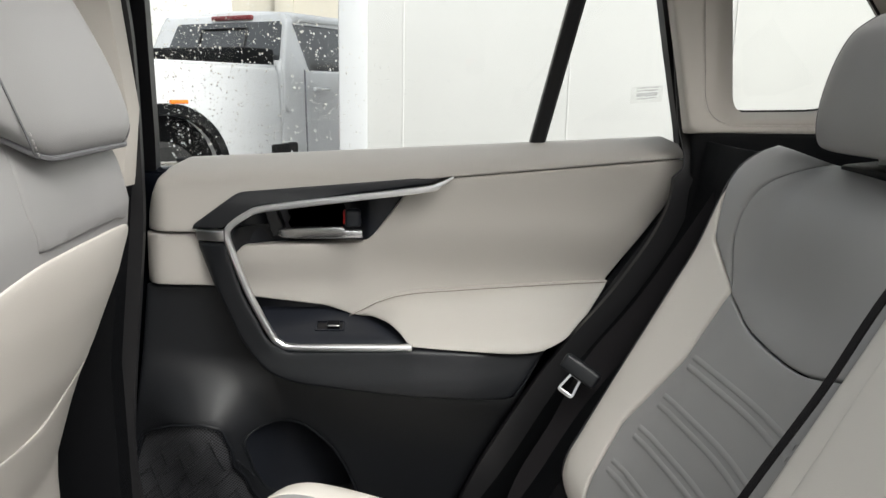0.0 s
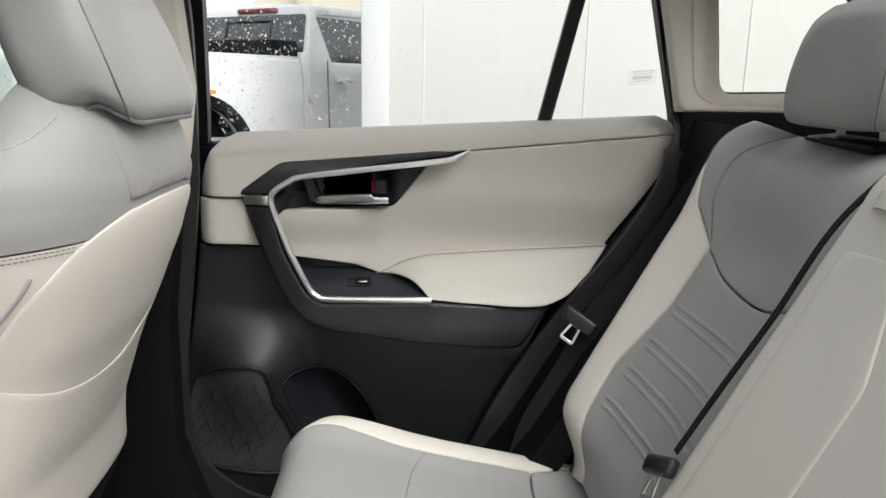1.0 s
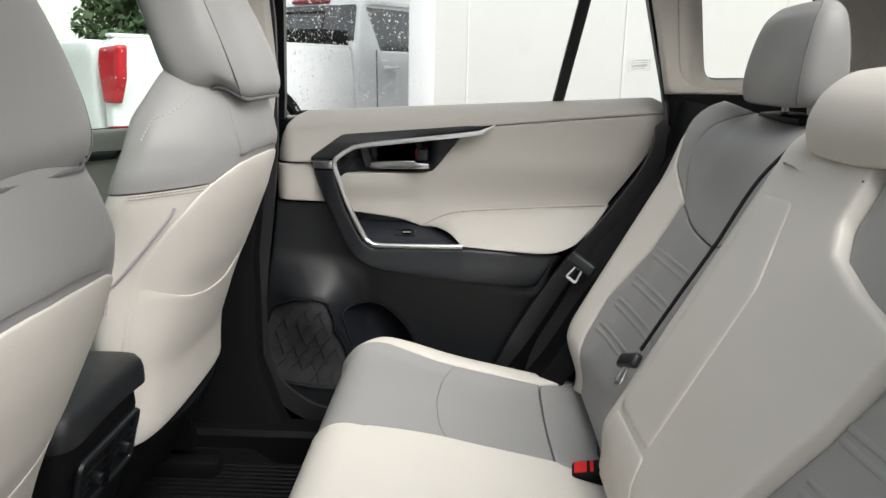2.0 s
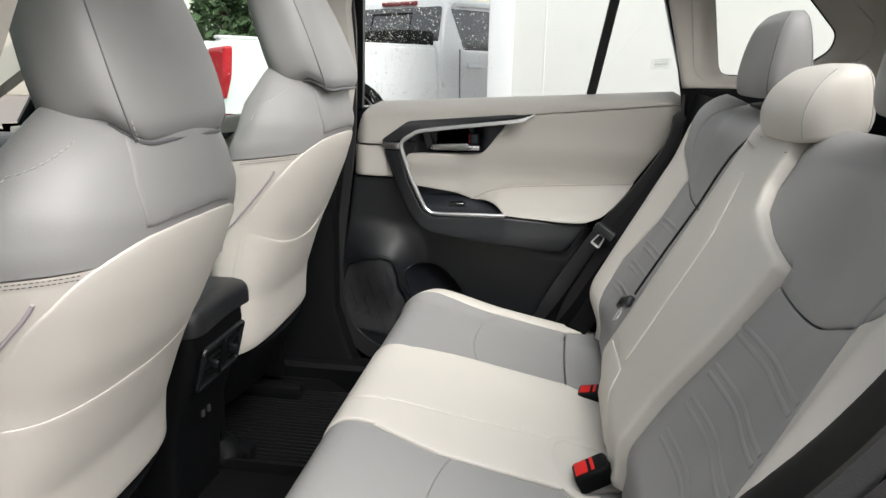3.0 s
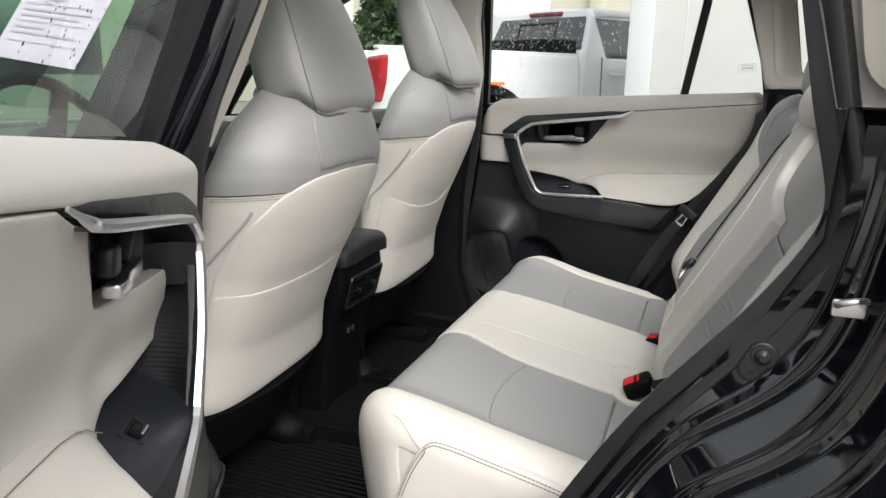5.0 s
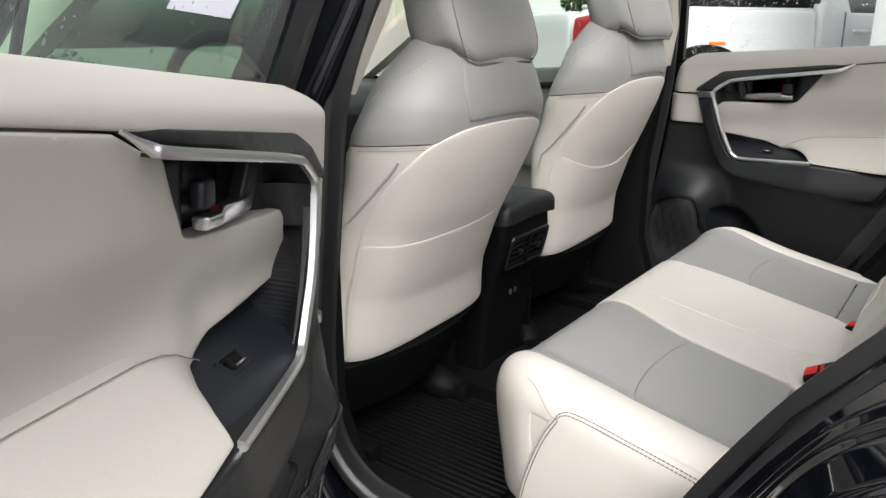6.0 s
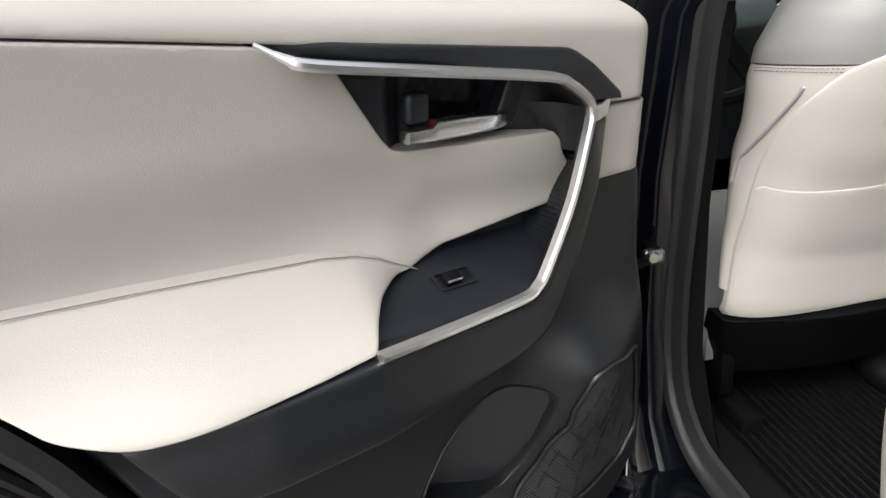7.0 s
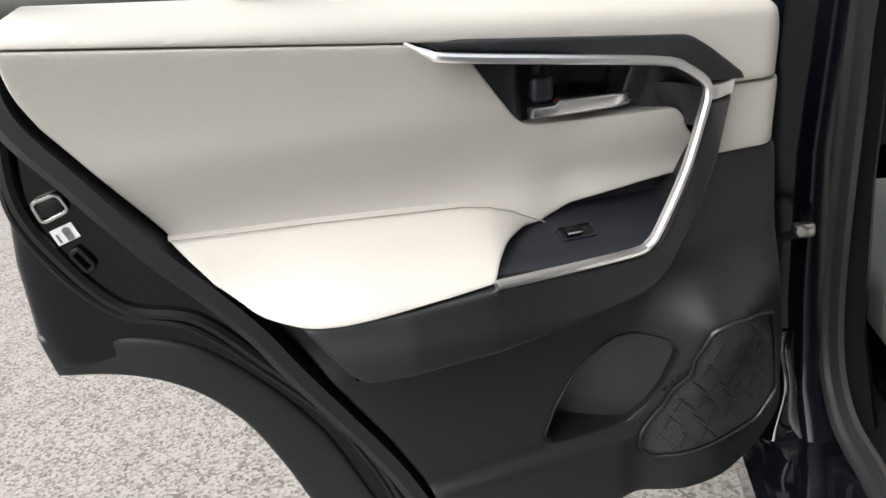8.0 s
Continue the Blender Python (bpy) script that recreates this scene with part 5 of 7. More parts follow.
for sg in (1, -1):
    F = lambda pts, sg=sg: [(sg * y, z) for y, z in pts]
    top = 1.085 if sg == 1 else 1.045
    brow = (0.535, 1.022) if sg == 1 else (0.540, 1.0)
    side = [(0.488, 0.978), (0.490, 0.88), (0.512, 0.77), (0.508, 0.69), (0.49, 0.575)] if sg == 1 else [(0.502, 0.978), (0.517, 0.88), (0.544, 0.77), (0.543, 0.69), (0.525, 0.575)]
    U = [(p.x, p.y) for p in curve([(side[0][0] - 0.005, 0.972), (0.43, 0.951), (0.36, 0.942), (0.29, 0.945), (0.215, 0.962)], 5)]
    inner = [(0.205, 0.96), (0.205, 0.80), (0.20, 0.575)] if sg == 1 else [(0.258, 0.972), (0.245, 0.868), (0.205, 0.737), (0.185, 0.575)]
    if sg == -1:
        U = U[:-4] + [(0.26, 0.951)]
    wide = 0.036 if sg == -1 else 0.0                # the left bolster is seen further round its side
    back_panel("outer_bolster", F([(0.556 + wide, top - 0.003 + wide)] + ([(0.556, top - 0.003)] if wide else []) + [brow] + side + [(0.545 + wide, 0.56), (0.553 + wide, 0.66), (0.556 + wide, 0.79)]), CREAM, "cream leather backrest bolster", 0.001)
    insert = back_panel("back_insert", F(U + inner[1:] + [(p[0] - 0.002, p[1]) for p in reversed(side)]), GREY, "grey leather backrest insert with raised ribs")
    yoke_in = [(0.205, 0.966), (0.20, 1.05), (0.215, 1.12), (0.23, 1.155)] if sg == 1 else [(0.26, 0.976), (0.15, 0.992), (0.092, 1.012), (0.064, 1.043), (0.058, 1.09), (0.035, 1.150)]
    seam = [(side[0][0], 0.981), (0.514, 1.04), (0.510, 1.10), (0.475, 1.155)]
    back_panel("back_yoke", F([(p[0], p[1] + 0.0022) for p in U] + yoke_in + [(p.x - 0.001, p.y) for p in reversed(curve(seam, 4))]), GREY, "grey leather upper backrest")
    back_panel("shoulder_panel", F([(p.x + 0.001, p.y) for p in curve(seam, 4)] + [(0.556 + wide, 1.155), (0.5565 + wide, top + 0.003 + wide)] + ([(0.5565, top + 0.003)] if wide else []) + [(brow[0], brow[1] + 0.003)]), GREY, "")
    back_panel("bolster_side", F([(0.559 + wide, 1.152), (0.559 + wide, 0.79), (0.556 + wide, 0.66), (0.548 + wide, 0.56), (0.63, 0.56), (0.645, 0.79), (0.65, 1.14)]), CHARCOAL, "charcoal backrest side panel", 0.0, 0.003)
    for z in (0.876, 0.817, 0.767, 0.712):
        for dz in (0.0, 0.013):
            ya, yb = (0.225, 0.478) if sg == 1 else (0.25, 0.508)
            pth = [backrest(sg * y, z + dz, bolster(sg * y, z + dz) + 0.0004) for y in np.linspace(ya, yb + 0.01 * (0.876 - z) / 0.1, 14)]
            part("rib", sweep(pth, disc(0.0042, 8, 0.0008), NB), GREY, insert)
mid = [(0.193, 0.575), (0.195, 0.70), (0.197, 0.90), (0.197, 1.02), (0.192, 1.085), (0.196, 1.125), (0.20, 1.155), (-0.031, 1.152), (-0.054, 1.09), (-0.060, 1.045), (-0.089, 1.014), (-0.165, 0.993), (-0.256, 0.975), (-0.243, 0.868), (-0.203, 0.737), (-0.183, 0.575)]
back_panel("middle_backrest", mid, CREAM, "cream leather middle backrest", 0.020, 0.007, 0.05)
back_panel("folding_armrest", rounded([(0.005, 0.705), (0.158, 0.70), (0.160, 0.90), (0.166, 1.04), (0.07, 1.045), (0.012, 0.94)], 0.012), CREAM, "cream leather folding armrest", 0.0225, 0.003, 0.02)
back_panel("backrest_foot", rounded([(0.163, 0.575), (0.163, 0.690), (0.0, 0.695), (-0.06, 0.575)], 0.006), CREAM, "", 0.0222, 0.004, 0.02)
core = []
for y in (-0.625, -0.60, -0.3, 0.0, 0.3, 0.60, 0.625):
    k = 0.02 + (0.02 if abs(y) > 0.61 else 0)
    core.append([backrest(y, z, -k + min(0, bolster(y, z))) for z in np.linspace(0.53, 1.15, 16)] + [backrest(y, 1.14, -0.10), backrest(y, 0.80, -0.13), backrest(y, 0.53, -0.13)])
part("backrest_core", loft(core), BLACK, bench)
part("pull_strap", sweep(curve([backrest(0.166, 1.094, 0.020), backrest(0.15, 1.095, 0.026), backrest(0.12, 1.094, 0.026), backrest(0.098, 1.090, 0.018)], 6), strap(0.020, 0.003), NB), CREAM, bench, "cream leather armrest pull strap")

part("armrest_slit", sweep([backrest(y, 1.096 - 0.02 * (0.17 - y), 0.0185) for y in np.linspace(0.168, -0.05, 12)], disc(0.0016, 6), NB), DARKTHREAD, bench)


def headpad(m, table, parent, mat, label, px=0.72, py=0.55, arch=0.0):
    """A soft headrest from slices of (height, front, rear, half width)."""
    rings = []
    foot = table[0][0]
    lift = lambda a, z: arch * smooth(0.93, 0.1, math.cos(a)) * (1 - 0.3 * smooth(-0.2, -1.0, math.cos(a))) * (1 - smooth(foot, foot + 0.16, z))
    for z, xf, xr, w in dense_rows(table, 5):
        c, d = (xf + xr) / 2, (xr - xf) / 2
        rings.append([m @ Vector((c + d * math.copysign(abs(math.cos(a)) ** px, math.cos(a)), w * math.copysign(abs(math.sin(a)) ** py, math.sin(a)), z + lift(a, z))) for a in np.linspace(0, 2 * math.pi, 72, endpoint=False)])
    pad = part("headrest", loft(rings), mat, parent, label)
    a = math.asin(0.88 ** (1 / py))
    slices = dense_rows(table, 5)[8:-6]
    for sg in (-1, 1):
        seam = [m @ Vector(((xf + xr) / 2 + way * (xr - xf) / 2 * math.cos(a) ** px, sg * w * 0.88, z)) for way, rows in ((-1, slices), (1, slices[::-1])) for z, xf, xr, w in rows]
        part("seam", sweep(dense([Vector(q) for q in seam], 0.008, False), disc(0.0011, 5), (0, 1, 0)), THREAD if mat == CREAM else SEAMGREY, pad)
        if arch:
            stitches([q + m.to_3x3() @ Vector((0.0006, sg * -0.006, 0)) for q in seam[len(seam) // 2:]], pad, THREAD, 0.005, 0.004, 0.0009)
    if arch:
        # piping round the foot, dark to draw the shaded gap under the headrest
        z, xf, xr, w = [(p + q) / 2 for p, q in zip(table[1], table[2])]
        hem = [m @ Vector(((xf + xr) / 2 + (xr - xf) / 2 * math.copysign(abs(math.cos(t)) ** px, math.cos(t)), w * math.copysign(abs(math.sin(t)) ** py, math.sin(t)), z - 0.006 + lift(t, z - 0.006))) for t in np.linspace(0, 2 * math.pi, 72, endpoint=False)]
        part("hem", sweep(hem, disc(0.0030, 6), m.to_3x3() @ Vector((0, 0, 1)), closed=True), SEAMGREY, pad, "piped headrest hem, darkened for the gap below")
    return pad


def dense_rows(table, n):
    """Rows between the rows of a table, on a smooth curve."""
    cols = [curve([(i, row[k], 0) for i, row in enumerate(table)], n) for k in range(4)]
    return [[c[i].y for c in cols] for i in range(len(cols[0]))]


SIDE_PAD = [(0.018, -0.02, 0.02, 0.05), (0.020, -0.045, 0.042, 0.108), (0.032, -0.055, 0.050, 0.126), (0.07, -0.052, 0.054, 0.130), (0.12, -0.036, 0.053, 0.124), (0.155, -0.018, 0.049, 0.112), (0.170, -0.002, 0.043, 0.097), (0.178, 0.010, 0.036, 0.075), (0.181, 0.018, 0.028, 0.02)]
FRONT_PAD = [(-0.068, -0.02, 0.02, 0.06), (-0.066, -0.040, 0.040, 0.108), (-0.056, -0.056, 0.054, 0.131), (-0.034, -0.065, 0.063, 0.143), (0.02, -0.068, 0.068, 0.147), (0.09, -0.066, 0.067, 0.138), (0.16, -0.062, 0.060, 0.122), (0.205, -0.05, 0.050, 0.107), (0.228, -0.03, 0.032, 0.085), (0.235, -0.01, 0.01, 0.03)]
MIDDLE_PAD = [(-0.004, -0.02, 0.02, 0.05), (-0.002, -0.068, 0.045, 0.105), (0.014, -0.078, 0.056, 0.116), (0.045, -0.075, 0.060, 0.120), (0.074, -0.056, 0.058, 0.118), (0.092, -0.030, 0.052, 0.110), (0.101, -0.008, 0.042, 0.095), (0.105, 0.012, 0.026, 0.03)]
for y in (0.365, -0.36):
    m = Matrix.Translation((0.650, y, 1.155)) @ pose(0, 0, 0, 0, -6, 0)
    h = headpad(m, SIDE_PAD, bench, GREY, "grey leather headrest")
    for d in (-0.05, 0.05):
        part("headrest_post", sweep([m @ Vector((0.01, d, -0.06)), m @ Vector((0.01, d, 0.03))], disc(0.006, 10), (1, 0, 0)), STEEL, h)
    part("headrest_collar", box((0.05, 0.17, 0.012), (0.0, 0, -0.004), 0.005, m), BLACK, bench)
m = Matrix.Translation((0.640, 0.03, 1.128)) @ pose(0, 0, 0, 0, -10, 0)
headpad(m, MIDDLE_PAD, bench, CREAM, "low cream leather middle headrest")

# ---- buckles and belts ----


def buckle(loc, rz, rx, label):
    b = thing("seat_belt_buckle", label, "seat belt buckle", "seat belt buckles")
    m = Matrix.Translation(loc) @ pose(0, 0, 0, rx[0], rx[1], rz)
    part("housing", box((0.060, 0.050, 0.036), (0, 0, -0.001), 0.008, m, 3), BLACK, b)
    part("release_button", box((0.022, 0.037, 0.006), (-0.014, 0, 0.0150), 0.002, m), RED, b, "red release button")
    part("slot_frame", box((0.006, 0.037, 0.004), (0.005, 0, 0.0158), 0.001, m), RED, b)
    part("stalk", box((0.05, 0.028, 0.012), (0.05, 0, -0.006), 0.003, m), BLACK, b)
    return b


collar = [(0.318, -0.185), (0.285, -0.196), (0.255, -0.160), (0.232, -0.090), (0.240, -0.035), (0.275, -0.012), (0.315, -0.015)]
part("buckle_pocket", sweep([cushion(arc_of(p.x), p.y, 0.003) for p in curve([(x, y, 0) for x, y in collar], 6)], [(-0.012, -0.02), (0.012, -0.02), (0.009, 0.000), (0.0, 0.002), (-0.009, 0.000)], (0, 0, 1)), CREAM, bench, "cream leather pocket round the buckle")
buckle((0.306, -0.150, 0.582), 6, (0, -28), "black seat belt buckle with red release button")
buckle((0.324, 0.205, 0.556), -8, (0, -12), "black seat belt buckle with red button between cushion and backrest")


def belt(path, facing, width, label, tongue_at, tongue_dir, tongue_up):
    b = thing("seat_belt", label, "seat belt", "rear seat belts")
    part("webbing", sweep(curve(path, 8), strap(width, 0.0025), facing), WEB, b)
    if tongue_at:
        d, u = Vector(tongue_dir).normalized(), Vector(tongue_up).normalized()
        s = d.cross(u).normalized()
        m = Matrix((( s.x, d.x, u.x, 0), (s.y, d.y, u.y, 0), (s.z, d.z, u.z, 0), (0, 0, 0, 1)))
        m = Matrix.Translation(tongue_at) @ m
        part("tongue_cover", box((0.062, 0.026, 0.016), (0, -0.004, 0.003), 0.006, m, 3), SOFT, b, "black belt tongue cover")
        ring = rounded([(-0.008, 0.008), (0.008, 0.008), (0.012, 0.038), (-0.012, 0.038)], 0.004)
        part("tongue", sweep([m @ Vector((p.x, p.y, 0.003)) for p in ring], [(-0.0018, -0.0012), (0.0018, -0.0012), (0.0018, 0.0012), (-0.0018, 0.0012)], u, closed=True), CHROME, b, "bright steel belt tongue")
        part("tongue_bar", box((0.022, 0.005, 0.0024), (0, 0.0365, 0.003), 0.001, m), CHROME, b)
    return b


belt([(0.60, 0.640, 1.13), (0.545, 0.632, 1.04), (0.462, 0.625, 0.915), (0.388, 0.620, 0.822), (0.335, 0.612, 0.72), (0.278, 0.61, 0.612), (0.25, 0.60, 0.50)], (-0.45, -0.85, 0.2), 0.046, "black seat belt hanging beside the bench, bright steel tongue", (0.352, 0.603, 0.818), (-0.56, -0.10, -0.83), (-0.4, -0.88, 0.15))
belt([backrest(0.205, 1.15, 0.018), backrest(0.204, 1.06, 0.021), backrest(0.2045, 0.95, 0.021), backrest(0.208, 0.86, 0.023), backrest(0.212, 0.77, 0.023)], NB, 0.010, "black middle seat belt lying on the backrest", backrest(0.212, 0.745, 0.026), (-0.35, -0.30, -0.55), NB)
belt([(0.47, -0.67, 0.85), (0.425, -0.61, 0.805), (0.385, -0.56, 0.772), (0.362, -0.535, 0.752), (0.350, -0.52, 0.742)], (-0.2, -0.8, 0.5), 0.013, "black seat belt beside the bench", None, None, None)

# ---- front seats ----
SECTION = [(0.0, 0.0), (0.07, 0.003), (0.13, 0.011), (0.18, 0.026), (0.218, 0.050), (0.245, 0.082), (0.262, 0.108), (0.268, 0.132), (0.258, 0.156), (0.225, 0.165), (0.17, 0.145), (0.09, 0.118), (0.0, 0.108)]
WIDTH = [(0.0, 0.90), (0.12, 0.88), (0.30, 0.90), (0.42, 0.95), (0.47, 0.955), (0.505, 0.895), (0.535, 0.785), (0.560, 0.665), (0.585, 0.53), (0.605, 0.40), (0.62, 0.27)]
BOW = [(0.0, 0.046), (0.05, 0.052), (0.10, 0.056), (0.15, 0.050), (0.20, 0.044), (0.25, 0.036), (0.30, 0.025), (0.35, 0.019), (0.40, 0.013), (0.45, 0.012), (0.50, 0.017), (0.55, 0.036), (0.58, 0.052), (0.62, 0.075)]
THICK = [(0.0, 0.35), (0.10, 0.55), (0.25, 0.90), (0.42, 1.0), (0.53, 0.88), (0.58, 0.70), (0.62, 0.5)]
HALF = curve([Vector(p) for p in SECTION], 3)


def front_seat(yc, base, lean, label, sag):
    seat = thing("bucket_seat", label, "car seat", "front bucket seats")
    a = radians(lean)
    up, fwd = Vector((math.sin(a), 0, math.cos(a))), Vector((-math.cos(a), 0, math.sin(a)))
    org = Vector((base[0], yc, base[1]))

    def bow(s):
        return lerp_table(BOW, s)

    def droop(s, f):
        """The seams fall towards the seat's front."""
        return 0.36 * max(0.0, f - 0.008) * math.exp(-((s - 0.446) / 0.09) ** 2)

    def skin(u, s, h):
        """The seat's rear skin at u across, s up; h rearwards."""
        k = lerp_table(WIDTH, s)
        w = abs(u) / k
        f = lerp_table([(p.x, p.y) for p in HALF[:21]], w) * lerp_table(THICK, s)
        fall = droop(s, f)
        f = f + bow(s)
        return org + up * (s - fall) + fwd * (f - h) + Vector((0, u, 0))

    def rings(s0, s1, n, grow):
        out = []
        for s in np.linspace(s0, s1, n):
            k, t = lerp_table(WIDTH, s), lerp_table(THICK, s)
            ring = []
            for p in HALF[:-1] + [Vector((-q.x, q.y)) for q in HALF[:0:-1]]:
                off = bow(s)
                ring.append(org + up * (s - droop(s, p.y * t)) + fwd * ((p.y - 0.05) * t * (1 + grow) + 0.05 * t + off) + Vector((0, p.x * k * (1 + grow * 0.5), 0)))
            out.append(ring)
        return out
    part("backrest_lower", loft(rings(0.02, 0.446, 22, 0.0)), CREAM, seat, "cream leather backrest")
    shoulder = part("backrest_upper", loft(rings(0.4485, 0.618, 18, 0.012)), GREY, seat, "grey leather shoulder section")
    # rear cover with an arched top and a map pocket
    arch = [(p.x, p.y) for p in curve([(0.222, 0.30), (0.212, 0.385), (0.185, 0.440), (0.13, 0.466), (0.06, 0.476), (0.0, 0.478), (-0.06, 0.476), (-0.13, 0.466), (-0.185, 0.440), (-0.212, 0.385), (-0.222, 0.30)], 5)]
    cover = arch + [(-0.224, 0.15), (-0.234, -0.024), (0.0, -0.006), (0.228, 0.0), (0.222, 0.15)]
    part("rear_cover", sheet(cover, skin, 0.014, 0.0025, 0.012, lambda u, s: 0.003 + 0.004 * smooth(0.3, 0.1, s)), CREAM, seat, "cream leather seat back cover")
    pk = [(p.x, p.y) for p in curve([(-0.219, 0.255), (-0.14, 0.235 - sag * 0.2), (-0.05, 0.232 - sag), (0.02, 0.242 - sag), (0.09, 0.275 - 0.3 * sag), (0.16, 0.285), (0.217, 0.290)] if sag else [(-0.221, 0.218), (-0.14, 0.234), (-0.05, 0.246), (0.02, 0.251), (0.09, 0.258), (0.16, 0.266), (0.217, 0.274)], 6)]
    pocket = pk + [(0.219, 0.15), (0.225, 0.001), (0.0, -0.005), (-0.231, -0.023), (-0.221, 0.15)]
    part("map_pocket", sheet(pocket, skin, 0.014, 0.002, 0.004, lambda u, s: 0.0040 + 0.004 * smooth(0.3, 0.1, s) + sag * 0.3 * math.exp(-((u - 0.02) / 0.08) ** 2 - ((s - 0.22) / 0.05) ** 2)), CREAM, seat, "cream leather map pocket")
    part("rear_yoke", sheet([(p.x, p.y) for p in curve([(-0.115, 0.482), (-0.125, 0.53), (-0.112, 0.588)], 5)] + [(0.112, 0.588)] + [(p.x, p.y) for p in curve([(0.125, 0.53), (0.115, 0.482), (0.06, 0.488)], 5)] + [(0.0, 0.490), (-0.06, 0.488)], skin, 0.014, 0.002, 0.008, lambda u, s: 0.0032), GREY, shoulder, "grey leather rear yoke")
    for sg in (-1, 1):
        for d in (0, 0.005):
            stitches([skin(sg * u, 0.450 - d - 0.006, 0.003) for u in np.linspace(0.192, 0.264, 20)], seat, DARKTHREAD, 0.004, 0.002, 0.0005)
        part("zip_fold", sweep([skin(sg * u, s, 0.003) for u, s in curve([(0.220, 0.414), (0.223, 0.38), (0.228, 0.335), (0.234, 0.285), (0.240, 0.235), (0.243, 0.205)], 6)], disc(0.0038, 6, 0.0022), -fwd), ZIP, seat, "pale lilac pocket zip")
        stitches([skin(sg * u, s, 0.003) for u, s in curve([(0.254, 0.512), (0.226, 0.526), (0.190, 0.545), (0.150, 0.570)], 8)], shoulder, THREAD, 0.005, 0.004, 0.0010)
    # headrest
    m = Matrix.Translation(org + up * 0.598 + fwd * (0.128 - (0.02 if yc > 0 else 0.0))) @ pose(0, 0, 0, 0, lean - 38, 0)
    headpad(m, [(z, xf, xr, w + (0.007 if yc > 0 else 0.0)) for z, xf, xr, w in FRONT_PAD], seat, GREY, "grey leather headrest", 0.68, 0.47, 0.036)
    # cushion, hard shell and rails
    part("seat_base", sheet([(-0.22, 0.10), (0.22, 0.10), (0.24, 0.60), (-0.24, 0.60)], lambda u, v, h: org + Vector((-0.05 - v, u, -0.03 + 0.10 * v + h)), 0.03, 0.03, 0.08), GREY, seat, "grey leather front cushion")
    part("lower_shell", sheet([(-0.228, -0.015), (-0.218, -0.08), (-0.19, -0.16), (0.19, -0.16), (0.218, -0.08), (0.225, 0.0)], lambda u, v, h: org + Vector((-0.016 + 0.55 * v - 0.9 * u * u - 0.012 + h, u, v)), 0.02, 0.006, 0.05), BLACK, seat, "black plastic seat skirt")
    for sg in (-1, 1):
        part("seat_rail", box((0.60, 0.045, 0.05), (base[0] - 0.36, yc + sg * 0.17, 0.335), 0.008), BLACK, seat)
        part("seat_riser", box((0.40, 0.03, base[1] - 0.46), (base[0] - 0.32, yc + sg * 0.19, (base[1] + 0.28) / 2), 0.01), BLACK, seat)
    return seat


front_seat(-0.362, (-0.375, 0.565), 18.0, "cream and grey leather driver's seat, smooth map pocket", 0.0)
front_seat(0.385, (-0.372, 0.603), 15.0, "cream and grey leather passenger seat, sagging map pocket", 0.004)

# ---- centre console ----
console = thing("centre_console", "black plastic centre console with padded lid and rear air vents", "console")
CY = 0.0
body_rings = []
for z, x, w in ((0.30, -0.46, 0.10), (0.45, -0.452, 0.102), (0.55, -0.44, 0.104), (0.60, -0.425, 0.107), (0.66, -0.405, 0.11), (0.715, -0.395, 0.112), (0.75, -0.398, 0.112), (0.768, -0.41, 0.108)):
    ring = rounded([(x, CY + w), (x, CY - w), (-1.15, CY - w), (-1.15, CY + w)], [0.02, 0.02, 0.01, 0.01], 4)
    body_rings.append([Vector((p.x, p.y, z)) for p in ring])
part("console_body", loft(body_rings), BLACK, console)
lid = rounded([(-0.377, CY + 0.124), (-0.377, CY - 0.124), (-0.70, CY - 0.112), (-0.70, CY + 0.112)], [0.04, 0.04, 0.03, 0.03])
part("armrest_lid", sheet(lid, lambda u, v, h: Vector((u, v, 0.795 + 0.008 * (1 - ((v - CY) / 0.12) ** 2) + h)), 0.015, 0.026, 0.022), SOFT, console, "black padded console lid")
fm = Matrix.Translation((-0.397, CY, 0.672)) @ pose(0, 0, 0, 0, 14, 0)
vent = part("vent_frame", sweep([fm @ Vector((0.0, p[0], p[1])) for p in dense(rounded([(-0.085, -0.042), (0.085, -0.042), (0.085, 0.040), (-0.085, 0.040)], 0.008), 0.008)], disc(0.005, 6), (1, 0, 0), closed=True), SOFT, console, "black rear air vent")
part("vent_box", box((0.01, 0.16, 0.076), (-0.010, 0, 0), 0.002, fm), RUBBER, vent)
for k in range(5):
    for y0 in (-0.042, 0.042):
        part("slat", box((0.008, 0.074, 0.0025), (0, 0, 0), 0.001, fm @ Matrix.Translation((-0.001, y0, -0.030 + 0.015 * k)) @ pose(0, 0, 0, 0, 25, 0)), BLACK, vent)
part("vent_bridge", box((0.014, 0.008, 0.078), (0.0, 0, 0), 0.002, fm), BLACK, vent)
for y0 in (-0.042, 0.042):
    part("vent_tab", box((0.016, 0.010, 0.016), (0.006, y0, 0.0), 0.003, fm), SOFT, vent)
for dy in (-0.012, 0.012):
    part("usb_socket", box((0.006, 0.008, 0.014), (-0.4375, CY + dy + 0.005, 0.548), 0.001), STEEL, console, "small usb socket")

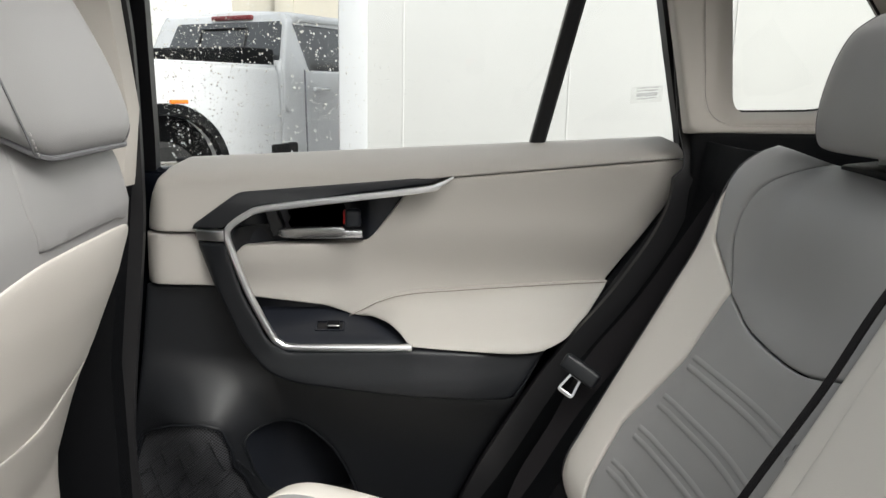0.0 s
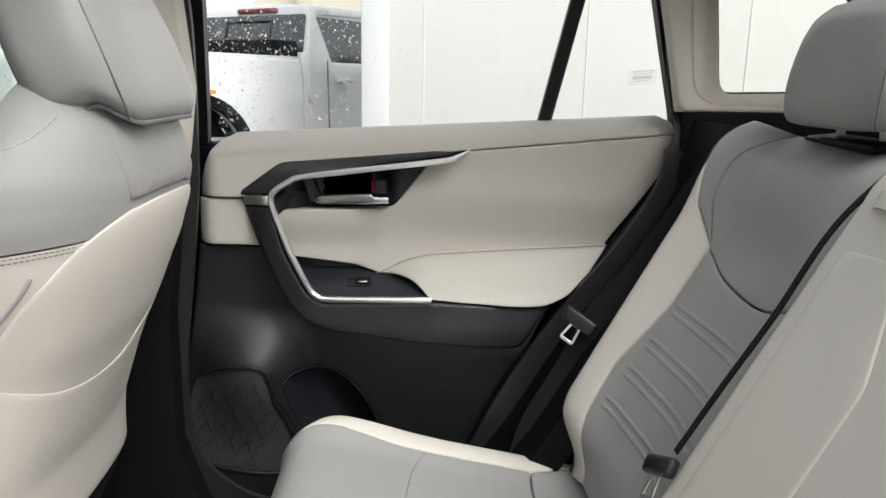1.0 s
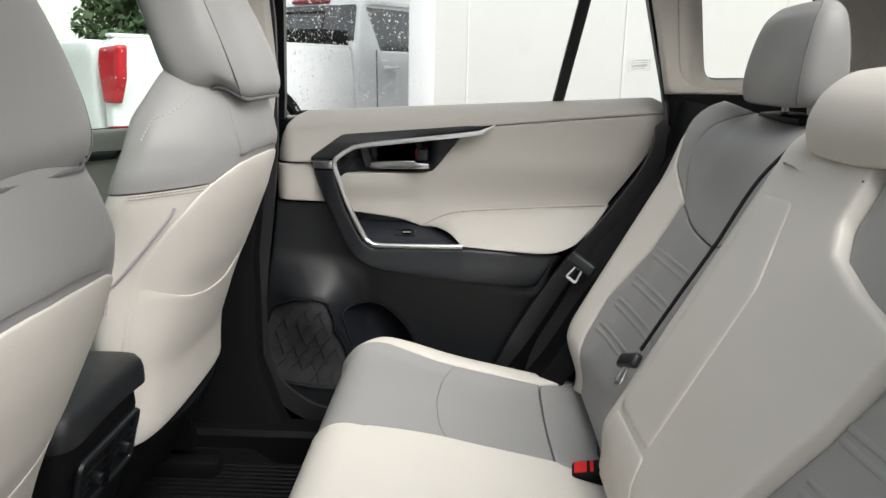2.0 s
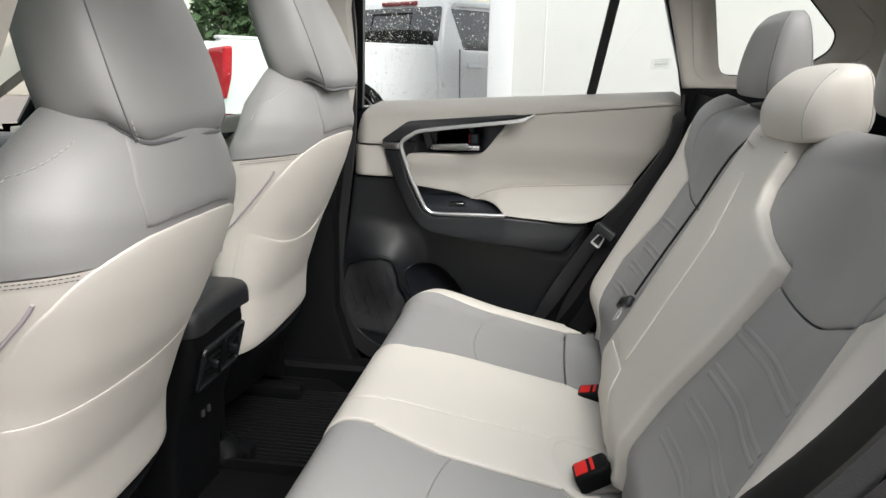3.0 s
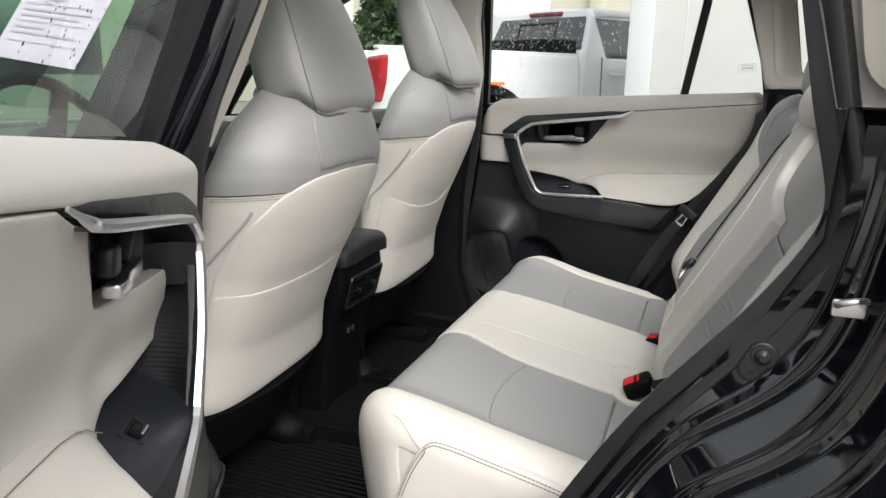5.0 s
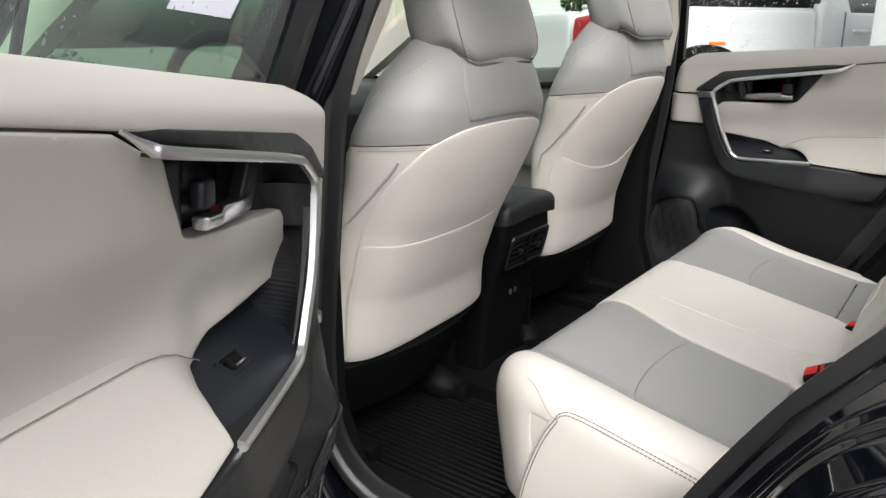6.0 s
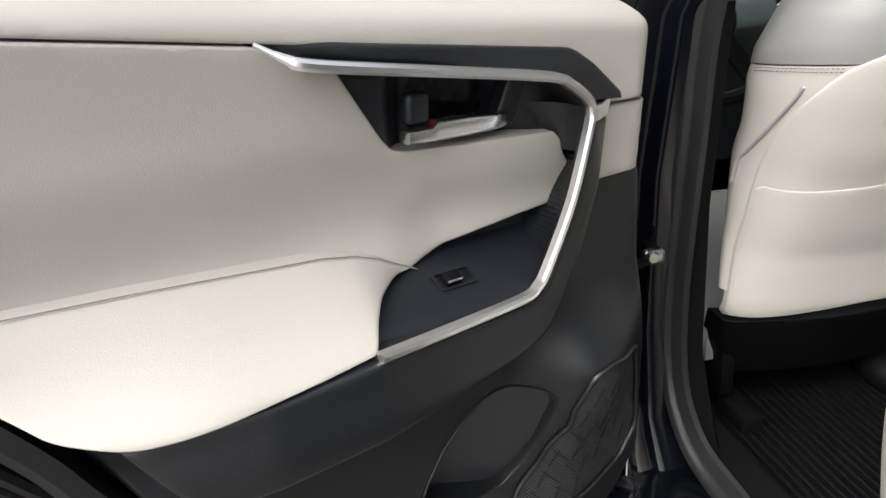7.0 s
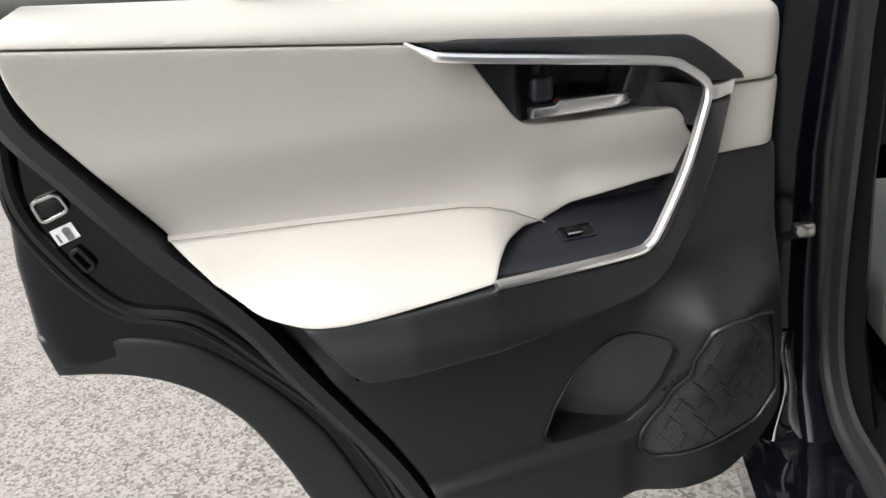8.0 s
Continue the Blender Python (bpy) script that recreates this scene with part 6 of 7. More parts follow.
# ---- floor mats ----
for sg in (-1, 1):
    mat_thing = thing("floor_mat", "black ribbed rubber floor mat with raised rim", "floor mat", "floor mats")
    loop = rounded([(-0.72, sg * 0.16), (-0.72, sg * 0.60), (-0.20, sg * 0.63), (-0.12, sg * 0.58), (-0.12, sg * 0.16)], 0.05)
    loop = [(p.x, p.y) for p in loop]
    part("mat_base", sheet(loop, lambda u, v, h: Vector((u, v, 0.318 + h)), 0.03, 0.01, 0.012), RUBBER, mat_thing)
    part("mat_rim", sweep([(x, y, 0.325) for x, y in dense(loop, 0.02)], [(-0.008, -0.008), (0.008, -0.008), (0.005, 0.028), (-0.005, 0.028)], (0, 0, 1), closed=True), RUBBER, mat_thing)
    for k in range(25):
        y = sg * (0.19 + 0.0165 * k)
        part("mat_rib", sweep([(-0.67, y, 0.318), (-0.16, y, 0.318)], [(-0.0048, 0), (0.0048, 0), (0.0032, 0.009), (0.0012, 0.0105), (-0.0012, 0.0105), (-0.0032, 0.009)], (0, 0, 1)), RUBBER, mat_thing)
    part("mat_hump", sweep(curve([(-0.70, sg * 0.20, 0.33), (-0.60, sg * 0.17, 0.36), (-0.52, sg * 0.20, 0.35), (-0.47, sg * 0.17, 0.33)], 8), disc(0.05, 16, 0.045), (0, 0, 1), scale=lambda f: 0.15 + 0.85 * math.sin(math.pi * (0.06 + 0.88 * f)) ** 0.5), BLACK, mat_thing)

# ---- dashboard, steering wheel, front doors ----
dash = thing("dashboard", "dark dashboard with screen and vents", "dashboard")
part("dash_top", sheet([(-1.62, -0.70), (-1.62, 0.70), (-1.16, 0.70), (-1.12, 0.2), (-1.12, -0.2), (-1.16, -0.70)], lambda u, v, h: Vector((u, v, 1.01 - 0.05 * smooth(-1.25, -1.12, u) + h)), 0.05, 0.03, 0.30), SOFT, dash)
part("screen", box((0.02, 0.22, 0.13), (-1.13, 0.02, 1.05), 0.006), DARKGLASS, dash, "upright dark display screen")
for y in (-0.62, 0.62):
    part("dash_vent", box((0.04, 0.10, 0.06), (-1.14, y, 0.90), 0.01), SILVER, dash)
wheel = thing("steering_wheel", "black leather steering wheel", "steering wheel")
wm = Matrix.Translation((-0.98, -0.37, 1.00)) @ pose(0, 0, 0, 0, 66, 0)
part("rim", sweep([wm @ Vector((0.185 * math.cos(t), 0.185 * math.sin(t), 0)) for t in np.linspace(0, 2 * math.pi, 40, endpoint=False)], disc(0.015, 8), wm.to_3x3() @ Vector((0, 0, 1)), closed=True), BLACK, wheel)
part("hub", lathe([(0.0, 0.02), (0.05, 0.018), (0.07, 0.0), (0.06, -0.04)], wm), BLACK, wheel)
for t in (0, 120, 240):
    part("spoke", sweep([wm @ Vector((0.05 * math.cos(radians(t + 30)), 0.05 * math.sin(radians(t + 30)), 0)), wm @ Vector((0.18 * math.cos(radians(t + 30)), 0.18 * math.sin(radians(t + 30)), 0))], strap(0.04, 0.012), wm.to_3x3() @ Vector((0, 0, 1))), BLACK, wheel)
part("column", sweep([wm @ Vector((0, 0, -0.03)), wm @ Vector((0, 0, -0.25))], disc(0.045, 12), (0, 1, 0)), BLACK, wheel)
for sg in (-1, 1):
    fd = thing("front_car_door", "closed front car door with beige inner trim", "car door", "front car doors")
    S = lambda u, v, h, sg=sg: Vector((u, sg * (0.70 - h), v))
    part("door_trim", sheet([(-1.36, 0.50), (-1.36, 1.02), (-0.64, 1.075), (-0.66, 0.50)], S, 0.05, 0.02, 0.04), BEIGE, fd, "beige vinyl door trim")
    part("rear_edge_trim", sheet([(-0.654, 0.50), (-0.634, 1.073), (-0.48, 1.085), (-0.50, 0.50)], S, 0.05, 0.012, 0.04), DOORBLACK, fd, "black trim along the door's rear edge")
    part("trim_wing", sheet([(-0.66, 1.03), (-1.0, 1.0), (-1.10, 0.94), (-1.05, 0.94), (-0.98, 0.97), (-0.68, 1.01)], S, 0.02, 0.004, 0.03, lambda u, v: 0.02), SOFT, fd)
    part("door_armrest", sheet([(-1.15, 0.74), (-1.10, 0.84), (-0.68, 0.86), (-0.70, 0.74)], S, 0.03, 0.02, 0.05, lambda u, v: 0.05), BEIGE, fd)
    part("door_skin", sheet([(-1.45, 0.36), (-1.45, 1.02), (-0.42, 1.09), (-0.40, 0.36)], lambda u, v, h, sg=sg: Vector((u, sg * (0.885 - 0.25 * max(0, v - 0.95) + h), v)), 0.06, 0.01, 0.06), PAINT, fd, "glossy black door skin")
    g = part("window_glass", sheet([(-1.40, 1.0), (-0.40, 1.07), (-0.30, 1.46), (-0.80, 1.46), (-1.20, 1.24)], lambda u, v, h, sg=sg: Vector((u, sg * (GLASS_Y(v) + 0.025), v)), 0.1, 0.001, 0.0), TINTGLASS if sg > 0 else DEEPGLASS, fd, "rain-spotted front side glass")
    g.visible_shadow = False
    part("window_frame", sweep([(-1.40, sg * 0.83, 1.02), (-1.20, sg * 0.76, 1.24), (-0.80, sg * 0.69, 1.46), (-0.30, sg * 0.69, 1.47)], disc(0.02, 8), (0, 0, 1)), RUBBER, fd)
    part("quarter_bar", sweep([(-1.16, sg * 0.83, 1.02), (-1.14, sg * 0.77, 1.24)], disc(0.012, 8), (0, 1, 0)), RUBBER, fd)
    mir = thing("door_mirror", "glossy black folding door mirror", "door mirror", "door mirrors")
    part("mirror_shell", box((0.10, 0.20, 0.15), (-1.28, sg * 1.0, 1.06), 0.035, None, 4), PAINT, mir)
    part("mirror_foot", box((0.06, 0.10, 0.03), (-1.28, sg * 0.88, 1.0), 0.01), BLACK, mir)
sheet_paper = thing("window_paper", "white printed paper behind the front side glass", "paper")
pl = lambda u, v, h: Vector((u, -(GLASS_Y(v) + 0.030 + h), v))
part("page", sheet([(-0.628, 1.214), (-0.462, 1.196), (-0.40, 1.33), (-0.56, 1.345)], pl, 0.05, 0.0005, 0.0008), PAGE, sheet_paper)
bm = bmesh.new()
corners = [Vector(p) for p in ((-0.628, 1.214), (-0.462, 1.196), (-0.40, 1.33), (-0.56, 1.345))]
for k in range(12):
    f = 0.20 + 0.062 * k + (0.03 if k > 0 else 0.0)
    q0, q1 = corners[0].lerp(corners[3], f), corners[1].lerp(corners[2], f)
    p, q = q0.lerp(q1, 0.09), q0.lerp(q1, (0.90, 0.84, 0.45, 0.90, 0.78, 0.90, 0.86, 0.50, 0.90, 0.80, 0.70, 0.55)[k])
    w = (q1 - q0).normalized()
    w = Vector((-w.y, w.x)) * (0.0016 if k % 3 else 0.0006)
    vs = [bm.verts.new(pl(c.x, c.y, 0.0016)) for c in (p - w, q - w, q + w, p + w)]
    bm.faces.new(vs)
part("print_lines", bm, PALEINK, sheet_paper)

# ---- rain drops and sticker on the right-hand glass ----


def rain(name, count, seed, region, place, sizes, label, fade=None):
    """Standing drops on a pane: low domes, many small and few large."""
    rnd = random.Random(seed)
    verts, faces = [], []
    dome = [(1.0, 0.0), (0.8, 0.20), (0.42, 0.32)]
    n = 7
    k = 0
    while k < count:
        u, v = rnd.uniform(*region[0]), rnd.uniform(*region[1])
        if fade and rnd.random() > fade(u, v):
            continue
        k += 1
        r = sizes[0] + (sizes[1] - sizes[0]) * rnd.random() ** 4
        tall = rnd.uniform(1.0, 1.5)
        i = len(verts)
        for q, h in dome:
            for j in range(n):
                t = 2 * math.pi * j / n
                verts.append(place(u + r * q * math.cos(t), v + r * tall * q * math.sin(t), h * r))
        verts.append(place(u, v, 0.35 * r))
        for a in range(2):
            for j in range(n):
                faces.append((i + a * n + j, i + a * n + (j + 1) % n, i + (a + 1) * n + (j + 1) % n, i + (a + 1) * n + j))
        for j in range(n):
            faces.append((i + 2 * n + j, i + 2 * n + (j + 1) % n, i + 3 * n))
    me = bpy.data.meshes.new(name)
    me.from_pydata(verts, [], faces)
    me.materials.append(DROPLET)
    for f in me.polygons:
        f.use_smooth = True
    ob = new(name, me)
    tagged(ob, label, "rain drops", kind="stuff")
    ob.visible_shadow = False
    return ob


def drop_material():
    m = bpy.data.materials.new("rain_drop")
    m.use_nodes = True
    b = m.node_tree.nodes["Principled BSDF"]
    b.inputs["Base Color"].default_value = (0.97, 0.98, 0.98, 1)
    b.inputs["Roughness"].default_value = 0.03
    b.inputs["IOR"].default_value = 1.33
    b.inputs["Transmission Weight"].default_value = 1.0
    return m


DROPLET = drop_material()
right_out = lambda u, v, h: Vector((u, GLASS_Y(v) + 0.006 + h, v))
rain("rain_drops", 4000, 5, ((-0.30, 0.29), (1.115, 1.46)), right_out, (0.0004, 0.0018), "small rain drops on the rear side glass", lambda u, v: 0.28 + 0.72 * smooth(0.12, -0.22, u))
rain("rain_drops", 110, 6, ((0.33, 0.48), (1.165, 1.44)), right_out, (0.0008, 0.0022), "few rain drops on the fixed side glass")
rain("rain_drops", 90, 7, ((0.66, 0.85), (1.24, 1.40)), lambda u, v, h: Vector((u, 0.81 - 0.30 * (v - 1.16) + h, v)), (0.0008, 0.0024), "rain drops on the quarter glass")
rain("rain_drops", 1400, 8, ((-1.10, -0.42), (1.08, 1.40)), lambda u, v, h: Vector((u, GLASS_Y(v) + 0.032 + h, v)), (0.0006, 0.0020), "rain drops on the front side glass")
rain("rain_drops", 500, 9, ((-0.95, -0.42), (1.06, 1.40)), lambda u, v, h: Vector((u, -(GLASS_Y(v) + 0.032 + h), v)), (0.0008, 0.0026), "rain drops on the driver's side glass")
rain("rain_drops", 420, 10, ((-0.26, 0.29), (1.12, 1.40)), lambda u, v, h: LP(u, GLASS_Y(v) + 0.006 + h, v), (0.0008, 0.0022), "rain drops on the open door's glass")


def jamb_drops(count, seed):
    """Standing drops on the wet outer lip of the open door's jamb."""
    rnd = random.Random(seed)
    verts, faces = [], []
    rows, cols = len(jamb_net), len(jamb_net[0])
    for _ in range(count):
        i, j = rnd.randrange(int(rows * 0.25), int(rows * 0.8)), rnd.randrange(int(cols * 0.62), cols - 2)
        p = jamb_net[i][j].lerp(jamb_net[i + 1][j + 1], rnd.random())
        a, b = (jamb_net[i + 1][j] - jamb_net[i][j]).normalized(), (jamb_net[i][j + 1] - jamb_net[i][j]).normalized()
        up = a.cross(b).normalized()
        up = up if up.y < 0 else -up
        b = up.cross(a)
        r = 0.0008 + 0.0022 * rnd.random() ** 3
        k, n = len(verts), 8
        for q, h in ((1.0, -0.1), (0.85, 0.35), (0.45, 0.62)):
            verts += [p + a * (r * q * math.cos(2 * math.pi * c / n)) + b * (r * q * math.sin(2 * math.pi * c / n)) + up * (h * r) for c in range(n)]
        verts.append(p + up * (0.7 * r))
        for ring in range(2):
            faces += [(k + ring * n + c, k + ring * n + (c + 1) % n, k + (ring + 1) * n + (c + 1) % n, k + (ring + 1) * n + c) for c in range(n)]
        faces += [(k + 2 * n + c, k + 2 * n + (c + 1) % n, k + 3 * n) for c in range(n)]
    me = bpy.data.meshes.new("rain_drops")
    me.from_pydata(verts, [], faces)
    me.materials.append(DROPLET)
    for f in me.polygons:
        f.use_smooth = True
    return tagged(new("rain_drops", me), "small rain drops on the glossy black door jamb", "rain drops", kind="stuff")


jamb_drops(110, 12)
sticker = thing("glass_sticker", "small pale printed sticker on side glass", "sticker")
inner = lambda u, v, h: Vector((u, GLASS_Y(v) - 0.006 - h, v))
part("film", sheet(rounded([(0.448, 1.219), (0.499, 1.223), (0.497, 1.249), (0.446, 1.245)], 0.002), inner, 0.02, 0.0003, 0.0006), STICKER, sticker)
for k, (w, hgt, mt) in enumerate(((0.036, 0.002, INKPALE), (0.034, 0.002, INKPALE), (0.034, 0.006, INKBLUE), (0.028, 0.002, INKPALE))):
    v = 1.2435 - (0.0, 0.0045, 0.011, 0.017)[k]
    part("print_bar", sheet([(0.4725 - w / 2, v - hgt / 2), (0.4725 + w / 2, v - hgt / 2 + 0.003), (0.4725 + w / 2, v + hgt / 2 + 0.003), (0.4725 - w / 2, v + hgt / 2)], lambda a, b, h: inner(a, b, 0.0012 + h), 0.02, 0.0002, 0.0003), mt, sticker)

# ---- outside ----
ground = part("ground", sheet([(-60, -60), (60, -60), (60, 60), (-60, 60)], lambda u, v, h: Vector((u, v, h)), 8, 0.01, 0.0), ASPHALT)
tagged(ground, "light grey asphalt with exposed aggregate", "ground", kind="structure")
trailer = thing("box_trailer", "tall white box trailer parked beside the car", "trailer")
part("side_wall", box((9.0, 1.5, 3.2), (4.14, 5.75, 2.25), 0.03), PANELWHITE, trailer, "smooth white side wall")
part("corner_post", box((0.20, 0.02, 3.15), (-0.255, 4.992, 2.25), 0.008), WHITEPAINT, trailer)
part("base_rail", box((9.0, 1.4, 0.12), (4.14, 5.75, 0.60), 0.02), STEEL, trailer)
for x in (0.6, 5.4, 6.5):
    for y in (5.15, 6.35):
        axle = Matrix.Translation((x, y, 0.40 if x > 1 else 0.29)) @ pose(0, 0, 0, 90)
        if x > 1:
            part("trailer_wheel", lathe([(0.0, -0.10), (0.30, -0.10), (0.40, -0.07), (0.40, 0.07), (0.30, 0.10), (0.0, 0.08)], axle, 24), TYRE, trailer, "black tyre")
        else:
            part("landing_leg", box((0.10, 0.10, 0.58), (x, y, 0.29), 0.01), STEEL, trailer)
for k in range(7):
    part("panel_seam", box((0.012, 0.006, 3.1), (0.10 + 1.2 * k, 4.998, 2.25), 0.002), PANELWHITE, trailer)


def pickup():
    t = thing("pickup_truck", "white pickup truck with dark glass, wet", "pickup truck")
    # x forward from the tail, y to its left, z up
    m = Matrix.Translation((-2.4, 4.3, 0)) @ pose(0, 0, 0, 0, 0, 55.7)
    V = lambda x, y, z: m @ Vector((x, y, z))
    side = lambda u, v, h: V(u, -h, v)
    arch = [(1.24 + 0.54 * math.cos(a), 0.52 + 0.50 * math.sin(a)) for a in np.linspace(0, math.pi, 18)]
    bedside = [(0.0, 0.66), (0.0, 1.30), (0.08, 1.385), (2.50, 1.395), (2.50, 0.58)] + arch
    part("bed_side", sheet(bedside, side, 0.08, 0.03, 0.06, lambda u, v: 0.03 * smooth(1.33, 1.0, v)), WHITEPAINT, t)
    cab = [(2.52, 0.55), (2.52, 1.42), (2.60, 1.50), (2.66, 1.80), (2.78, 1.89), (4.5, 1.90), (5.2, 1.40), (6.3, 1.33), (6.4, 0.6), (5.9, 0.5)]
    part("cab_side", sheet(cab, lambda u, v, h: V(u, -h + 0.24 * max(0, v - 1.38), v), 0.12, 0.03, 0.06, holes=([(2.92, 1.375), (2.81, 1.78), (2.83, 1.80), (3.75, 1.82), (3.75, 1.375)], [(3.88, 1.40), (3.88, 1.81), (4.4, 1.80), (4.85, 1.42)])), WHITEPAINT, t)
    for q in ([(2.91, 1.365), (2.80, 1.81), (3.76, 1.83), (3.76, 1.365)], [(3.87, 1.39), (3.87, 1.82), (4.4, 1.81), (4.87, 1.41)]):
        part("side_window", sheet(q, lambda u, v, h: V(u, 0.03 - h + 0.24 * max(0, v - 1.38), v), 0.2, 0.005, 0.0), DARKGLASS, t, "dark side window")
    part("roof", sheet([(2.70, 0.12), (2.70, 1.72), (4.5, 1.72), (4.5, 0.12)], lambda u, v, h: V(u, v, 1.885 + 0.03 * math.sin(math.pi * (v - 0.12) / 1.6) + h), 0.15, 0.05, 0.05), WHITEPAINT, t)
    rear = lambda u, v, h: V(2.55 + 0.28 * max(0, v - 1.40) - h, u, v)
    part("cab_back", sheet([(-0.01, 1.0), (-0.01, 1.44), (0.05, 1.80), (0.14, 1.88), (1.70, 1.88), (1.86, 1.44), (1.86, 1.0)], rear, 0.1, 0.03, 0.05), WHITEPAINT, t)
    w = part("rear_window", sheet(rounded([(0.04, 1.40), (0.09, 1.80), (1.46, 1.80), (1.60, 1.40)], 0.04), rear, 0.15, 0.005, 0.0, lambda u, v: 0.012), DARKGLASS, t, "dark rear window")
    part("slider_frame", sweep([rear(*p, 0.018) for p in dense([(0.50, 1.45), (0.50, 1.74), (1.10, 1.74), (1.10, 1.45)], 0.1)], disc(0.012, 5), m.to_3x3() @ Vector((-1, 0, 0)), closed=True), RUBBER, w)
    part("brake_lamp", box((0.05, 0.52, 0.045), (2.66, 0.72, 1.842), 0.015, m), DULLRED, t, "red high brake lamp")
    part("tonneau_box", box((0.40, 1.75, 0.16), (2.30, 0.92, 1.47), 0.03, m), BLACK, t, "black box across the bed")
    part("bed_rail", box((2.4, 0.08, 0.03), (1.25, 0.05, 1.395), 0.012, m), WHITEPAINT, t)
    part("bed_rail", box((2.4, 0.08, 0.03), (1.25, 1.85, 1.395), 0.012, m), WHITEPAINT, t)
    part("tailgate", sheet([(0.18, 0.72), (0.18, 1.36), (1.82, 1.36), (1.82, 0.72)], lambda u, v, h: V(0.0 - h, u, v), 0.1, 0.03, 0.06), WHITEPAINT, t)
    bm = bmesh.new()
    for k in range(3):
        box((0.012, 0.13, 0.13), (-0.012, 0.84 + 0.16 * k, 1.12), 0.02, m, bm=bm)
    part("badge", bm, REDLENS, t, "red tailgate badge shapes")
    for y in (0.02, 1.98):
        part("tail_lamp", sheet(rounded([(-0.09, 0.93), (-0.13, 1.18), (-0.10, 1.31), (0.15, 1.33), (0.12, 1.10), (0.04, 0.93)], 0.03), (lambda u, v, h: V(-0.02 - h, -0.03 - u, v)) if y < 1 else (lambda u, v, h: V(-0.02 - h, 1.91 - u, v)), 0.04, 0.02, 0.05), REDLENS, t, "red tail lamp")
    part("bumper", box((0.22, 1.98, 0.20), (-0.06, 1.0, 0.60), 0.05, m, 4), STEEL, t, "bright rear bumper")
    part("side_step", box((1.9, 0.14, 0.07), (4.0, -0.06, 0.50), 0.02, m), BLACK, t)
    part("mud_flap", box((0.36, 0.05, 0.14), (2.52, -0.01, 0.66), 0.02, m), BLACK, t)
    part("door_handle", box((0.22, 0.04, 0.035), (3.03, -0.045, 1.205), 0.012, m), WHITEPAINT, t)
    part("door_gap", sweep([side(2.82, 0.60, 0.033), side(2.80, 1.38, 0.033)], disc(0.008, 5), m.to_3x3() @ Vector((0, -1, 0))), INK, t)
    part("arch_flare", sweep([side(1.24 + 0.56 * math.cos(a), 0.52 + 0.52 * math.sin(a), 0.03) for a in np.linspace(0, math.pi, 20)], [(-0.04, -0.02), (0.05, -0.02), (0.05, 0.03), (-0.03, 0.04)], m.to_3x3() @ Vector((0, -1, 0))), BLACK, t, "black wheel arch flare")
    part("side_marker", box((0.16, 0.03, 0.03), (1.33, -0.08, 1.10), 0.008, m), ORANGE, t, "orange side marker lamp")
    for x in (1.24, 5.3):
        for y in (0.14, 1.74):
            wm2 = m @ Matrix.Translation((x, y, 0.40)) @ pose(0, 0, 0, 90)
            wh = part("wheel", lathe([(0.0, 0.10), (0.20, 0.08), (0.24, 0.12), (0.36, 0.13), (0.40, 0.09), (0.40, -0.09), (0.36, -0.13), (0.0, -0.13)], wm2, 28), TYRE, t, "black tyre")
            part("rim", lathe([(0.0, 0.125), (0.08, 0.12), (0.22, 0.10), (0.25, 0.125), (0.25, -0.05)], wm2, 20), SILVER, wh)
    part("chassis", box((5.4, 1.5, 0.5), (3.2, 0.93, 0.75), 0.05, m), BLACK, t)
    part("bonnet", box((1.3, 1.8, 0.25), (5.6, 0.93, 1.22), 0.08, m), WHITEPAINT, t)
    return t


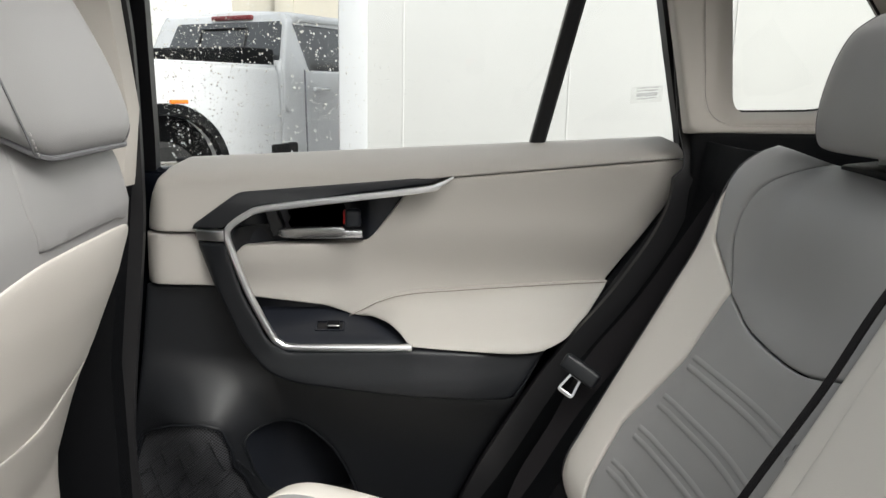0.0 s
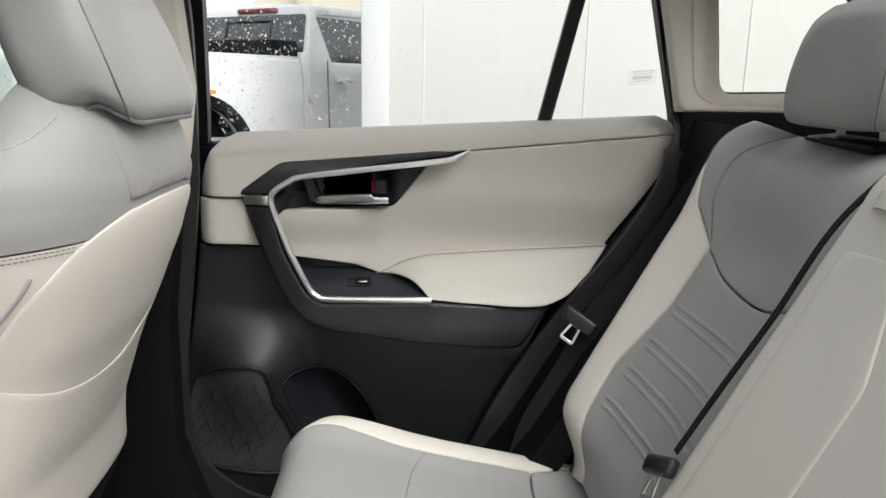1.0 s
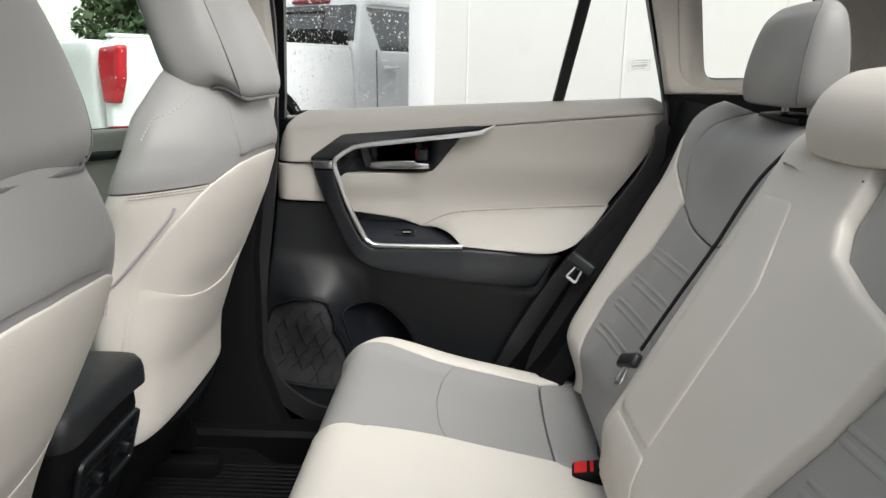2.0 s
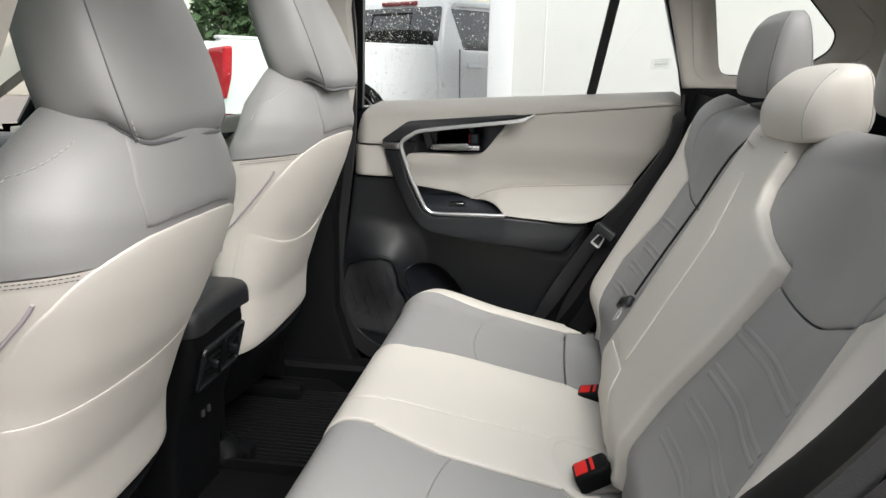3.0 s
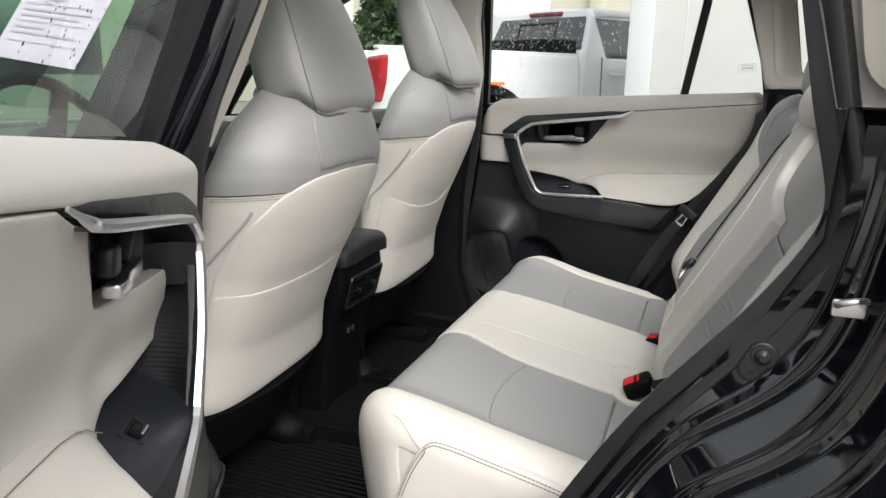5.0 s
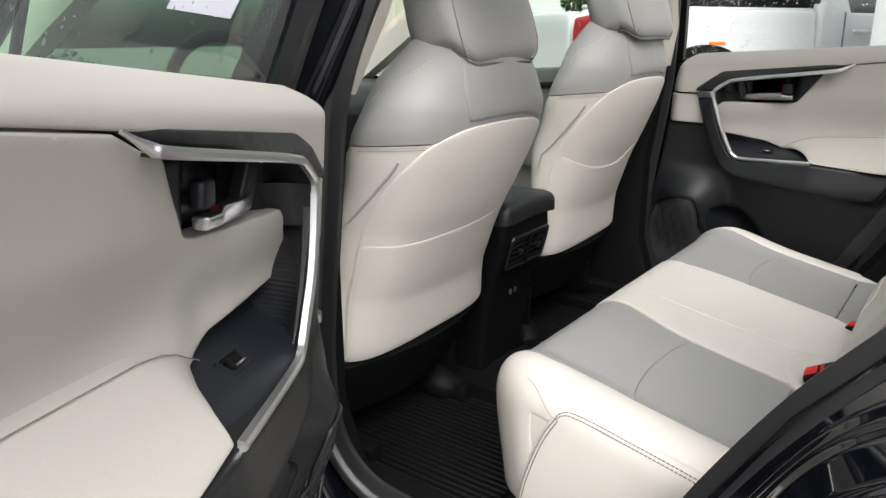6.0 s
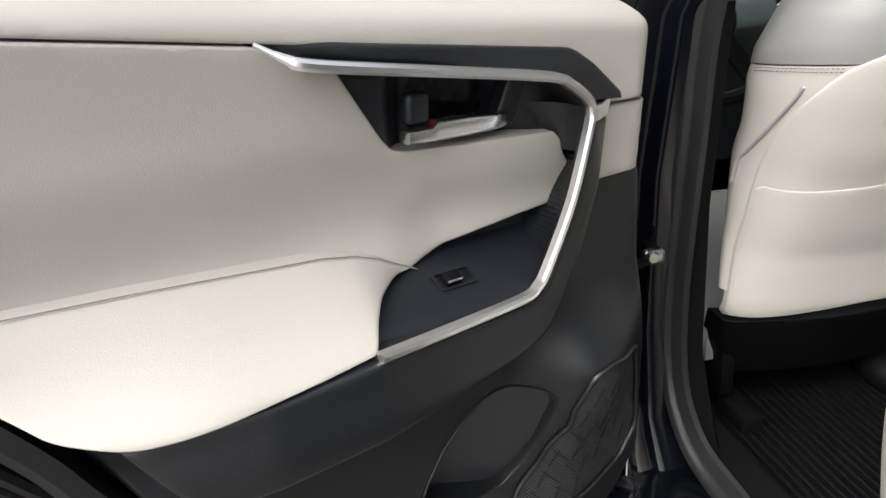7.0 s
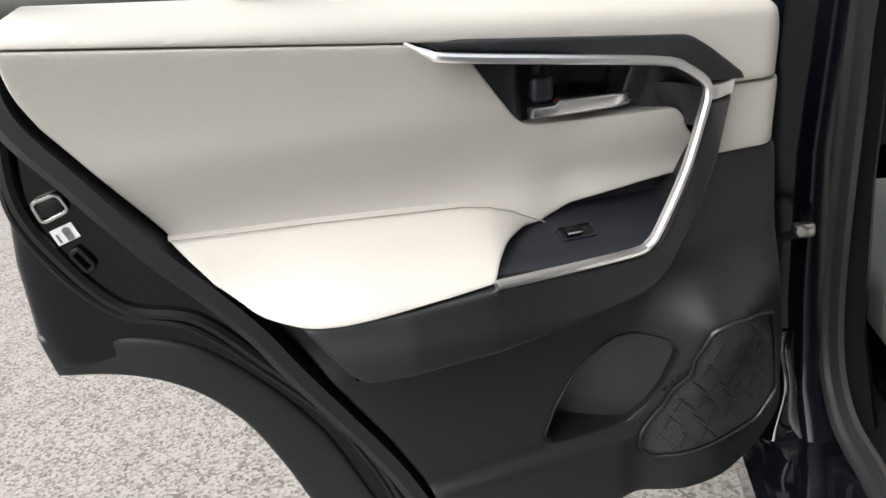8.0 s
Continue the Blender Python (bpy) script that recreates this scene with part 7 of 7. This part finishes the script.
pickup()
building = thing("building", "beige stucco building with pale garage door", "building")
part("wall", box((26, 3, 7), (-8, 22, 3.5), 0.05), STUCCO, building)
part("garage_door", box((3.6, 0.12, 3.4), (-6.2, 20.46, 1.7), 0.03), PANELWHITE, building)
part("garage_door", box((3.6, 0.12, 3.4), (-12.5, 20.46, 1.7), 0.03), PANELWHITE, building)
for k in range(4):
    part("pilaster", box((0.5, 0.25, 7), (-18 + 5.0 * k, 20.42, 3.5), 0.03), STUCCO, building)


def conifer(x, y, h, r, seed, label):
    t = thing("tree", label, "tree", "trees behind the lot")
    rnd = random.Random(seed)
    part("trunk", sweep([(x, y, 0), (x + 0.1, y, h * 0.5), (x, y, h * 0.97)], disc(0.22, 8), (0, 1, 0), scale=lambda f: 1 - 0.9 * f), BARK, t)
    verts, faces = [], []
    for k in range(6500):
        f = rnd.random() ** 0.8
        z = h * (0.12 + 0.88 * f)
        reach = r * (1 - f) ** 0.8 * (0.75 + 0.25 * math.sin(9 * f * math.pi)) + 0.1
        a = rnd.uniform(0, 2 * math.pi)
        q = reach * (0.35 + 0.65 * rnd.random())
        c = Vector((x + q * math.cos(a), y + q * math.sin(a), z - 0.25 * q))
        s = rnd.uniform(0.05, 0.15)
        u = Vector((rnd.gauss(0, 1), rnd.gauss(0, 1), rnd.gauss(0, 0.6))).normalized() * s
        w = Vector((rnd.gauss(0, 1), rnd.gauss(0, 1), rnd.gauss(0, 1))).cross(u).normalized() * s * 0.5
        i = len(verts)
        verts += [c - u, c + w, c + u, c - w]
        faces.append((i, i + 1, i + 2, i + 3))
    me = bpy.data.meshes.new("crown")
    me.from_pydata(verts, [], faces)
    me.materials.append(LEAF)
    ob = new("crown", me)
    ob.parent = t
    tagged(ob, kind="stuff")
    return t


for i, (x, y, h, r) in enumerate(((-5.8, 14.0, 5.0, 1.1), (-7.0, 14.6, 6.0, 1.1), (-18.0, -9.0, 4.0, 2.4), (-24.0, 9.0, 6.0, 3.0))):
    conifer(x, y, h, r, i, "green conifer behind the parking lot")
